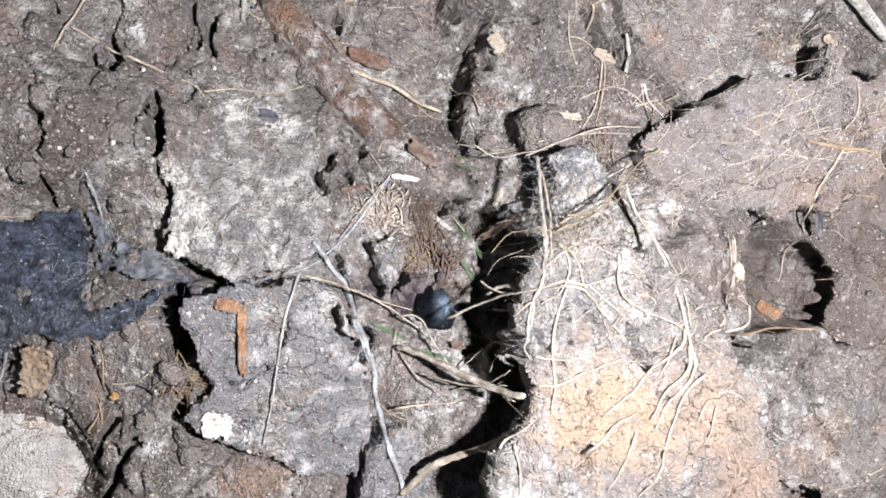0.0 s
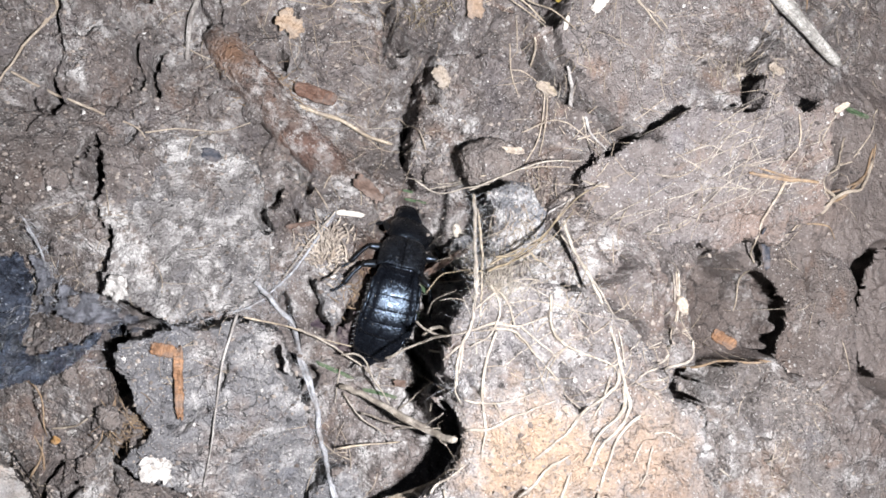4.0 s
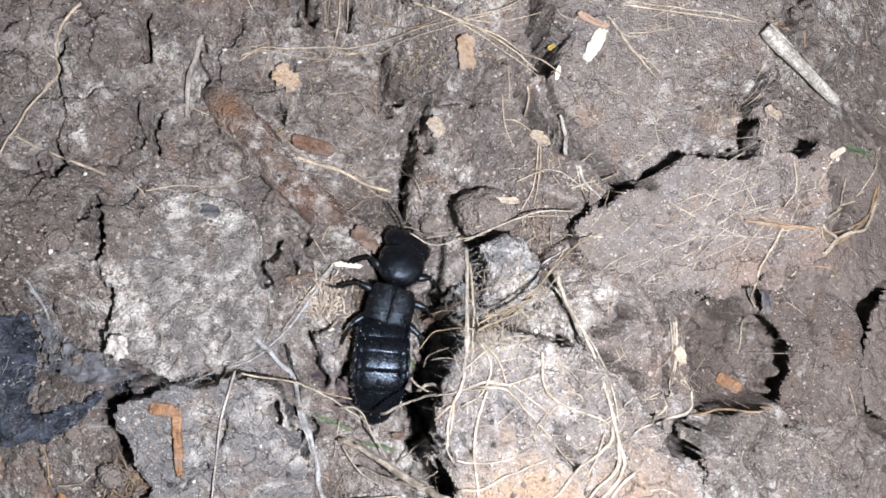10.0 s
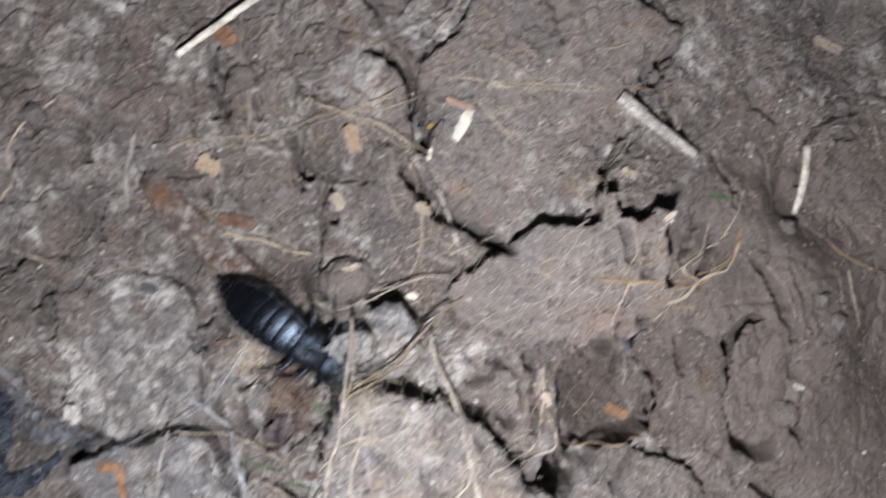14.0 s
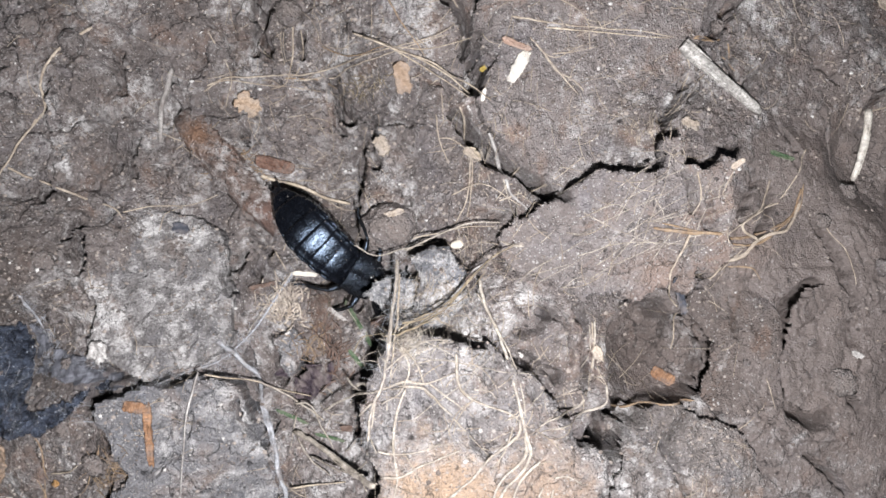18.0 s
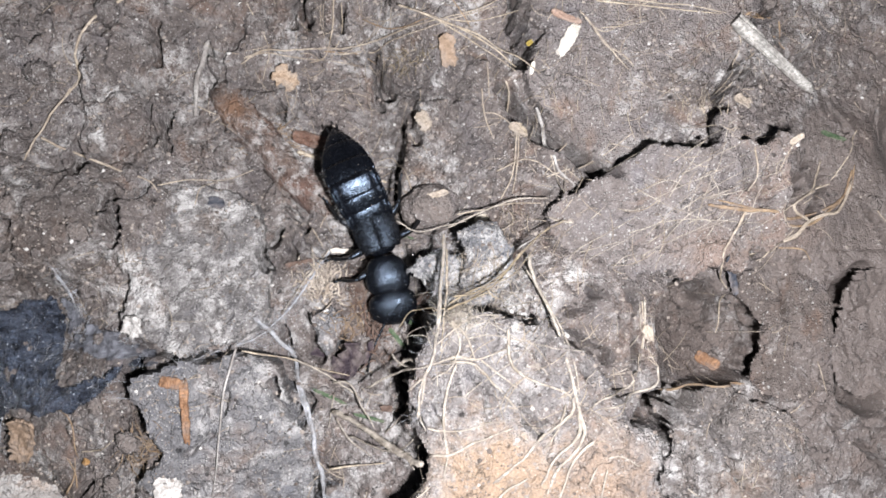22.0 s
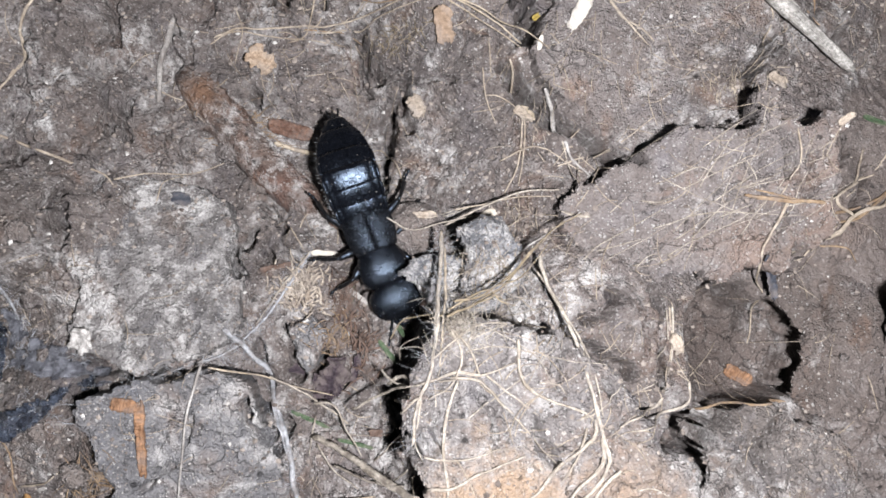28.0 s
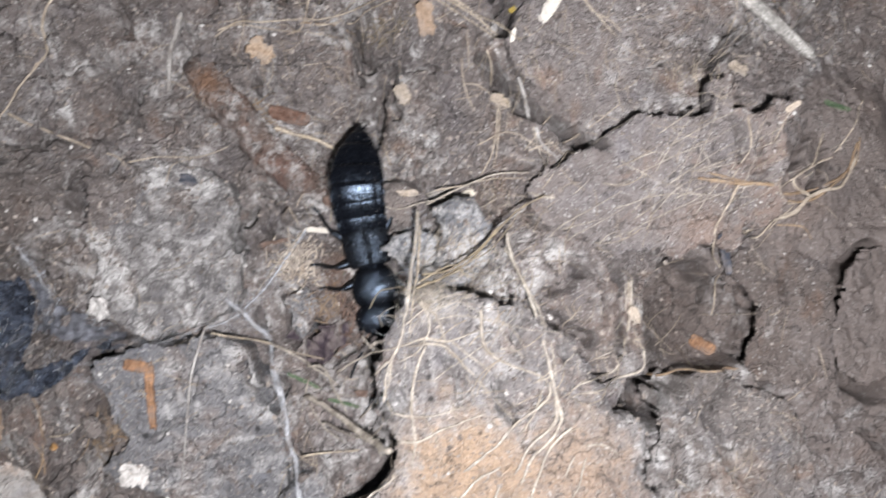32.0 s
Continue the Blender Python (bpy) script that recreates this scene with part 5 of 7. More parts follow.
strand([(61.5, -8.2), (59.3, -10.2), (54.6, -10.1), (52.7, -10.9)], 0.248, 0.5, ROOT_PALE, 0.17, "root", "pale fibrous root on the raised clod")
strand([(27.6, -4.7, 14.0), (29.5, -6.1, 17.3), (31.9, -6.0, 20.7), (35.5, -5.2, 24.0)], 0.172, 0.5, ROOT_PALE, 0, "root", "pale fibrous root on the raised clod")
strand([(24.2, -9.5, 11.0), (28.4, -7.0, 17.2), (31.7, -5.6, 23.5)], 0.221, 0.5, ROOT_PALE, 0, "root", "pale fibrous root on the raised clod")
strand([(34.9, -5.3), (37.6, -5.5), (39.1, -6.6), (40.5, -8.4), (41.7, -9.3)], 0.248, 0.5, ROOT_PALE, 0.17, "root", "pale fibrous root on the raised clod")
strand([(31.8, -5.7), (35.7, -4.5), (38.7, -4.9), (42.2, -3.9)], 0.207, 0.5, ROOT_PALE, 0.14, "root", "pale fibrous root on the raised clod")
strand([(35.7, -5.4), (34.4, -8.8), (34.0, -12.6), (34.3, -16.4), (33.9, -19.5)], 0.207, 0.5, ROOT_PALE, 0.14, "root", "pale fibrous root on the raised clod")
strand([(31.9, -13.1), (33.3, -13.5), (36.2, -13.5), (40.1, -12.5)], 0.166, 0.5, ROOT_PALE, 0.12, "root", "pale fibrous root on the raised clod")
strand([(44.5, -5.9), (46.5, -6.3), (47.5, -7.4)], 0.138, 0.5, ROOT_PALE, 0.096, "root", "pale fibrous root on the raised clod")
strand([(54.2, -17.4), (55.9, -17.2), (58.1, -18.5)], 0.124, 0.5, ROOT_PALE, 0.086, "root", "pale fibrous root on the raised clod")
strand([(52.7, -18.5), (51.5, -20.7)], 0.152, 0.5, ROOT_PALE, 0.11, "root", "pale fibrous root on the raised clod")
strand([(63.1, 1.8), (62.8, -1.9), (62.0, -6.7)], 0.166, 0.5, ROOT_PALE, 0.12, "root", "pale fibrous root on the raised clod")
strand([(29.7, -8.8), (31.7, -7.2), (31.0, -11.6), (31.7, -13.6)], 0.172, 0.5, ROOT_PALE, 0.12, "root", "pale fibrous root on the raised clod")
strand([(34.6, 0.5), (36.8, -1.9), (38.2, -5.4)], 0.207, 0.5, ROOT_PALE, 0.14, "root", "pale fibrous root on the raised clod")
strand([(35.1, 0.1), (36.3, -2.8), (35.2, -5.6), (32.6, -7.3)], 0.179, 0.5, ROOT_PALE, 0.12, "root", "pale fibrous root on the raised clod")
strand([(33.1, -3.1), (35.9, -0.9), (39.0, 0.4), (42.0, 0.2)], 0.152, 0.5, ROOT_PALE, 0.11, "root", "pale fibrous root on the raised clod")
strand([(38.7, -4.9), (40.6, -6.5), (44.4, -9.6)], 0.152, 0.5, ROOT_PALE, 0.11, "root", "pale fibrous root on the raised clod")
strand([(41.7, -9.5), (44.7, -13.1), (46.3, -14.8)], 0.138, 0.5, ROOT_PALE, 0.096, "root", "pale fibrous root on the raised clod")
strand([(34.7, 1.4, 23.0), (37.6, 2.4, 21.4), (40.9, 4.2, 19.8), (43.9, 7.1, 18.2), (47.5, 10.5, 16.6), (51.7, 13.1, 15.0)], 0.18, 0.5, ROOT_YELLOW, 0, "root", "yellowish moss-coated stem between clods")
strand([(35.5, 2.9, 23.5), (38.6, 3.4, 21.6), (42.0, 5.6, 19.8), (45.6, 9.0, 17.9), (49.3, 12.1, 16.0)], 0.14, 0.5, ROOT_YELLOW, 0, "root", "yellowish moss-coated stem between clods")
strand([(35.1, 2.1, 22.0), (39.1, 4.1, 22.0), (40.5, 2.8, 22.0), (42.2, 2.2, 22.0)], 0.12, 0.5, ROOT_YELLOW, 0, "root", "yellowish moss-coated stem between clods")
strand([(33.0, 1.1, 20.0), (36.6, 2.0, 21.2), (40.0, 3.3, 22.5)], 0.11, 0.5, ROOT_YELLOW, 0, "root", "yellowish moss-coated stem between clods")
strand([(40.3, 4.5, 22.0), (43.6, 5.6, 19.5), (47.3, 9.5, 17.0)], 0.1, 0.5, ROOT_YELLOW, 0, "root", "yellowish moss-coated stem between clods")
strand([(28.7, -1.3, 15.0), (30.3, 0.9, 18.0), (33.2, 1.6, 21.0)], 0.1, 0.5, ROOT_YELLOW, 0, "root", "yellowish moss-coated stem between clods")
strand([(13.1, -6.2, 1.0), (18.3, -8.9, 1.7), (22.2, -11.6, 2.3), (26.4, -15.7, 3.0)], 0.18, 0.5, ROOT_PALE, 0, "root", "pale root strand in the dark hollow")
strand([(21.6, -17.1, 6.0), (26.0, -17.7, 12.5), (30.0, -17.1, 19.0)], 0.18, 0.5, ROOT_PALE, 0, "root", "pale root strand in the dark hollow")
strand([(19.3, -14.7, 3.0), (21.5, -17.7, 5.5), (24.8, -19.5, 8.0)], 0.156, 0.5, ROOT_PALE, 0, "root", "pale root strand in the dark hollow")
strand([(26.0, -18.0, 8.0), (28.8, -17.7, 14.5), (30.3, -18.6, 21.0)], 0.18, 0.5, ROOT_PALE, 0, "root", "pale root strand in the dark hollow")
strand([(26.6, -17.0, 5.0), (28.9, -13.9, 10.0), (29.8, -12.0, 15.0)], 0.12, 0.5, ROOT_PALE, 0, "root", "pale root strand in the dark hollow")
strand([(19.0, -11.6, 1.0), (18.3, -16.4, 3.0)], 0.12, 0.5, ROOT_PALE, 0, "root", "pale root strand in the dark hollow")
strand([(28.7, 16.1), (33.5, 14.7), (37.7, 15.3), (40.0, 16.9)], 0.12, 0.5, ROOT_PALE, 0.096, "root", "pale root strand in the dark hollow")
strand([(31.7, 13.9), (36.7, 14.6), (40.6, 15.9)], 0.108, 0.5, ROOT_PALE, 0.086, "root", "pale root strand in the dark hollow")
strand([(27.3, -25.4), (29.2, -22.7), (32.0, -20.3)], 0.235, 0.5, ROOT_PALE, 0.16, "root", "pale fibrous root on the raised clod")
strand([(29.7, -22.9), (30.2, -26.0), (29.9, -28.5)], 0.172, 0.5, ROOT_PALE, 0.12, "root", "pale fibrous root on the raised clod")
strand([(32.2, -16.5), (35.1, -16.1), (38.0, -14.8), (42.6, -13.3)], 0.235, 0.5, ROOT_PALE, 0.16, "root", "pale fibrous root on the raised clod")
strand([(38.2, -24.3), (40.7, -21.5), (44.1, -19.5)], 0.235, 0.5, ROOT_PALE, 0.16, "root", "pale fibrous root on the raised clod")
strand([(43.8, -21.7), (42.2, -25.4), (40.1, -28.1)], 0.193, 0.5, ROOT_PALE, 0.13, "root", "pale fibrous root on the raised clod")
strand([(52.3, -15.2), (49.8, -17.5), (48.4, -20.7), (47.2, -23.2)], 0.248, 0.5, ROOT_PALE, 0.17, "root", "pale fibrous root on the raised clod")
strand([(47.2, -23.6), (46.0, -26.5), (43.7, -28.8)], 0.193, 0.5, ROOT_PALE, 0.13, "root", "pale fibrous root on the raised clod")
strand([(54.1, -18.7), (53.0, -21.9), (52.0, -23.4)], 0.152, 0.5, ROOT_PALE, 0.11, "root", "pale fibrous root on the raised clod")
strand([(62.3, 1.2), (61.9, -3.4), (60.7, -8.3)], 0.138, 0.5, ROOT_PALE, 0.096, "root", "pale fibrous root on the raised clod")
strand([(63.9, -7.3), (62.8, -10.3), (54.0, -11.5)], 0.207, 0.5, ROOT_PALE, 0.14, "root", "pale fibrous root on the raised clod")
strand([(67.7, -24.0), (69.5, -25.3)], 0.179, 0.5, ROOT_PALE, 0.12, "root", "pale fibrous root on the raised clod")
strand([(8.7, 55.9), (15.7, 60.6), (24.4, 64.9), (30.7, 67.1), (38.1, 68.9)], 0.62, 1.35, WOOD_WHITE, 2.2, "straw", "bright white split straw over the soil")
strand([(30.8, 67.6), (36.6, 70.9), (41.6, 75.2)], 0.42, 0.9, WOOD_WHITE, 2.4, "straw", "bright white straw splinter")
strand([(19.2, 63.1), (18.7, 57.6), (19.1, 53.6)], 0.192, 0.5, ROOT_TAN, 0.12, "root", "thin tan dry root lying on the soil")
strand([(19.5, 51.1), (18.9, 45.2), (17.7, 41.6), (15.0, 40.7)], 0.179, 0.5, ROOT_TAN, 0.11, "root", "thin tan dry root lying on the soil")
strand([(4.1, 40.9), (8.5, 42.4), (17.7, 41.1), (23.3, 40.5)], 0.128, 0.5, ROOT_TAN, 0.077, "root", "thin tan dry root lying on the soil")
strand([(19.3, 42.0), (26.7, 42.8), (34.5, 43.1), (44.3, 45.6)], 0.128, 0.5, ROOT_TAN, 0.1, "root", "thin tan dry root lying on the soil")
strand([(37.3, 61.0), (39.8, 63.8), (43.0, 62.7)], 0.128, 0.5, ROOT_TAN, 0.077, "root", "thin tan dry root lying on the soil")
strand([(42.0, 55.3), (44.2, 53.3), (46.0, 51.2)], 0.179, 0.5, ROOT_TAN, 0.11, "root", "thin tan dry root lying on the soil")
strand([(51.2, 55.7), (53.8, 58.5), (57.1, 62.4), (59.9, 61.6)], 0.166, 0.5, ROOT_TAN, 0.1, "root", "thin tan dry root lying on the soil")
strand([(59.9, 61.6), (64.0, 61.9), (65.5, 59.7)], 0.141, 0.5, ROOT_TAN, 0.085, "root", "thin tan dry root lying on the soil")
strand([(73.3, 64.5), (79.4, 63.3), (83.6, 63.0), (82.3, 58.1)], 0.166, 0.5, ROOT_TAN, 0.1, "root", "thin tan dry root lying on the soil")
strand([(71.8, 58.6), (74.8, 59.6), (79.4, 59.6)], 0.115, 0.5, ROOT_TAN, 0.069, "root", "thin tan dry root lying on the soil")
strand([(76.0, 50.5), (79.4, 50.7), (82.9, 51.9)], 0.21, 0.5, STRAW, 0.13, "straw", "thin dry straw-coloured stalk across the soil")
strand([(58.5, 45.7), (65.3, 45.0), (72.1, 44.2), (77.4, 43.8)], 0.154, 0.5, STRAW, 0.092, "straw", "thin dry straw-coloured stalk across the soil")
strand([(58.2, 41.7), (60.2, 38.9), (61.9, 36.7), (63.0, 35.5)], 0.192, 0.5, ROOT_TAN, 0.12, "root", "thin tan dry root lying on the soil")
strand([(59.3, 41.8), (62.8, 42.1), (66.3, 42.7)], 0.115, 0.5, ROOT_TAN, 0.069, "root", "fine pale rootlet on a flat clod")
strand([(81.4, 44.0), (85.5, 44.2), (88.1, 42.0), (89.6, 40.0)], 0.24, 0.5, ROOT_BROWN, 0.14, "root", "thin brown root across the crack")
strand([(79.8, 41.7), (80.8, 38.6), (79.2, 35.0), (77.2, 32.2)], 0.115, 0.5, ROOT_TAN, 0.069, "root", "thin tan dry root lying on the soil")
strand([(78.8, 42.4, 10.4), (85.1, 37.6, 9.1), (91.6, 32.6, 7.7)], 1.2, 0.65, BARK_GREY, 0, "stick", "splintered grey stick lying on the soil")
strand([(115.2, 34.7), (114.6, 31.0), (113.4, 26.6), (111.8, 22.8)], 0.7, 0.8, WOOD_WHITE, 0.56, "stick", "short bleached stick beside a crack")
strand([(115.6, 34.4), (118.5, 35.1), (122.3, 35.8)], 0.154, 0.5, ROOT_TAN, 0.092, "root", "thin tan dry root lying on the soil")
strand([(131.0, 45.3), (136.9, 43.3)], 0.55, 0.5, WOOD_WHITE, 0.44, "stick", "short bleached stick beside a crack")
strand([(96.2, 62.6), (96.2, 58.7), (95.1, 54.7), (93.6, 54.0)], 0.141, 0.5, ROOT_TAN, 0.085, "root", "thin tan dry root lying on the soil")
strand([(128.1, 37.7), (128.6, 32.4)], 0.128, 0.5, ROOT_TAN, 0.077, "root", "fine pale rootlet on a flat clod")
strand([(75.9, 14.0), (74.6, 10.8), (73.4, 8.0), (74.2, 5.6), (76.6, 3.6), (79.0, 1.0), (79.6, -1.4), (79.0, -4.1)], 0.22, 0.55, ROOT_TAN, 0.2, "root", "branched tan root hanging over the hole")
strand([(78.9, 7.4), (82.5, 9.0), (87.1, 10.6), (89.7, 12.9), (92.0, 13.8), (94.9, 14.4), (96.9, 16.8), (98.3, 19.2)], 0.40, 0.6, ROOT_TAN, 0.4, "root", "branched tan root on smooth brown soil")
strand([(89.7, 13.0), (87.2, 14.7), (89.5, 16.6), (94.3, 18.6)], 0.28, 0.5, ROOT_TAN, 0.3, "root", "branched tan root on smooth brown soil")
strand([(98.5, 20.9), (96.4, 16.7), (92.0, 13.5), (89.0, 12.2), (84.0, 12.6), (75.9, 14.0), (71.8, 15.1)], 0.24, 0.5, ROOT_BROWN, 0.19, "root", "brown root bridging the flat clod and the soil")
strand([(93.5, 22.2), (90.7, 17.5), (86.2, 14.7), (84.3, 13.2)], 0.166, 0.5, ROOT_TAN, 0.13, "root", "thin tan dry root lying on the soil")
strand([(85.4, 12.0), (84.3, 9.3), (81.9, 7.2), (76.1, 8.2)], 0.166, 0.5, ROOT_TAN, 0.1, "root", "thin tan dry root lying on the soil")
strand([(85.1, 9.1), (88.9, 8.5), (90.5, 6.7)], 0.16, 0.5, ROOT_BROWN, 0.096, "root", "thin brown root across the crack")
strand([(119.5, 21.9), (120.5, 17.2), (116.6, 13.5)], 0.128, 0.5, ROOT_TAN, 0.077, "root", "thin tan dry root lying on the soil")
strand([(116.1, 18.3), (117.8, 15.6), (121.1, 13.4), (125.3, 11.9)], 0.224, 0.5, ROOT_BROWN, 0.13, "root", "thin brown root across the crack")
strand([(117.8, 12.8), (117.9, 8.2), (119.2, 2.8)], 0.166, 0.5, ROOT_TAN, 0.1, "root", "thin tan dry root lying on the soil")
strand([(108.5, -3.2), (114.5, -4.9)], 0.102, 0.5, ROOT_TAN, 0.061, "root", "thin tan dry root lying on the soil")
strand([(101.1, 16.5), (103.1, 13.4), (104.9, 10.3), (105.3, 3.8)], 0.115, 0.5, ROOT_TAN, 0.069, "root", "thin tan dry root lying on the soil")
strand([(46.7, 32.1), (46.9, 24.3), (46.0, 17.7)], 0.154, 0.5, ROOT_TAN, 0.092, "root", "thin dry root across the crumbly soil")
strand([(49.0, 29.4), (51.4, 22.3), (52.4, 15.4)], 0.144, 0.5, ROOT_PALE, 0.086, "root", "thin dry root across the crumbly soil")
strand([(50.6, 19.8), (57.9, 22.3), (63.5, 26.2)], 0.141, 0.5, ROOT_TAN, 0.085, "root", "thin dry root across the crumbly soil")
strand([(54.4, 24.4), (52.2, 16.2)], 0.12, 0.5, ROOT_PALE, 0.072, "root", "thin dry root across the crumbly soil")
strand([(42.5, 37.2), (42.9, 32.1)], 0.115, 0.5, ROOT_TAN, 0.069, "root", "thin dry root across the crumbly soil")
strand([(56.7, 20.6), (51.5, 13.9)], 0.128, 0.5, ROOT_TAN, 0.077, "root", "thin dry root across the crumbly soil")
strand([(43.7, 21.3), (48.2, 22.4), (53.7, 18.9)], 0.128, 0.5, ROOT_TAN, 0.077, "root", "thin dry root across the crumbly soil")
strand([(34.4, 51.9), (37.5, 46.4), (40.1, 42.6)], 0.16, 0.5, ROOT_BROWN, 0.096, "root", "thin dry root across the crumbly soil")
strand([(5.5, 50.0), (8.6, 43.3), (7.6, 37.9)], 0.128, 0.5, ROOT_TAN, 0.077, "root", "thin dry root across the crumbly soil")
strand([(59.3, 50.7), (64.6, 46.7), (65.0, 42.2)], 0.128, 0.5, ROOT_TAN, 0.077, "root", "thin dry root across the crumbly soil")
strand([(76.3, 21.9), (76.9, 17.6), (74.0, 13.0)], 0.128, 0.5, ROOT_TAN, 0.077, "root", "thin dry root across the crumbly soil")
strand([(100.3, 27.1), (95.5, 19.8), (88.9, 15.3)], 0.141, 0.5, ROOT_TAN, 0.085, "root", "thin dry root across the crumbly soil")
strand([(24.1, 46.8), (29.3, 44.1), (34.2, 44.5)], 0.144, 0.5, ROOT_BROWN, 0.086, "root", "thin dry root across the crumbly soil")
strand([(-4.1, 34.5), (1.1, 32.7), (6.6, 33.3)], 0.115, 0.5, ROOT_TAN, 0.069, "root", "thin dry root across the crumbly soil")
flake(33.3, 30.2, 3.5, -68, 2.0, 0.9, HUSK_PALE, "husk", "cream-coloured torn seed husk on dark soil")
flake(47.4, 27.3, 3.0, -58, 1.3, 0.35, STRAW, "flake", "small tan straw flake")
flake(11.2, 38.4, 4.2, -35, 3.2, 0.6, LEAF, "leaf fragment", "crumpled orange-tan leaf fragment")
flake(36.7, 39.5, 4.7, -79, 2.4, 0.8, WOOD_TAN, "wood chip", "brownish wood chip in a crack")
flake(54.0, 39.6, 5.4, -121, 1.7, 0.5, WOOD_WHITE, "wood chip", "bright white flat wood chip")
flake(53.7, 42.9, 4.6, -23, 1.0, 0.6, WOOD_PINK, "wood chip", "slim pinkish wood sliver")
flake(49.6, 40.9, 1.8, 30, 0.7, 0.4, YELLOW, "petal scrap", "tiny yellow petal scrap")
flake(48.6, 35.4, 2.0, 74, 0.6, 0.3, WOOD_WHITE, "wood chip", "small white wood sliver")
flake(15.1, 28.6, 6.5, -14, 2.3, 1.5, HUSK_BROWN, "seed husk", "reddish-brown ribbed seed husk")
flake(77.6, -8.3, 4.1, -31, 1.8, 0.7, WOOD_ORANGE, "wood chip", "orange splintered wood chip in the hole")
flake(81.4, 22.7, 2.0, 36, 0.8, 0.5, HUSK_PALE, "wood chip", "small pale wood chip at the clod edge")
flake(-9.6, -0.7, 3.4, 51, 2.6, 1.0, CHALK, "mould patch", "chalky white lump on the pale clod")
flake(-3.9, -23.4, 3.8, -9, 2.8, 0.4, CHALK, "mould patch", "chalky white crust on the grey clod")
flake(-1.1, -12.5, 8.8, -88, 1.15, 1.2, WOOD_ORANGE, "wood chip", "orange splintered wood chip on the grey clod")
flake(-2.9, -8.4, 3.0, -10, 1.6, 0.8, WOOD_ORANGE, "wood chip", "frayed orange wood splinter")
flake(-27.6, -17.3, 7.7, -103, 3.6, 1.2, WOOD_TAN, "bark piece", "curled brown bark piece beside a stone")
flake(-17.4, -20.6, 1.3, -28, 1.1, 0.6, AMBER, "crumb", "small amber crumb on dark soil")
flake(-15.5, -19.7, 1.5, 23, 0.7, 0.4, CHALK, "crumb", "small white crumb on dark soil")
flake(0.8, 17.9, 2.6, -23, 1.7, 0.25, SLATE, "scrap", "blue-grey scrap on the pale clod")
flake(75.6, 5.2, 6.5, -68, 1.3, 0.25, SLATE, "scrap", "blue-grey plastic scrap at the clod edge")
flake(20.8, -7.7, 5.7, 66, 3.2, 0.3, PETAL, "petal", "dark purple-brown wilted petal in the hollow")
flake(46.9, 27.2, 3.1, -48, 1.2, 0.4, HUSK_PALE, "flake", "small tan straw flake")
flake(79.3, 30.4, 3.4, -16, 1.4, 0.6, HUSK_PALE, "husk", "pale husk by the flat clod")
flake(20.4, 10.0, 4.0, -6, 0.8, 0.6, WOOD_WHITE, "wood chip", "short white splinter in the hollow")
flake(20.7, -7.1, 3.3, 52, 2.6, 0.3, PETAL, "petal", "dark purple scrap in the hollow")
flake(63.1, -2.8, 2.5, -66, 1.3, 1.2, HUSK_PALE, "pebble", "small pale pebble by the hole")
flake(16.4, 59.3, 4.3, -45, 3.2, 0.9, WOOD_ORANGE, "wood chip", "crumbly orange wood fragment")
flake(-0.5, 65.1, 1.9, -54, 1.2, 0.8, CHALK, "pebble", "small white pebble on the soil")
flake(121.8, 52.9, 5.9, -24, 1.8, 0.7, HUSK_PALE, "bark piece", "small curled tan bark piece")
flake(104.3, -5.0, 2.0, -25, 0.8, 0.4, CHALK, "crumb", "small white crumb on dark soil")
flake(3.9, 33.9, 7.6, -39, 3.0, 0.5, BARK_RED, "bark piece", "flat orange-brown bark strip")
flake(28.6, -3.4, 3.9, -53, 0.66, 0.2, GREEN, "grass blade", "green grass scrap on the soil")
flake(18.4, -12.1, 5.7, -24, 0.55, 0.2, GREEN, "grass blade", "green grass scrap on the soil")
flake(30.0, 12.2, 3.6, -14, 0.44, 0.2, GREEN, "grass blade", "green grass scrap on the soil")
flake(28.9, 13.7, 1.6, -13, 0.39, 0.2, GREEN, "grass blade", "green grass scrap on the soil")
flake(95.4, 26.0, 3.9, -20, 0.77, 0.2, GREEN, "grass blade", "green grass scrap on the soil")
flake(28.7, 2.1, 9.3, -59, 0.72, 0.2, GREEN, "grass blade", "green grass scrap on the soil")
flake(24.3, -14.9, 4.9, -13, 0.5, 0.2, GREEN, "grass blade", "green grass scrap on the soil")
flake(24.1, 4.2, 2.5, 80, 0.39, 0.2, GREEN, "grass blade", "green grass scrap on the soil")
flake(33.7, 3.2, 7.0, 33, 0.9, 0.5, BARK_RED, "bark strip", "dark brown splinter in the hollow")
flake(31.6, 2.3, 5.4, 20, 0.8, 0.5, BARK_RED, "bark strip", "dark brown splinter in the hollow")
flake(21.5, -6.6, 6.6, 49, 3.6, 0.5, PETAL, "petal", "dark purple-brown wilted petal in the hollow")
flake(25.3, 3.6, 4.3, -38, 0.6, 0.3, WOOD_GREY, "bark strip", "pale grey splinter in the hollow")
flake(24.4, -5.4, 4.4, -103, 1.0, 0.4, PETAL, "petal", "curled dark petal scrap")
flake(33.6, 0.7, 5.8, -10, 1.0, 0.4, BARK_RED, "bark strip", "dark brown splinter in the hollow")
flake(13.5, 8.4, 4.5, 12, 0.7, 0.4, BARK_RED, "bark strip", "dark brown splinter in the hollow")
flake(27.4, -13.5, 3.3, -9, 0.8, 0.4, BARK_RED, "bark strip", "dark brown splinter in the hollow")
flake(16.1, -6.2, 3.6, -38, 1.4, 0.5, PETAL, "petal", "curled dark petal scrap")
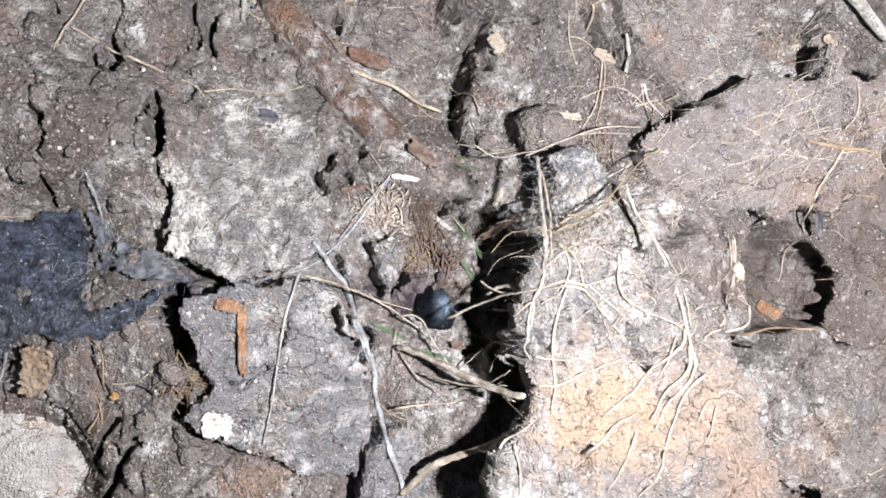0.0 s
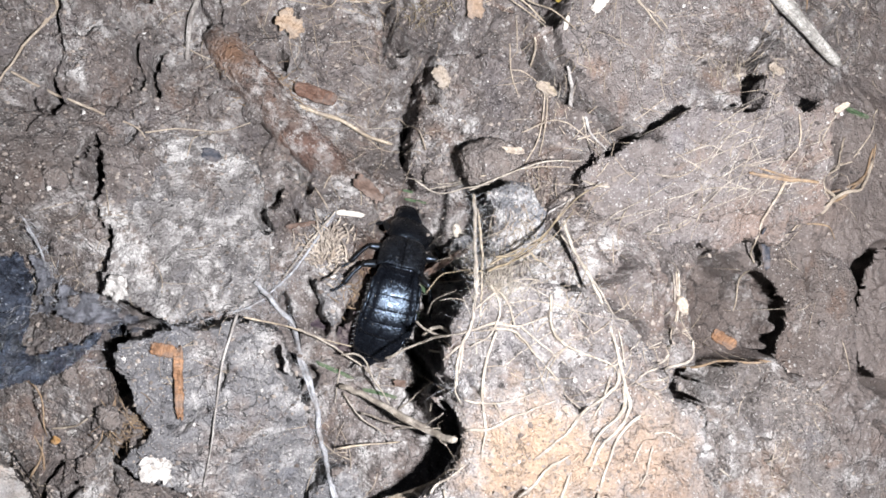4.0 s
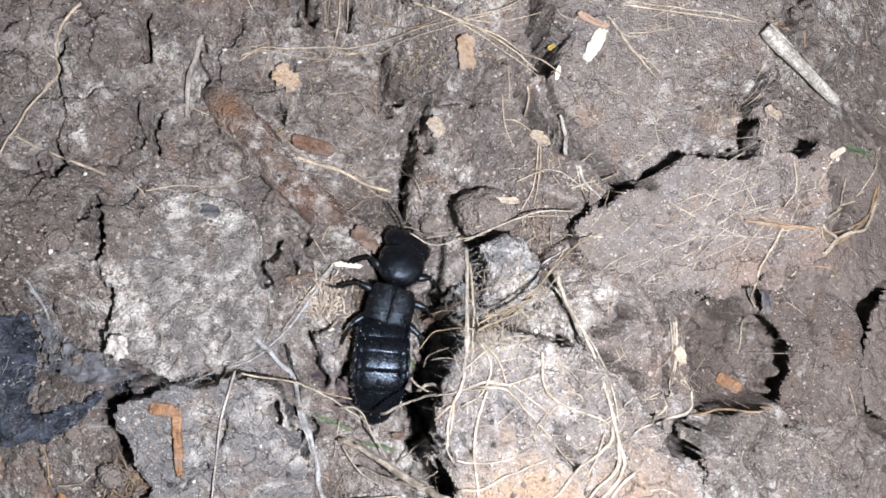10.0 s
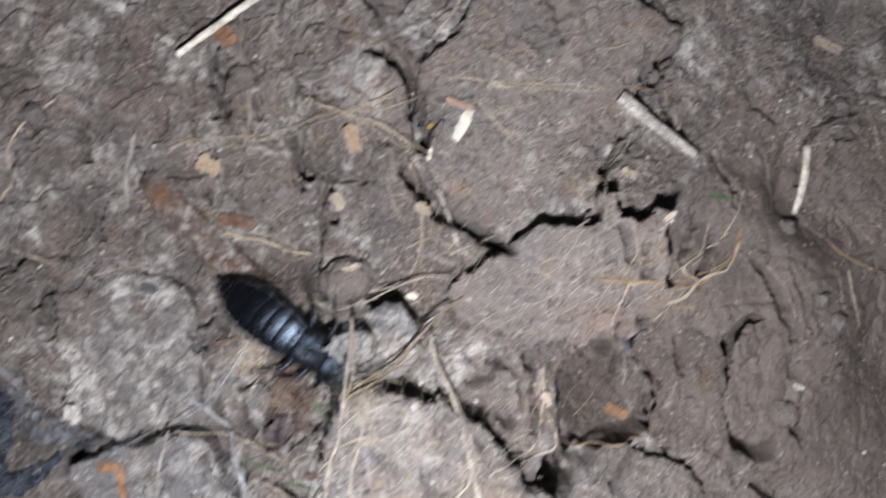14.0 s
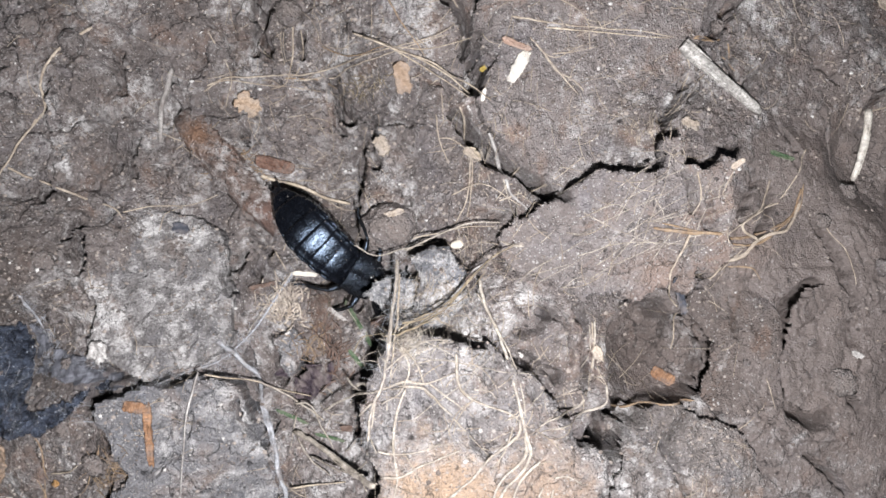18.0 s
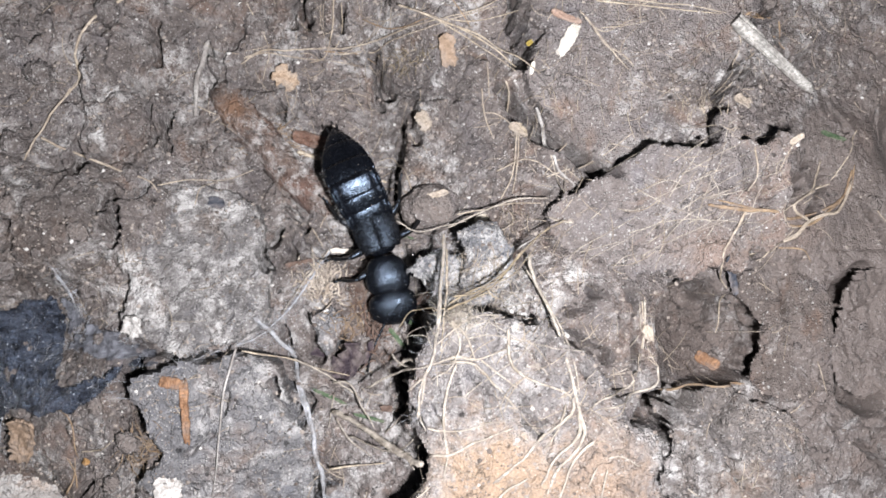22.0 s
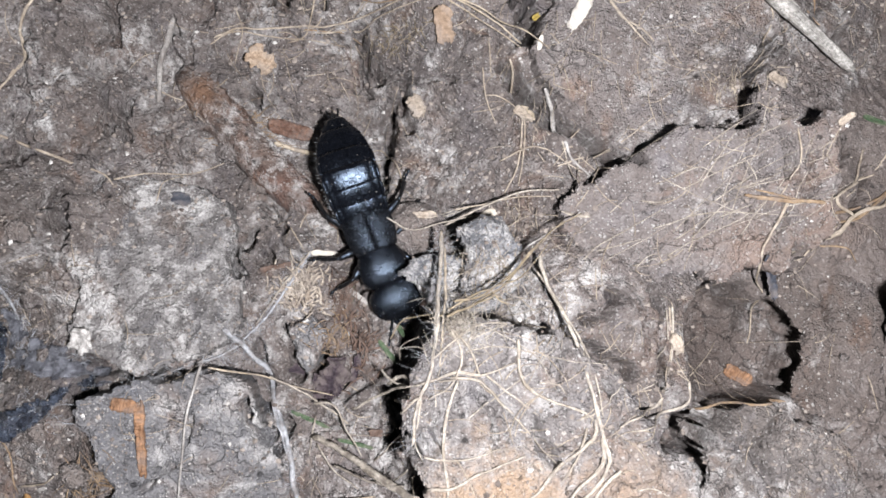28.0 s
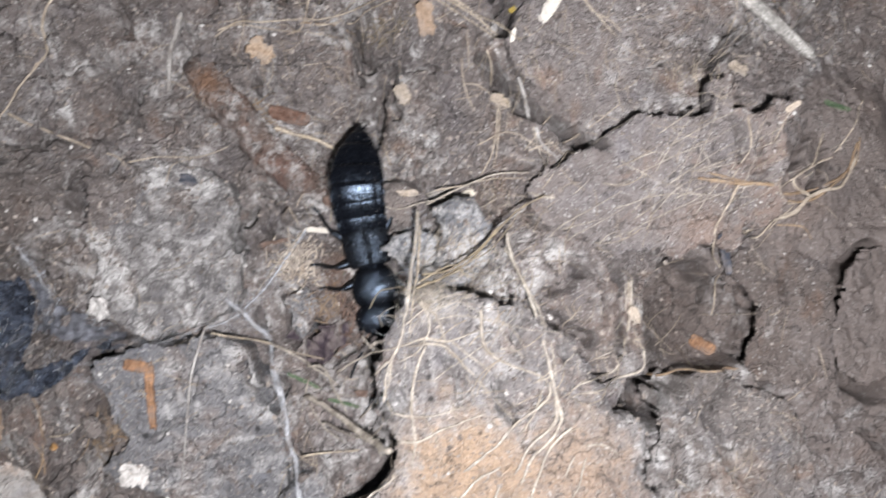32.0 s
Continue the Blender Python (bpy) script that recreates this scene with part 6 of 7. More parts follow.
FILM_RIM = [(-44, 2.5), (-32.8, 1.9), (-29.4, 2.6), (-26.6, 3.6), (-23.1, 3.8), (-22.5, -1.4), (-21.8, -4.5), (-21.9, -8.0), (-20.0, -9.4), (-17.3, -8.6), (-14.1, -8.1), (-13.0, -6.8), (-9.5, -5.6), (-9.2, -7.2), (-13.1, -9.4), (-14.7, -11.6), (-19.3, -12.8), (-25.3, -13.6), (-29.5, -13.2), (-33.7, -17.7), (-44, -19)]
FILM_ARM = [(-22.4, 5.3), (-20.6, 3.0), (-20.2, 0.2), (-17.5, -0.9), (-14.6, -1.3), (-11.3, -2.8), (-8.9, -4.6), (-5.6, -5.7), (-8.8, -6.3), (-13.2, -5.3), (-17.1, -4.6), (-21.2, -4.2), (-22.2, 0.5)]
dark_film = film(FILM_RIM, "crumpled blue-black film with greyish cobweb", 61, FILM)
torn_end = film(FILM_ARM, "", 64, MEMBRANE, dark_film)
for x, y, rx, ry, count, heading in ((-20.5, 0.5, 1.6, 4.5, 150, 1.5), (-15.5, -3.0, 5.0, 2.2, 200, -0.35), (-29.0, -5.0, 6.0, 6.0, 160, 0.6), (-16.5, -9.8, 4.0, 1.6, 90, 0.1)):
    cobweb = tuft(x, y, rx, ry, count, HAIR, "", "cobweb", 5.5, heading, 0.5, 0.03, dark_film)
strand([(-21.5, 8.0), (-20.8, 4.5), (-20.5, 1.0)], 0.22, 0.6, FIBRE, 0.3, "root", "mouldy whitish strand by the film", 90)
strand([(-19.0, -2.5), (-15.0, -3.8), (-11.0, -5.0)], 0.22, 0.6, FIBRE, 0.3, "root", "mouldy whitish strand by the film", 90)
tuft(16.8, 5.0, 3.4, 3.0, 210, HUSK_PALE, "matted tan wood fibres in the hollow", longest=4.0, heading=0.3, scatter=0.9, r=0.19)
tuft(23.0, 3.0, 2.0, 3.4, 120, BARK_RED, "rusty brown fibres in the hollow", longest=5.0, heading=1.4, scatter=0.5)
tuft(25.5, -3.5, 2.2, 4.0, 60, BARK_RED, "rusty brown shreds beside the raised clod", longest=4.5, heading=1.2, scatter=0.7, r=0.2)
tuft(21.5, -1.0, 3.0, 3.0, 70, ROOT_BROWN, "brown shreds in the hollow", longest=4.0, heading=0.6, scatter=1.0, r=0.09)
tuft(-8.5, -17.5, 3.0, 3.0, 120, ROOT_BROWN, "brown root fibres beside the grey clod", longest=5.0)
tuft(30.7, 40.2, 4.0, 2.6, 130, ROOT_YELLOW, "yellowish moss fibres in a dip", longest=3.0)
tuft(9.0, 28.0, 4.5, 3.0, 110, ROOT_BROWN, "brown fibres against the branch", longest=5.0)
tuft(40.5, 5.5, 4.5, 4.0, 170, ROOT_TAN, "tangled yellowish root hairs between clods", longest=4.5, r=0.04)
tuft(36.0, 0.5, 4.0, 3.5, 230, ROOT_PALE, "tangled pale root hairs on the raised clod", longest=5.0, scatter=0.9, heading=1.6, r=0.04)
tuft(48.0, 28.0, 2.0, 4.5, 70, ROOT_TAN, "fine roots along the crack between clods", longest=6.0, heading=-0.9, scatter=0.5, r=0.05)
tuft(46.0, 13.0, 3.5, 3.5, 80, ROOT_TAN, "tangled rootlets between clods", longest=5.0)
tuft(0.5, -31.5, 4.5, 2.4, 260, WOOD_PINK, "brown crumbly fibres below the grey clod", longest=4.0)
tuft(72.0, 28.5, 3.5, 2.0, 60, ROOT_TAN, "tan root hairs at the clod's broken edge", longest=4.0, heading=1.5, scatter=0.4)


def root_mat(x, y, rx, ry, count, seed, material, curl, label):
    """Long thin roots that wander over a clod and cross one another."""
    rng = np.random.RandomState(seed)
    lines = []
    for _ in range(count):
        a, b, h = x + rx * rng.normal(0, 0.5), y + ry * rng.normal(0, 0.5), rng.normal(0.45, 0.5) if curl < 0.1 else rng.uniform(0, 6.3)
        n = rng.randint(16, 40)
        bend = h + np.cumsum(rng.normal(0, curl, n))
        px, py = a + 0.45 * np.cumsum(np.cos(bend)), b + 0.45 * np.cumsum(np.sin(bend))
        z = surface(px, py)
        for _ in range(3):
            z = np.r_[z[0], np.maximum(z[1:-1], (z[:-2] + 2 * z[1:-1] + z[2:]) / 4), z[-1]]
        lines.append(tube(np.c_[px, py, z + 0.05], np.linspace(1, 0.4, n) * rng.uniform(0.04, 0.10), 5))
    return tagged(part("root_mat", *joined(lines), material, None), label, "roots", kind="stuff")


root_mat(43, -8, 13, 8, 9, 11, ROOT_PALE, 0.06, "fine pale roots over the raised clod")
root_mat(36, 0, 4, 4, 9, 12, ROOT_PALE, 0.08, "fine pale roots at the clod's rim")
root_mat(68, 13, 13, 6, 26, 13, ROOT_PALE, 0.04, "fine tan roots on the flat clod")

# Loose grains and fine rootlets all over the soil.
grit_paint = Paint("grit")
island = grit_paint.nt.nodes.new("ShaderNodeNewGeometry").outputs["Random Per Island"]
grit_colour = grit_paint.mix(grit_paint.span(island, 0.0, 0.8), (0.09, 0.072, 0.062), (0.26, 0.225, 0.195))
grit_colour = grit_paint.mix(grit_paint.span(island, 0.955, 0.98), grit_colour, (0.46, 0.445, 0.42))
grit_paint.relief(grit_paint.noise(0.2, 4, 0.7), 0.1)
GRIT = grit_paint.done(grit_colour, 0.8, 0.4)


def scatter_grit(count, smallest, largest, seed):
    rng = np.random.RandomState(seed)
    x, y = rng.uniform(-44, 134, count), rng.uniform(-38, 72, count)
    patchy = rough(x, y, 12, 2, seed=seed) + rng.uniform(-0.8, 0.5, count) > -0.25
    hole = np.array([(65.5, -0.1), (68.6, 4.6), (78.1, 2.8), (83.5, -2.1), (82, -10.8), (67.4, -12), (64.4, -6.5)])
    bald = (inside(x, y, [tuple(p) for p in hole]) > -0.6) | ((x > 83) & (y < 32))
    patchy &= ~bald | (rng.random_sample(count) < 0.12)
    x, y = x[patchy], y[patchy]
    z = surface(x, y)
    size = smallest * (largest / smallest) ** (rng.random_sample(len(x)) ** 2.2)
    knobs = np.array([(1, 0, 0), (0.3, 0.95, 0), (-0.8, 0.6, 0), (-0.8, -0.6, 0), (0.3, -0.95, 0), (0.1, 0.1, 0.9), (0, 0, -0.8)])
    shape = knobs[None] * (1 + rng.uniform(-0.35, 0.35, (len(x), 7, 1)))
    a = rng.uniform(0, 6.3, len(x))
    c, s = np.cos(a)[:, None], np.sin(a)[:, None]
    shape = np.stack([shape[:, :, 0] * c - shape[:, :, 1] * s, (shape[:, :, 0] * s + shape[:, :, 1] * c) * rng.uniform(0.6, 1, (len(x), 1)), shape[:, :, 2]], -1)
    verts = (np.stack([x, y, z + 0.25 * size], -1)[:, None] + size[:, None, None] * 0.5 * shape).reshape(-1, 3) / 1000
    one = np.array([(k, (k + 1) % 5, 5) for k in range(5)] + [((k + 1) % 5, k, 6) for k in range(5)])
    faces = (one[None] + 7 * np.arange(len(x))[:, None, None]).reshape(-1, 3)
    ob = new("soil_grains", mesh_of("soil_grains", verts.tolist(), faces.tolist(), GRIT, False))
    return tagged(ob, "loose crumbs and pale mineral grains on the soil", "soil grains", kind="stuff")


scatter_grit(45000, 0.14, 0.8, 3)


def scatter_rootlets(count, seed):
    rng = np.random.RandomState(seed)
    x, y = rng.uniform(-45, 135, 3 * count), rng.uniform(-40, 72, 3 * count)
    pick = rough(x, y, 18, 2, seed=seed) + np.where((x > 45) & (x < 84), 0.25, 0.0) > 0.1
    hairs = []
    for a, b in list(zip(x[pick], y[pick]))[:count]:
        n, h, l = 7, rng.uniform(0, 6.3), rng.uniform(2, 8)
        turn = rng.uniform(-1.4, 1.4)
        s = np.linspace(0, 1, n)
        lx, ly = a + l * np.cumsum(np.cos(h + turn * s)) / n, b + l * np.cumsum(np.sin(h + turn * s)) / n
        z = surface(lx, ly)
        z = np.maximum(z, np.r_[z[0], (z[:-2] + z[2:]) / 2, z[-1]]) + 0.08
        hairs.append(tube(np.c_[lx, ly, z], np.linspace(1, 0.5, n) * rng.uniform(0.04, 0.09), 4))
    return tagged(part("rootlets", *joined(hairs), ROOT_TAN, None), "fine dry rootlets strewn over the soil", "rootlets", kind="stuff")


scatter_rootlets(900, 8)

# Crumbs of earth lying about.
for n in range(90):
    x, y, size = dice.uniform(-44, 34), dice.uniform(-38, 62), dice.uniform(0.6, 1.0) * dice.choice((0.9, 1.2, 1.7, 2.4))
    if n >= 60:
        x, y = dice.uniform(84, 132), dice.uniform(-20, 66)
    if inside(np.array(x), np.array(y), SLABS["pale"][0]) > -2 or inside(np.array(x), np.array(y), SLABS["grey"][0]) > -2:
        x -= 30
    crumb = part("soil_crumb", *lump_mesh(size, size * dice.uniform(0.7, 1), size * dice.uniform(0.5, 0.8), n % 7, 12, 0.42), dice.choice((EARTH, EARTH_BROWN)), None)
    crumb.matrix_basis = pose(x / 1000, y / 1000, (float(surface(x, y)[0]) + 0.05 * size) / 1000, 0, 0, dice.uniform(0, 360))
    tagged(crumb, "small crumb of dry grey-brown earth on the ground", "soil crumb", "crumbs of earth")

# A loose round crumb of earth that the beetle shoves aside.
loose_clod = part("loose_clod", *lump_mesh(4.5, 4.0, 4.0, 15, 40, 0.22), EARTH_BROWN, None)
tagged(loose_clod, "rounded loose brown clod with a pale flake", "soil clod", "clods of earth")
chip_v, chip_f = flake_mesh(3.2, 1.0, 0.4, 4.4)
flat = part("straw_flake", chip_v + np.array((2.2, 1.6, 3.45)), chip_f, HUSK_PALE, loose_clod, "pale straw flake")

# A pale insect nymph.
nymph_paint = Paint("nymph_skin")
NYMPH = nymph_paint.done(nymph_paint.mix(nymph_paint.span(nymph_paint.noise(0.4, 3), 0.3, 0.7), (0.38, 0.33, 0.26), (0.54, 0.50, 0.43)), 0.4, 0.4)
nymph = tagged(new("insect_nymph"), "tiny cream-coloured insect nymph on the soil", "insect")
part("body", *lump_mesh(1.15, 0.66, 0.6, 7, 14, 0.05), NYMPH, nymph)
head_v, head_f = lump_mesh(0.5, 0.42, 0.36, 9, 10, 0.05)
part("head", head_v + np.array((1.4, 0, 0.05)), head_f, NYMPH, nymph)
for side in (-1, 1):
    part("antenna", *tube([(1.7, 0.15 * side, 0.15), (2.1, 0.5 * side, 0.3), (2.5, 1.0 * side, 0.2)], [0.05, 0.04, 0.02], 4), NYMPH, nymph)
    for k in (0.7, 0.35, 0.0):
        part("leg", *tube([(k, 0.3 * side, 0), (k + 0.2, 0.95 * side, 0.25), (k - 0.1, 1.5 * side, -0.4)], [0.05, 0.04, 0.02], 4), NYMPH, nymph)

# The beetle. Its parts lie along +y, head first; lengths in millimetres.


def chitin(name, colour, low, high, pits, size, sheen=0.5, down=0.0):
    """Black insect shell: punctures, fine folds, and pale down where it is hairy."""
    p = Paint(name)
    dots = p.cells(size)
    fold = p.math("MULTIPLY", p.noise(1.3, 5, 0.6, (0.45, 1, 1), 0.6), 0.12 / pits)
    p.relief(p.math("ADD", fold, p.math("ADD", p.span(dots, 0.0, 0.5, 0, 1), p.math("MULTIPLY", p.noise(size * 0.6, 4, 0.7), 0.8))), pits)
    c = p.mix(p.span(p.noise(1.5, 4, 0.6), 0.35, 0.7), colour, tuple(v * 2.0 for v in colour))
    fluff = p.math("MULTIPLY", p.span(p.noise(0.16, 3, 0.7, (1, 0.45, 1)), 0.56, 0.68), p.span(p.noise(1.8, 4, 0.65), 0.36, 0.6, 0.15, 1.0))
    c = p.mix(p.math("MULTIPLY", fluff, down), c, (0.11, 0.115, 0.13))
    dust = p.math("MULTIPLY", p.span(p.cells(0.42), 0.10, 0.2, 1, 0), p.span(p.node("ShaderNodeSeparateColor", "", p.cells(0.42, "Color")).outputs[0], 0.07, 0.04))
    c = p.mix(p.math("MULTIPLY", dust, 0.7), c, (0.34, 0.32, 0.30))
    return p.done(c, p.span(p.noise(0.7, 4, 0.6), 0.3, 0.7, low, high), sheen, Specular_Tint=(0.60, 0.77, 1.0, 1))


CHITIN = chitin("glossy_chitin", (0.0014, 0.0016, 0.0023), 0.18, 0.34, 0.016, 0.2, 0.30, 0.06)
CHITIN_MATT = chitin("matt_chitin", (0.0016, 0.0018, 0.0024), 0.17, 0.30, 0.030, 0.13, 0.32, 0.06)
WING = chitin("wing_chitin", (0.0020, 0.0022, 0.0028), 0.20, 0.36, 0.045, 0.14, 0.28, 0.20)
LIMB = chitin("limb_chitin", (0.003, 0.0027, 0.0026), 0.28, 0.44, 0.012, 0.15, 0.4)


def loft(sections, sides=28, groove=0.0):
    """Rings (y, half width, top, bottom, squareness) joined into a closed body. groove: depth of a furrow inside each edge."""
    verts, faces = [], []
    for y, w, top, low, p in sections:
        for k in range(sides):
            a = 2 * math.pi * k / sides
            c, s = math.cos(a), math.sin(a)
            x = 1.1 * w * math.copysign(abs(c) ** (2 / p), c)
            z = math.copysign(abs(s) ** (2 / p), s) * (top if s > 0 else -low)
            if groove and s > 0:
                z -= groove * math.exp(-((abs(x) / (1.1 * w) - 0.74) / 0.05) ** 2)
            verts.append((x, y, z))
    n = len(sections)
    for i in range(n - 1):
        for k in range(sides):
            faces.append((i * sides + k, (i + 1) * sides + k, (i + 1) * sides + (k + 1) % sides, i * sides + (k + 1) % sides))
    faces += [tuple(range(sides)), tuple((n - 1) * sides + k for k in range(sides))[::-1]]
    return verts, faces


beetle = tagged(new("rove_beetle"), "black rove beetle with short wing cases and long abdomen", "beetle")
head = part("head", *loft([(-0.9, 1.1, 0.7, -0.8, 2), (-0.2, 1.6, 1.0, -1.0, 2.2), (0.2, 2.5, 1.35, -1.2, 2.3), (0.8, 3.05, 1.6, -1.4, 2.3), (1.5, 3.28, 1.75, -1.5, 2.3), (2.4, 3.32, 1.8, -1.5, 2.3), (3.3, 3.1, 1.65, -1.45, 2.3), (4.1, 2.6, 1.35, -1.25, 2.3), (4.7, 1.75, 0.95, -0.95, 2.2), (5.0, 0.7, 0.4, -0.5, 2)], 36), CHITIN_MATT, beetle)
for side in (-1, 1):
    jaw = smooth_line([(1.4 * side, 4.1, -0.4), (1.6 * side, 4.9, -0.45), (1.1 * side, 5.6, -0.5), (0.2 * side, 5.9, -0.55)], 0.25)
    part("mandible", *tube(jaw, np.linspace(0.5, 0.08, len(jaw)), 8), CHITIN, head, "curved glossy black jaw")
    eye_v, eye_f = lump_mesh(0.42, 0.6, 0.5, 3, 10, 0.0)
    part("eye", eye_v + np.array((3.0 * side, 3.1, 0.45)), eye_f, CHITIN, head)
    feeler = smooth_line([(1.6 * side, 4.2, 0.4), (2.8 * side, 5.6, 0.9), (4.2 * side, 7.4, 0.9), (5.4 * side, 9.4, 0.4), (6.1 * side, 11.2, -0.3)], 0.16)
    beads = 0.145 + 0.055 * np.cos(np.arange(len(feeler)) * 2 * math.pi / 4.5)
    beads[:9] = 0.12
    part("antenna", *tube(feeler, beads, 6), LIMB, head, "beaded black feeler")
    part("palp", *tube(smooth_line([(0.8 * side, 4.6, -0.5), (1.1 * side, 5.6, -0.7), (0.8 * side, 6.4, -1.0)], 0.4), [0.14] * len(smooth_line([(0.8, 4.6, -0.5), (1.1, 5.6, -0.7), (0.8, 6.4, -1.0)], 0.4)), 6), LIMB, head)
pronotum = part("pronotum", *loft([(0.35, 1.4, 0.9, -1.0, 2), (0.15, 2.2, 1.3, -1.3, 2.3), (-0.4, 2.75, 1.6, -1.5, 2.4), (-1.1, 2.98, 1.78, -1.6, 2.4), (-1.9, 3.05, 1.86, -1.6, 2.4), (-2.8, 2.98, 1.86, -1.6, 2.4), (-3.7, 2.75, 1.72, -1.6, 2.3), (-4.5, 2.35, 1.5, -1.5, 2.3), (-5.1, 1.8, 1.15, -1.3, 2.2), (-5.4, 1.1, 0.8, -1.0, 2)], 48, 0.12), CHITIN_MATT, beetle)
thorax = part("thorax", *loft([(0.5, 1.3, 0.7, -1.2, 2), (-0.5, 2.2, 1.0, -1.6, 2.4), (-2.5, 2.7, 1.2, -1.8, 2.5), (-5.0, 2.6, 1.1, -1.7, 2.4), (-5.8, 2.0, 0.8, -1.3, 2.2)]), CHITIN, beetle)
wing_cases = []
for side in (-1, 1):
    nu, nv = 17, 22
    top = []
    for j in range(nv):
        v = j / (nv - 1)
        w = 3.3 * (0.76 + 0.27 * math.sin(min(1, v * 1.5 + 0.15) * math.pi / 2)) * (1 - 0.03 * v)
        for i in range(nu):
            u = i / (nu - 1)
            back = -0.15 - 5.05 * v - 0.35 * v * (1 - u) ** 2 * 0.6 + 0.45 * (1 - v) * u * 0.3
            top.append((side * (0.02 + w * u), back, 1.86 - 1.2 * u ** 3.0 - 0.16 * (2 * v - 1) ** 4 + 0.10 * math.sin(math.pi * v) * math.sin(math.pi * u) - 0.14 * math.exp(-(u / 0.07) ** 2) + 0.05 * rough(np.array(3.0 * u + 9 * side), np.array(4.0 * v), 1.0, 3, 0.6, 91)))
    m = len(top)
    shell = top + [(x * 0.985, y, z - 0.28) for x, y, z in top]
    quads = [(j * nu + i, (j + 1) * nu + i, (j + 1) * nu + i + 1, j * nu + i + 1) for j in range(nv - 1) for i in range(nu - 1)]
    quads += [tuple(q + m for q in f[::-1]) for f in quads]
    rim = list(range(nu)) + [j * nu + nu - 1 for j in range(1, nv)] + [(nv - 1) * nu + i for i in range(nu - 2, -1, -1)] + [j * nu for j in range(nv - 2, 0, -1)]
    quads += [(a, b, b + m, a + m) for a, b in zip(rim, rim[1:] + rim[:1])]
    wing_cases.append(part("wing_case", shell, quads if side > 0 else [f[::-1] for f in quads], WING, beetle, "short matt black wing case"))
# Abdomen: half width in front and behind, height, length that shows.
SEGMENTS = [(3.05, 3.2, 1.5, 2.1), (3.2, 3.35, 1.5, 2.3), (3.35, 3.42, 1.5, 2.3), (3.42, 3.3, 1.48, 2.4), (3.28, 2.4, 1.4, 3.7), (2.35, 1.4, 1.12, 2.6), (1.4, 0.5, 0.78, 2.4)]
STARTS = (0.0, 0.118, 0.247, 0.376, 0.51, 0.72, 0.866)
segments = []
for n, (front, back, high, size) in enumerate(SEGMENTS):
    mid = max(front, back) if n < 4 else 0.53 * (front + back)
    rings = [(1.9, front * 0.84, high * 0.62, -1.1, 2.5), (1.0, front * 0.90, high * 0.70, -1.2, 2.6), (0.4, front * 0.94, high * 0.86, -1.3, 2.7), (-0.1, front, high * 0.95, -1.35, 2.9), (-0.5 * size, mid, high * 1.0, -1.35, 3.0), (-size + 0.15, back, high * 1.0, -1.3, 3.0), (-size, back * 0.99, high * 0.98, -1.25, 2.9), (-size - 0.12, back * 0.97, high * 0.92, -1.2, 2.8), (-size - 0.5, back * 0.90, high * 0.74, -1.0, 2.6)]
    if n == 6:
        rings = [(0.8, 1.28, 0.82, -0.87, 2.4), (-0.4, 1.1, 0.76, -0.77, 2.4), (-1.2, 0.78, 0.55, -0.55, 2.2), (-1.9, 0.45, 0.35, -0.35, 2), (-2.3, 0.12, 0.12, -0.12, 2)]
    segments.append(part("abdomen_segment", *loft(rings, 44, 0.20 if n < 4 else 0.10), CHITIN, beetle))
    for side in (-1, 1):
        if n < 5:
            # The raised margin plate along each side.
            edge = [(side * 1.1 * (front + (back - front) * k) * (0.955 - 0.04 * abs(2 * k - 1) ** 3), 0.25 - (size - 0.05) * k, 0.52 * high + 0.12 * math.sin(math.pi * k)) for k in np.linspace(0, 1, 7)]
            part("side_plate", *tube(edge, [0.14, 0.23, 0.25, 0.25, 0.25, 0.23, 0.14], 8), CHITIN, segments[-1])
            fringe = [wisp((side * 1.12 * (front + (back - front) * k), -size * k, 0.4 * high), dice.uniform(0.2, 0.6), (0 if side > 0 else math.pi) - side * dice.uniform(0.3, 1.2), 0.3, 0.022, 0.5) for k in np.linspace(0.1, 0.95, 6)]
            part("bristles", *joined(fringe), HAIR, segments[-1], "short pale bristles")
        if n == 6:
            line = smooth_line([(0.45 * side, -1.4, 0), (0.75 * side, -2.2, 0.1), (0.8 * side, -3.0, 0.0)], 0.4)
            part("tail_bristle", *tube(line, [0.16] * len(line), 6), LIMB, segments[-1])


def leg(side, size):
    """A leg that reaches out along x from its hip, with shin and foot."""
    k = size * side
    thigh = [(0, 0, 0), (1.2 * k, 0.1, 0.55), (2.9 * k, 0.2, 0.75)]
    ob = part("leg", *tube(smooth_line(thigh, 0.4), np.interp(np.linspace(0, 1, len(smooth_line(thigh, 0.4))), [0, 0.4, 1], [0.42, 0.62, 0.34]), 8), LIMB, beetle)
    shin_line = smooth_line([(2.8 * k, 0.2, 0.72), (4.1 * k, -0.3, -0.3), (5.2 * k, -0.9, -1.5)], 0.4)
    shin = part("shin", *tube(shin_line, np.linspace(0.24, 0.34, len(shin_line)), 7), LIMB, ob)
    foot_line = smooth_line([(5.2 * k, -0.9, -1.5), (5.9 * k, -1.2, -1.9), (6.9 * k, -1.4, -2.05)], 0.15)
    part("foot", *tube(foot_line, 0.17 + 0.06 * np.cos(np.arange(len(foot_line)) * 1.6), 6), LIMB, ob)
    thorns = [tube([shin_line[j], shin_line[j] + np.array((0.25 * k, -0.35, -0.25))], [0.05, 0.01], 4) for j in range(2, len(shin_line) - 1, 1)]
    part("spines", *joined(thorns), LIMB, ob)
    return ob


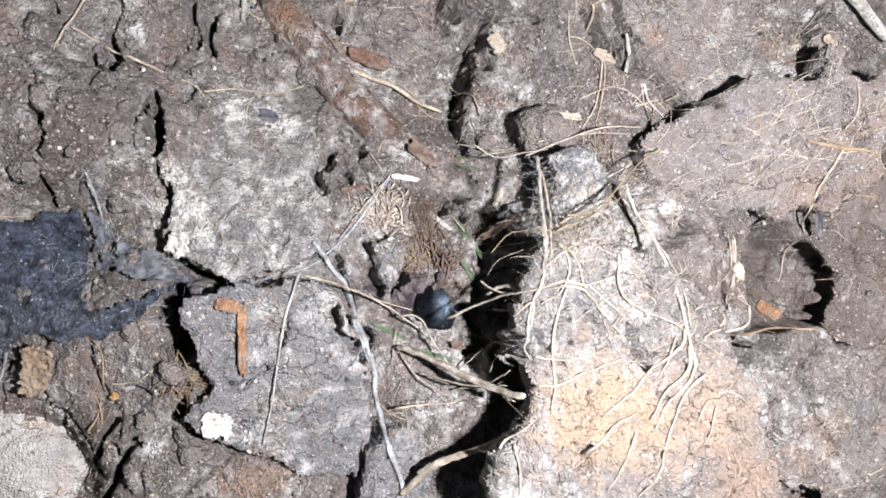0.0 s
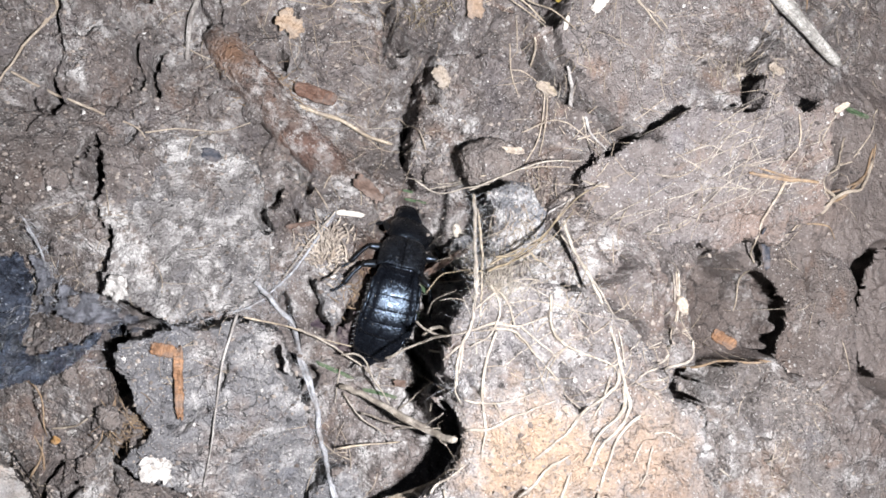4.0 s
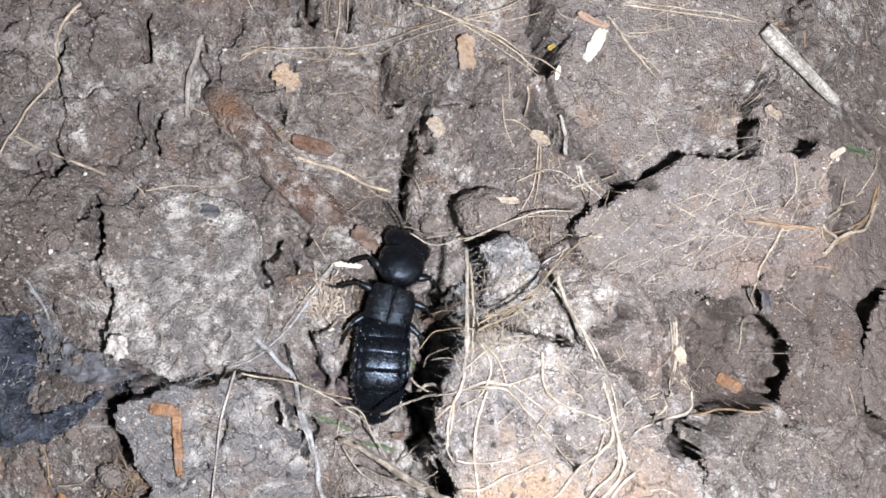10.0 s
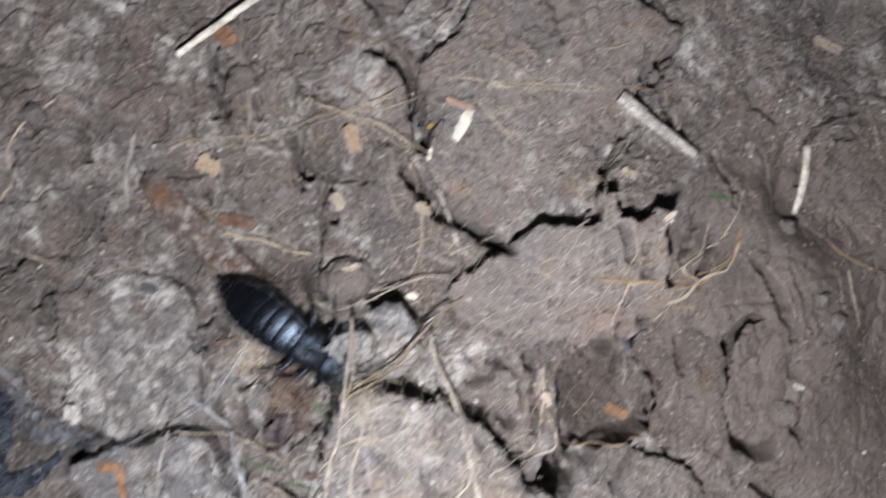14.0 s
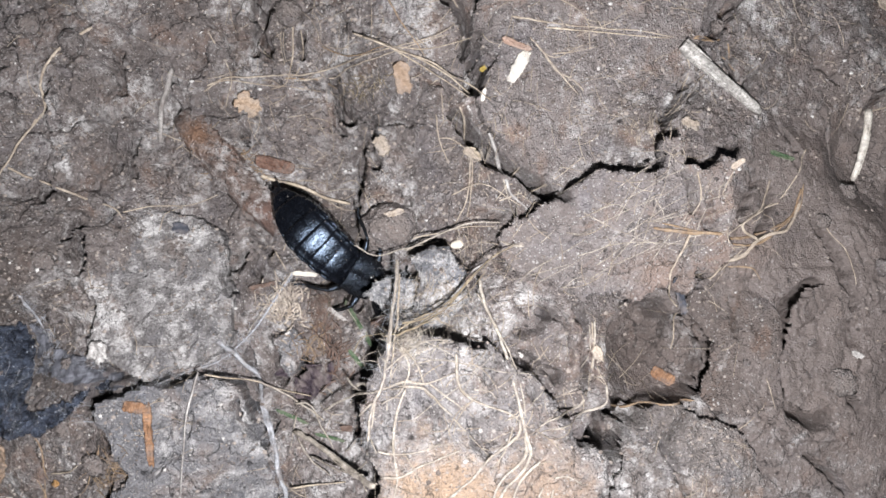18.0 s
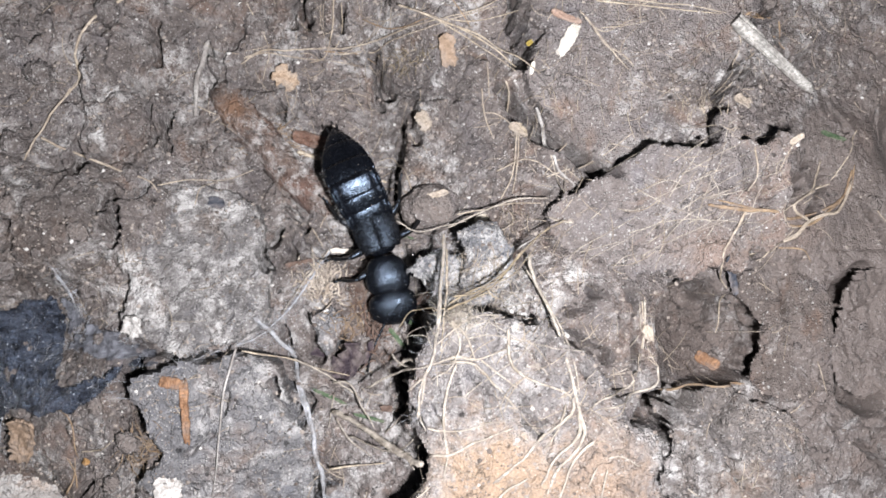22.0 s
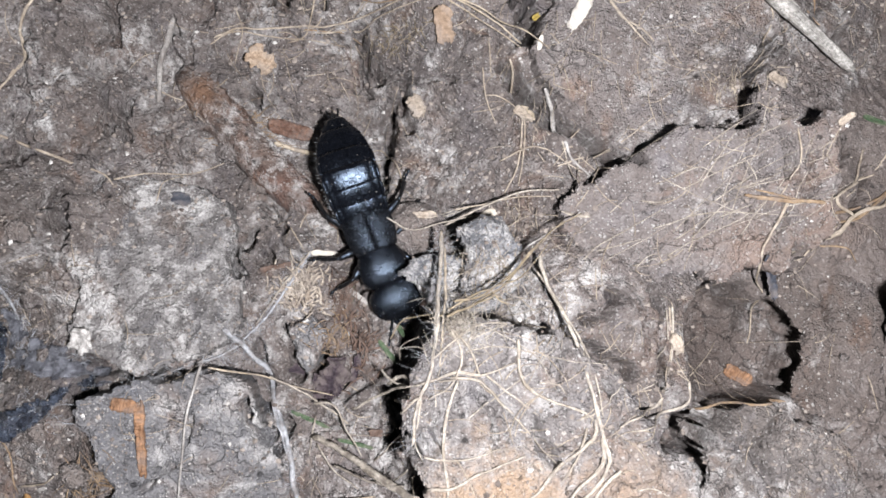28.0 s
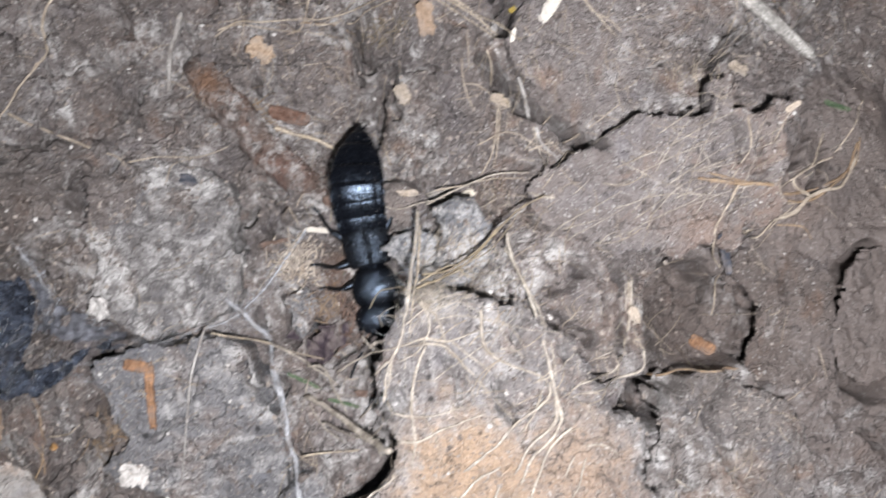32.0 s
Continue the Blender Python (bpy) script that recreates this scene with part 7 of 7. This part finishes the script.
# Hip places: 0 on the pronotum, 1 on the thorax.
LEGS = [(leg(s, size), s, on, y, turn) for on, y, turn, size in ((0, -3.6, 28, 0.85), (1, -1.2, -8, 0.95), (1, -4.0, -38, 1.1)) for s in (-1, 1)]


def facing(place, ahead, up=(0, 0, 1)):
    """The pose at a place (millimetres) whose y points ahead."""
    y = Vector(ahead).normalized()
    x = y.cross(Vector(up)).normalized()
    z = x.cross(y)
    m = Matrix((x, y, z)).transposed().to_4x4()
    m.translation = Vector(place) / 1000
    return m


def beetle_poses(spine):
    """Poses of the body's parts for a spine: jaws, neck, waist, end of the wing cases, mid abdomen, tail."""
    jaws, neck, waist, rear, mid, tail = (Vector(p) for p in spine)
    poses = {"head": facing(neck, jaws - neck), "pronotum": facing(neck, neck - waist), "thorax": facing(waist, waist - rear)}
    back = smooth_line([tuple(waist), tuple(rear), tuple(mid), tuple(tail)], 0.1)
    start = int(np.argmin(np.linalg.norm(back - np.array(rear), axis=1)))
    back = back[start:]
    run = np.r_[0, np.cumsum(np.linalg.norm(np.diff(back, axis=0), axis=1))]
    for n in range(7):
        s = run[-1] * STARTS[n] + 0.25
        at = [np.interp(s, run, back[:, k]) for k in range(3)]
        a = Vector([np.interp(max(0, s - 0.8), run, back[:, k]) for k in range(3)])
        b = Vector([np.interp(min(run[-1], s + 1.6), run, back[:, k]) for k in range(3)])
        poses[n] = facing(at, a - b)
    return poses


def motions():
    # Seconds, then jaws, neck, waist, end of the wing cases, mid abdomen and tail.
    rows = [
        (0, (27.9, -8.6, 2), (22.8, -8.4, 0.8), (25.2, -8.5, -4.2), (24.8, -8.8, -9), (13.8, -11.2, -10), (9, -10.1, -10)),
        (0.5, (27.9, -7.8, 1.8), (22.5, -7.6, 0.5), (24.9, -7.8, -4.5), (24.5, -8.2, -9.3), (13.5, -10.8, -10), (9, -9.7, -10)),
        (1, (26.5, -5, 1), (21.8, -6.2, -0.5), (23.6, -6.3, -5.5), (23, -6.6, -10), (14.1, -10, -10), (9.2, -9.3, -10)),
        (1.5, (28.3, -0.3, 2), (25.9, -2.5, 2.5), (23.8, -5.2, 0), (21, -8.1, -4), (18.4, -10.1, -7), (13.9, -11.3, -8)),
        (2, (30.7, 2, 2), (28, -0.4, 3), (25.6, -3.8, 1.5), (22.9, -7.1, -2), (20.6, -8.9, -7), (16, -9.3, -8)),
        (2.5, (36.1, 1.5, 2), (33.6, 1.4, 3), (29.5, -0.5, 4), (24.7, -5.1, 3), (22.6, -8.8, -2), (19.7, -11.5, -6)),
        (4.5, (29.3, 11.5, -9), (28.6, 9.1, -6), (27.7, 6.1, -1), (26.8, 0.7, 3), (25.5, -5, 3), (22.6, -10.7, 0)),
        (5, (30.7, 12.8, -10), (29.9, 10.1, -7), (29.2, 7.2, -2), (27.9, 2.9, 2), (25.4, -3.4, 5.5), (22.4, -9.5, 5)),
        (5.5, (31.6, 15.4, -18), (30.8, 12.9, -14), (30, 10.7, -9), (29.1, 8.2, -3.5), (24.6, -0.2, 8), (21.1, -8, 9)),
        (6, (32.7, 15.9, -18), (32, 13.4, -14), (31.3, 11.2, -9), (30.4, 8.7, -3.5), (27, -0.1, 8), (24.3, -8.3, 9)),
        (6.5, (31.9, 16, -18), (31.2, 13.5, -14), (30.4, 11.4, -9), (29.6, 8.9, -3.5), (25.7, -0.5, 8), (22.4, -9.3, 9)),
        (7, (29.5, 16.7, -18), (28.9, 14.2, -14), (28.2, 12, -9), (27.4, 9.5, -3.5), (25.8, -0.4, 8), (24.4, -9.5, 9)),
        (7.5, (29.8, 16.3, -18), (29.1, 13.8, -14), (28.4, 11.6, -9), (27.6, 9.2, -3.5), (25.5, 1.5, 8), (23.9, -5.6, 9)),
        (8, (30.5, 15.8, -18), (29.9, 13.4, -14), (29.2, 11.2, -9), (28.4, 8.8, -3.5), (25, 1.5, 8), (22.4, -5.4, 9)),
        (8.5, (30.3, 16, -18), (29.7, 13.5, -14), (29, 11.3, -9), (28.2, 8.9, -3.5), (25.5, 0.7, 8), (23.2, -6.9, 9)),
        (9, (31.5, 15.9, -18), (30.8, 13.4, -14), (30, 11.3, -9), (29.2, 8.9, -3.5), (25.5, 1, 8), (22.4, -6.4, 9)),
        (9.5, (30.2, 14.1, -12), (29.6, 11.9, -8), (29, 9.9, -4), (28.5, 7.7, 0), (25.5, -0.8, 5.5), (22.6, -9.3, 4)),
        (10, (30.2, 14.8, -6), (28.4, 11.8, -1), (26.8, 6.5, 2), (25.3, 1.5, 3), (24.6, -4.5, 4.7), (23.9, -12.9, 1)),
        (10.3, (36.4, 13.2, -3), (31.4, 11.1, 0), (26.5, 6.4, 2), (24.1, 1.9, 3), (23.4, -4.1, 4.7), (24.6, -12.2, 1)),
        (10.6, (27.3, 18.6, 1), (25.5, 13.9, 2), (23.8, 8.4, 2), (22.1, 3, 3), (21.5, -3, 4.7), (23.6, -12.1, 1)),
        (11, (26.6, 17.8, 0), (24.9, 13.2, 2), (23.8, 8.1, 2), (22.6, 2.6, 2), (21.4, -4.4, 3.7), (24.2, -12.5, 1)),
        (11.5, (23.5, 22.1, 1), (23.4, 16.1, 2), (23.3, 10, 2), (23.1, 4.1, 2), (23.9, -1.2, 3.7), (27.1, -8.7, 1)),
        (12, (34.5, 23.4, 2), (28.6, 18.9, 3), (25.2, 14.2, 3), (22.8, 8.6, 3), (22.1, 2.1, 4.7), (23.8, -5.7, 2)),
        (12.3, (47.8, 25.5, 4), (40.4, 24.2, 4), (36.4, 21.2, 4), (31.5, 18.7, 4), (27.9, 14.4, 5), (26.4, 8.3, 6)),
        (12.6, (47.2, 24.6, 4), (39.9, 24.1, 5), (35.3, 22, 5), (31.1, 19.6, 5), (27.5, 14.9, 6), (24.6, 7.5, 8)),
        (12.8, (40.2, 30.9, 4), (35.3, 28.2, 5), (31.9, 25, 5), (28.9, 21.9, 5), (26, 17.3, 6), (23.3, 9.5, 8)),
        (13, (44.4, 23.1, 4), (40, 26.7, 5), (36, 27.1, 6), (31.1, 26.5, 6), (26.8, 22.7, 8), (23.9, 14, 10)),
        (13.2, (50.8, 17.6, 4), (43.7, 21.1, 5), (38.8, 22.4, 6), (34.3, 23.2, 6), (29.7, 22.3, 8), (26.7, 17.2, 10)),
        (13.4, (34, 17.8, 3), (33.7, 23.3, 5), (31, 26.6, 6), (26.9, 27, 6), (24.1, 24.7, 8), (22.9, 19.3, 9)),
        (13.6, (27.6, 1.9, 1), (26.5, 8.3, 3), (26.1, 14.3, 4), (25, 18.7, 4), (22.5, 20.9, 5), (20, 18.1, 6)),
        (13.8, (31.8, -7.2, 0), (30.6, -4.3, 2), (28.3, -0.5, 4), (24.7, 2.8, 5), (19.3, 7.1, 4), (13.3, 11.7, 0)),
        (14, (34.4, -2.3, 0), (32.7, 1.3, 2), (30, 4.8, 4), (25.2, 8.4, 5), (19.3, 13.4, 4), (13.2, 18, 0)),
        (14.2, (38.9, 0.8, 0), (37.3, 3.7, 2), (35.3, 6.5, 4), (31.6, 10.1, 5), (26, 14.9, 4), (21.1, 20, 0)),
        (14.5, (35.8, -4.6, 0), (34, -1.7, 2), (31.5, 1.7, 4), (27.4, 5.5, 5), (21.7, 10.5, 4), (16.4, 16.5, 0)),
        (16.5, (36.6, 2.5, 0), (34.2, 5.5, 2), (30.2, 8.4, 4), (25, 11.9, 5), (19.5, 15.9, 6.7), (12.4, 21.7, 0)),
        (17, (37.2, 0.9, 0), (34.8, 4.5, 2), (31.4, 8.7, 4), (26.1, 12.4, 5), (20.9, 16.1, 6.7), (14.6, 22, 0)),
        (17.5, (39.0, 3.0, -8), (35.2, 5.2, -4), (31.4, 7.9, 0), (26.5, 11.1, 2.5), (21.5, 15.8, 3.7), (16.2, 21.6, 0)),
        (18, (39.2, 3.1, -8), (35.3, 5.2, -4), (31.6, 8.0, 0), (26.9, 11.2, 2.5), (21.7, 16.5, 3.7), (16.4, 23.6, 0)),
        (18.5, (38.4, 3.0, -8), (34.7, 5.2, -4), (31.2, 8.1, 0), (27.4, 12, 2.5), (23.5, 18.3, 3.7), (20.1, 26.2, 0)),
        (19, (38.5, 2.8, -8), (34.8, 5.0, -4), (31.2, 7.9, 0), (27.4, 11.7, 2.5), (23.7, 18, 3.7), (20.1, 25.9, 0)),
        (19.5, (38.6, 3.1, -8), (34.8, 5.4, -4), (31.2, 8.3, 0), (27.7, 12, 2.5), (24.4, 18.3, 3.7), (21.2, 25.1, 0)),
        (20, (38.0, 2.2, -8), (34.2, 4.2, -4), (30.6, 7.0, 0), (27, 10.5, 2.5), (23.5, 17, 3.7), (19.8, 24.4, 0)),
        (20.5, (31.6, 4.3, 2.5), (28.4, 7.7, 3.5), (24.6, 11.6, 4), (22.2, 16.3, 4), (20.2, 22.1, 5.7), (18.4, 31, 0)),
        (21, (32.8, -0.1, 2.5), (29.6, 4.3, 3.5), (27, 8.7, 4), (24.5, 14, 4), (21.7, 20.2, 5.7), (19, 28.8, 0)),
        (21.5, (30.9, -2, 2.5), (27.5, 4.3, 3.5), (25.7, 9.4, 4), (23.9, 14.3, 4), (21.9, 19.9, 5.7), (19.7, 28.3, 0)),
        (22, (28.9, -2.2, 2.5), (27.6, 3.6, 3.5), (26.7, 9.7, 4), (25.1, 14.2, 4), (22.3, 20.3, 5.7), (19.2, 28.6, 0)),
        (22.5, (31.4, -3.1, 2.5), (29.4, 3, 3.5), (27.7, 7.9, 4), (25.9, 13.5, 4), (23.1, 19.8, 5.7), (19.9, 27.6, 0)),
        (23, (34.8, -0.8, 2.5), (31.6, 4.1, 3.5), (29, 7.8, 4), (25.6, 13.3, 4), (23, 19.3, 5.7), (20, 27.1, 0)),
        (23.5, (25.2, -0.7, 2.5), (27.4, 5.5, 3), (26.6, 10.3, 3), (25.5, 15, 3), (23.9, 20.4, 4.7), (21.4, 29.2, 0)),
        (24, (20.9, 0.1, 2.5), (24.8, 6, 3), (26.2, 11.1, 3), (25.9, 16, 3), (25, 20.8, 4.7), (24.1, 29.2, 0)),
        (24.5, (19.6, 0.3, 2.5), (24.1, 5.6, 3), (25.6, 10.7, 3), (25.7, 15.5, 3), (24.6, 20.6, 4.7), (23.8, 29.5, 0)),
        (26.5, (23.6, 0.1, 2.5), (25.7, 6.8, 3), (25.9, 11.7, 3), (25.8, 16, 3), (25, 20.8, 4.7), (23.7, 29.8, 0)),
        (27, (24.3, -0, 2.5), (25.5, 6.8, 3), (25.5, 11.9, 3), (25.3, 16.7, 3), (24.7, 21.3, 4.7), (23.9, 29.8, 0)),
        (27.5, (23.8, -0.5, 2.5), (26, 6.3, 3), (26.1, 10.9, 3), (25.6, 16.2, 3), (25.1, 21.2, 4.7), (24.1, 29.9, 0)),
        (28, (32, -0.2, 2.5), (28.9, 5.6, 3), (27.5, 9.8, 3), (25.8, 14.5, 3), (24, 20, 4.7), (21.8, 28.7, 0)),
        (28.5, (32.3, -0.6, 2.5), (30, 5.1, 3), (28.3, 10.1, 3), (26.4, 15.5, 3), (24.8, 21.1, 4.7), (23.1, 28.9, 0)),
        (29, (32.4, -0.3, 2.5), (29.9, 5.1, 3), (28.1, 8.5, 3), (26.1, 12.7, 3), (23.9, 18.8, 4.7), (22.1, 27.4, 0)),
        (29.5, (37.6, 0.8, -7), (34.0, 2.4, -3.5), (30.2, 4.8, 0.8), (26.3, 7.4, 2.5), (23.3, 12.7, 4), (20.2, 19.2, 0)),
        (30, (38.4, 1.0, -7), (34.8, 2.4, -3.5), (31.0, 4.7, 0.8), (26.9, 7.4, 2.5), (23.3, 13, 4), (19.9, 19.4, 0)),
        (30.5, (38.2, 1.0, -7), (34.8, 2.6, -3.5), (31.1, 5.1, 0.8), (27.1, 7.8, 2.5), (23.2, 11.8, 4), (18.2, 17.6, 0)),
        (31, (37.9, 2.4, -7), (34.5, 4.4, -3.5), (31.1, 7.0, 0.8), (26.8, 10.1, 2.5), (22.6, 14.3, 4), (17.4, 19.4, 0)),
        (31.3, (31, -1.2, -3), (30.1, 3.2, -0.5), (28.7, 7.1, 2), (26.8, 10.4, 2.5), (24, 15.4, 4), (19.6, 21.5, 0)),
        (31.6, (29.5, -5.2, 2.5), (28.4, 0.2, 3), (27.5, 4.8, 3), (25.8, 9.5, 3), (23.8, 14.8, 4.7), (20.1, 21.5, 0)),
        (32, (30.2, -6.9, 2.5), (29.3, -1, 3), (28.5, 4.4, 3), (27.4, 9.6, 3), (26.7, 15.9, 4.7), (27, 25.1, 0)),
    ]
    tracks = {}
    for t, *spine in rows:
        poses = beetle_poses(spine)
        base = poses["thorax"]
        tracks.setdefault(beetle, []).append((t, base))
        back = base.inverted()
        for ob, key in [(head, "head"), (pronotum, "pronotum"), (thorax, "thorax")] + [(w, "thorax") for w in wing_cases] + list(zip(segments, range(7))):
            tracks.setdefault(ob, []).append((t, back @ poses[key]))
        for ob, side, on, y, turn in LEGS:
            hip = poses["thorax"] if on else poses["pronotum"]
            swing = 16 * math.sin(5.1 * t + on * 2.1 + y + (1.6 if side > 0 else 0))
            m = hip @ pose(0.0023 * side, y / 1000, -0.0009, 0, 0, side * (turn + swing))
            tracks.setdefault(ob, []).append((t, back @ m))
    for ob, keys in tracks.items():
        walk(ob, keys)
    first = surface(38.4, 17.1)[0] + 2.0
    walk(loose_clod, [(0, pose(0.0400, 0.0169, first / 1000)), (12.2, pose(0.0400, 0.0169, first / 1000)), (12.8, pose(0.0380, 0.0172, (first + 0.2) / 1000, 0, -6, 5)),
                      (13.4, pose(0.0350, 0.0176, 0.0002, 0, -12, 14)), (14, pose(0.0340, 0.0170, -0.0010, 0, -14, 16)), (20, pose(0.0340, 0.0170, -0.0010, 0, -14, 16)), (22, pose(0.0341, 0.0163, -0.0010, 0, -14, 14)),
                      (24, pose(0.0331, 0.0142, -0.0008, 0, -14, 8)), (27, pose(0.0325, 0.0128, -0.0005, 0, -14, 2)), (32, pose(0.0324, 0.0131, -0.0005, 0, -14, 2))])
    path = [(0, 34.4, 8.1, 250), (1, 34.9, 6.9, 252), (2.5, 35.3, 7.4, 262), (4.5, 36.2, 8.3, 285), (6, 34.6, 12.0, 262), (9, 34.3, 11.8, 240), (10.5, 37.5, 14.6, 265), (12.5, 36.6, 13.2, 300), (14, 44.5, 13.7, 355), (17, 44.5, 13.7, 10), (20, 44.5, 13.7, 8), (21.5, 40.8, 14.2, 20), (22.5, 42.6, 14.6, 15), (32, 42.6, 14.6, 15)]
    places = np.array([p[1] for p in path]), np.array([p[2] for p in path])
    high = np.where(np.array([p[0] for p in path]) < 11, sampled(earth, *places), surface(*places))
    sunk = pose(0.0035, -0.0025, -0.0085, 0, 0, 0)
    walk(tip_clod, [(0, sunk), (12.2, sunk), (12.8, pose(0.0030, -0.0020, -0.0060)), (13.4, pose(0.0012, -0.0008, -0.0022)), (14, pose(0, -0.0007, 0)), (32, pose(0, -0.0007, 0))])
    walk(nymph, [(t, pose(x / 1000, y / 1000, (z + 0.5) / 1000, 0, 0, turn)) for (t, x, y, turn), z in zip(path, high)])


motions()
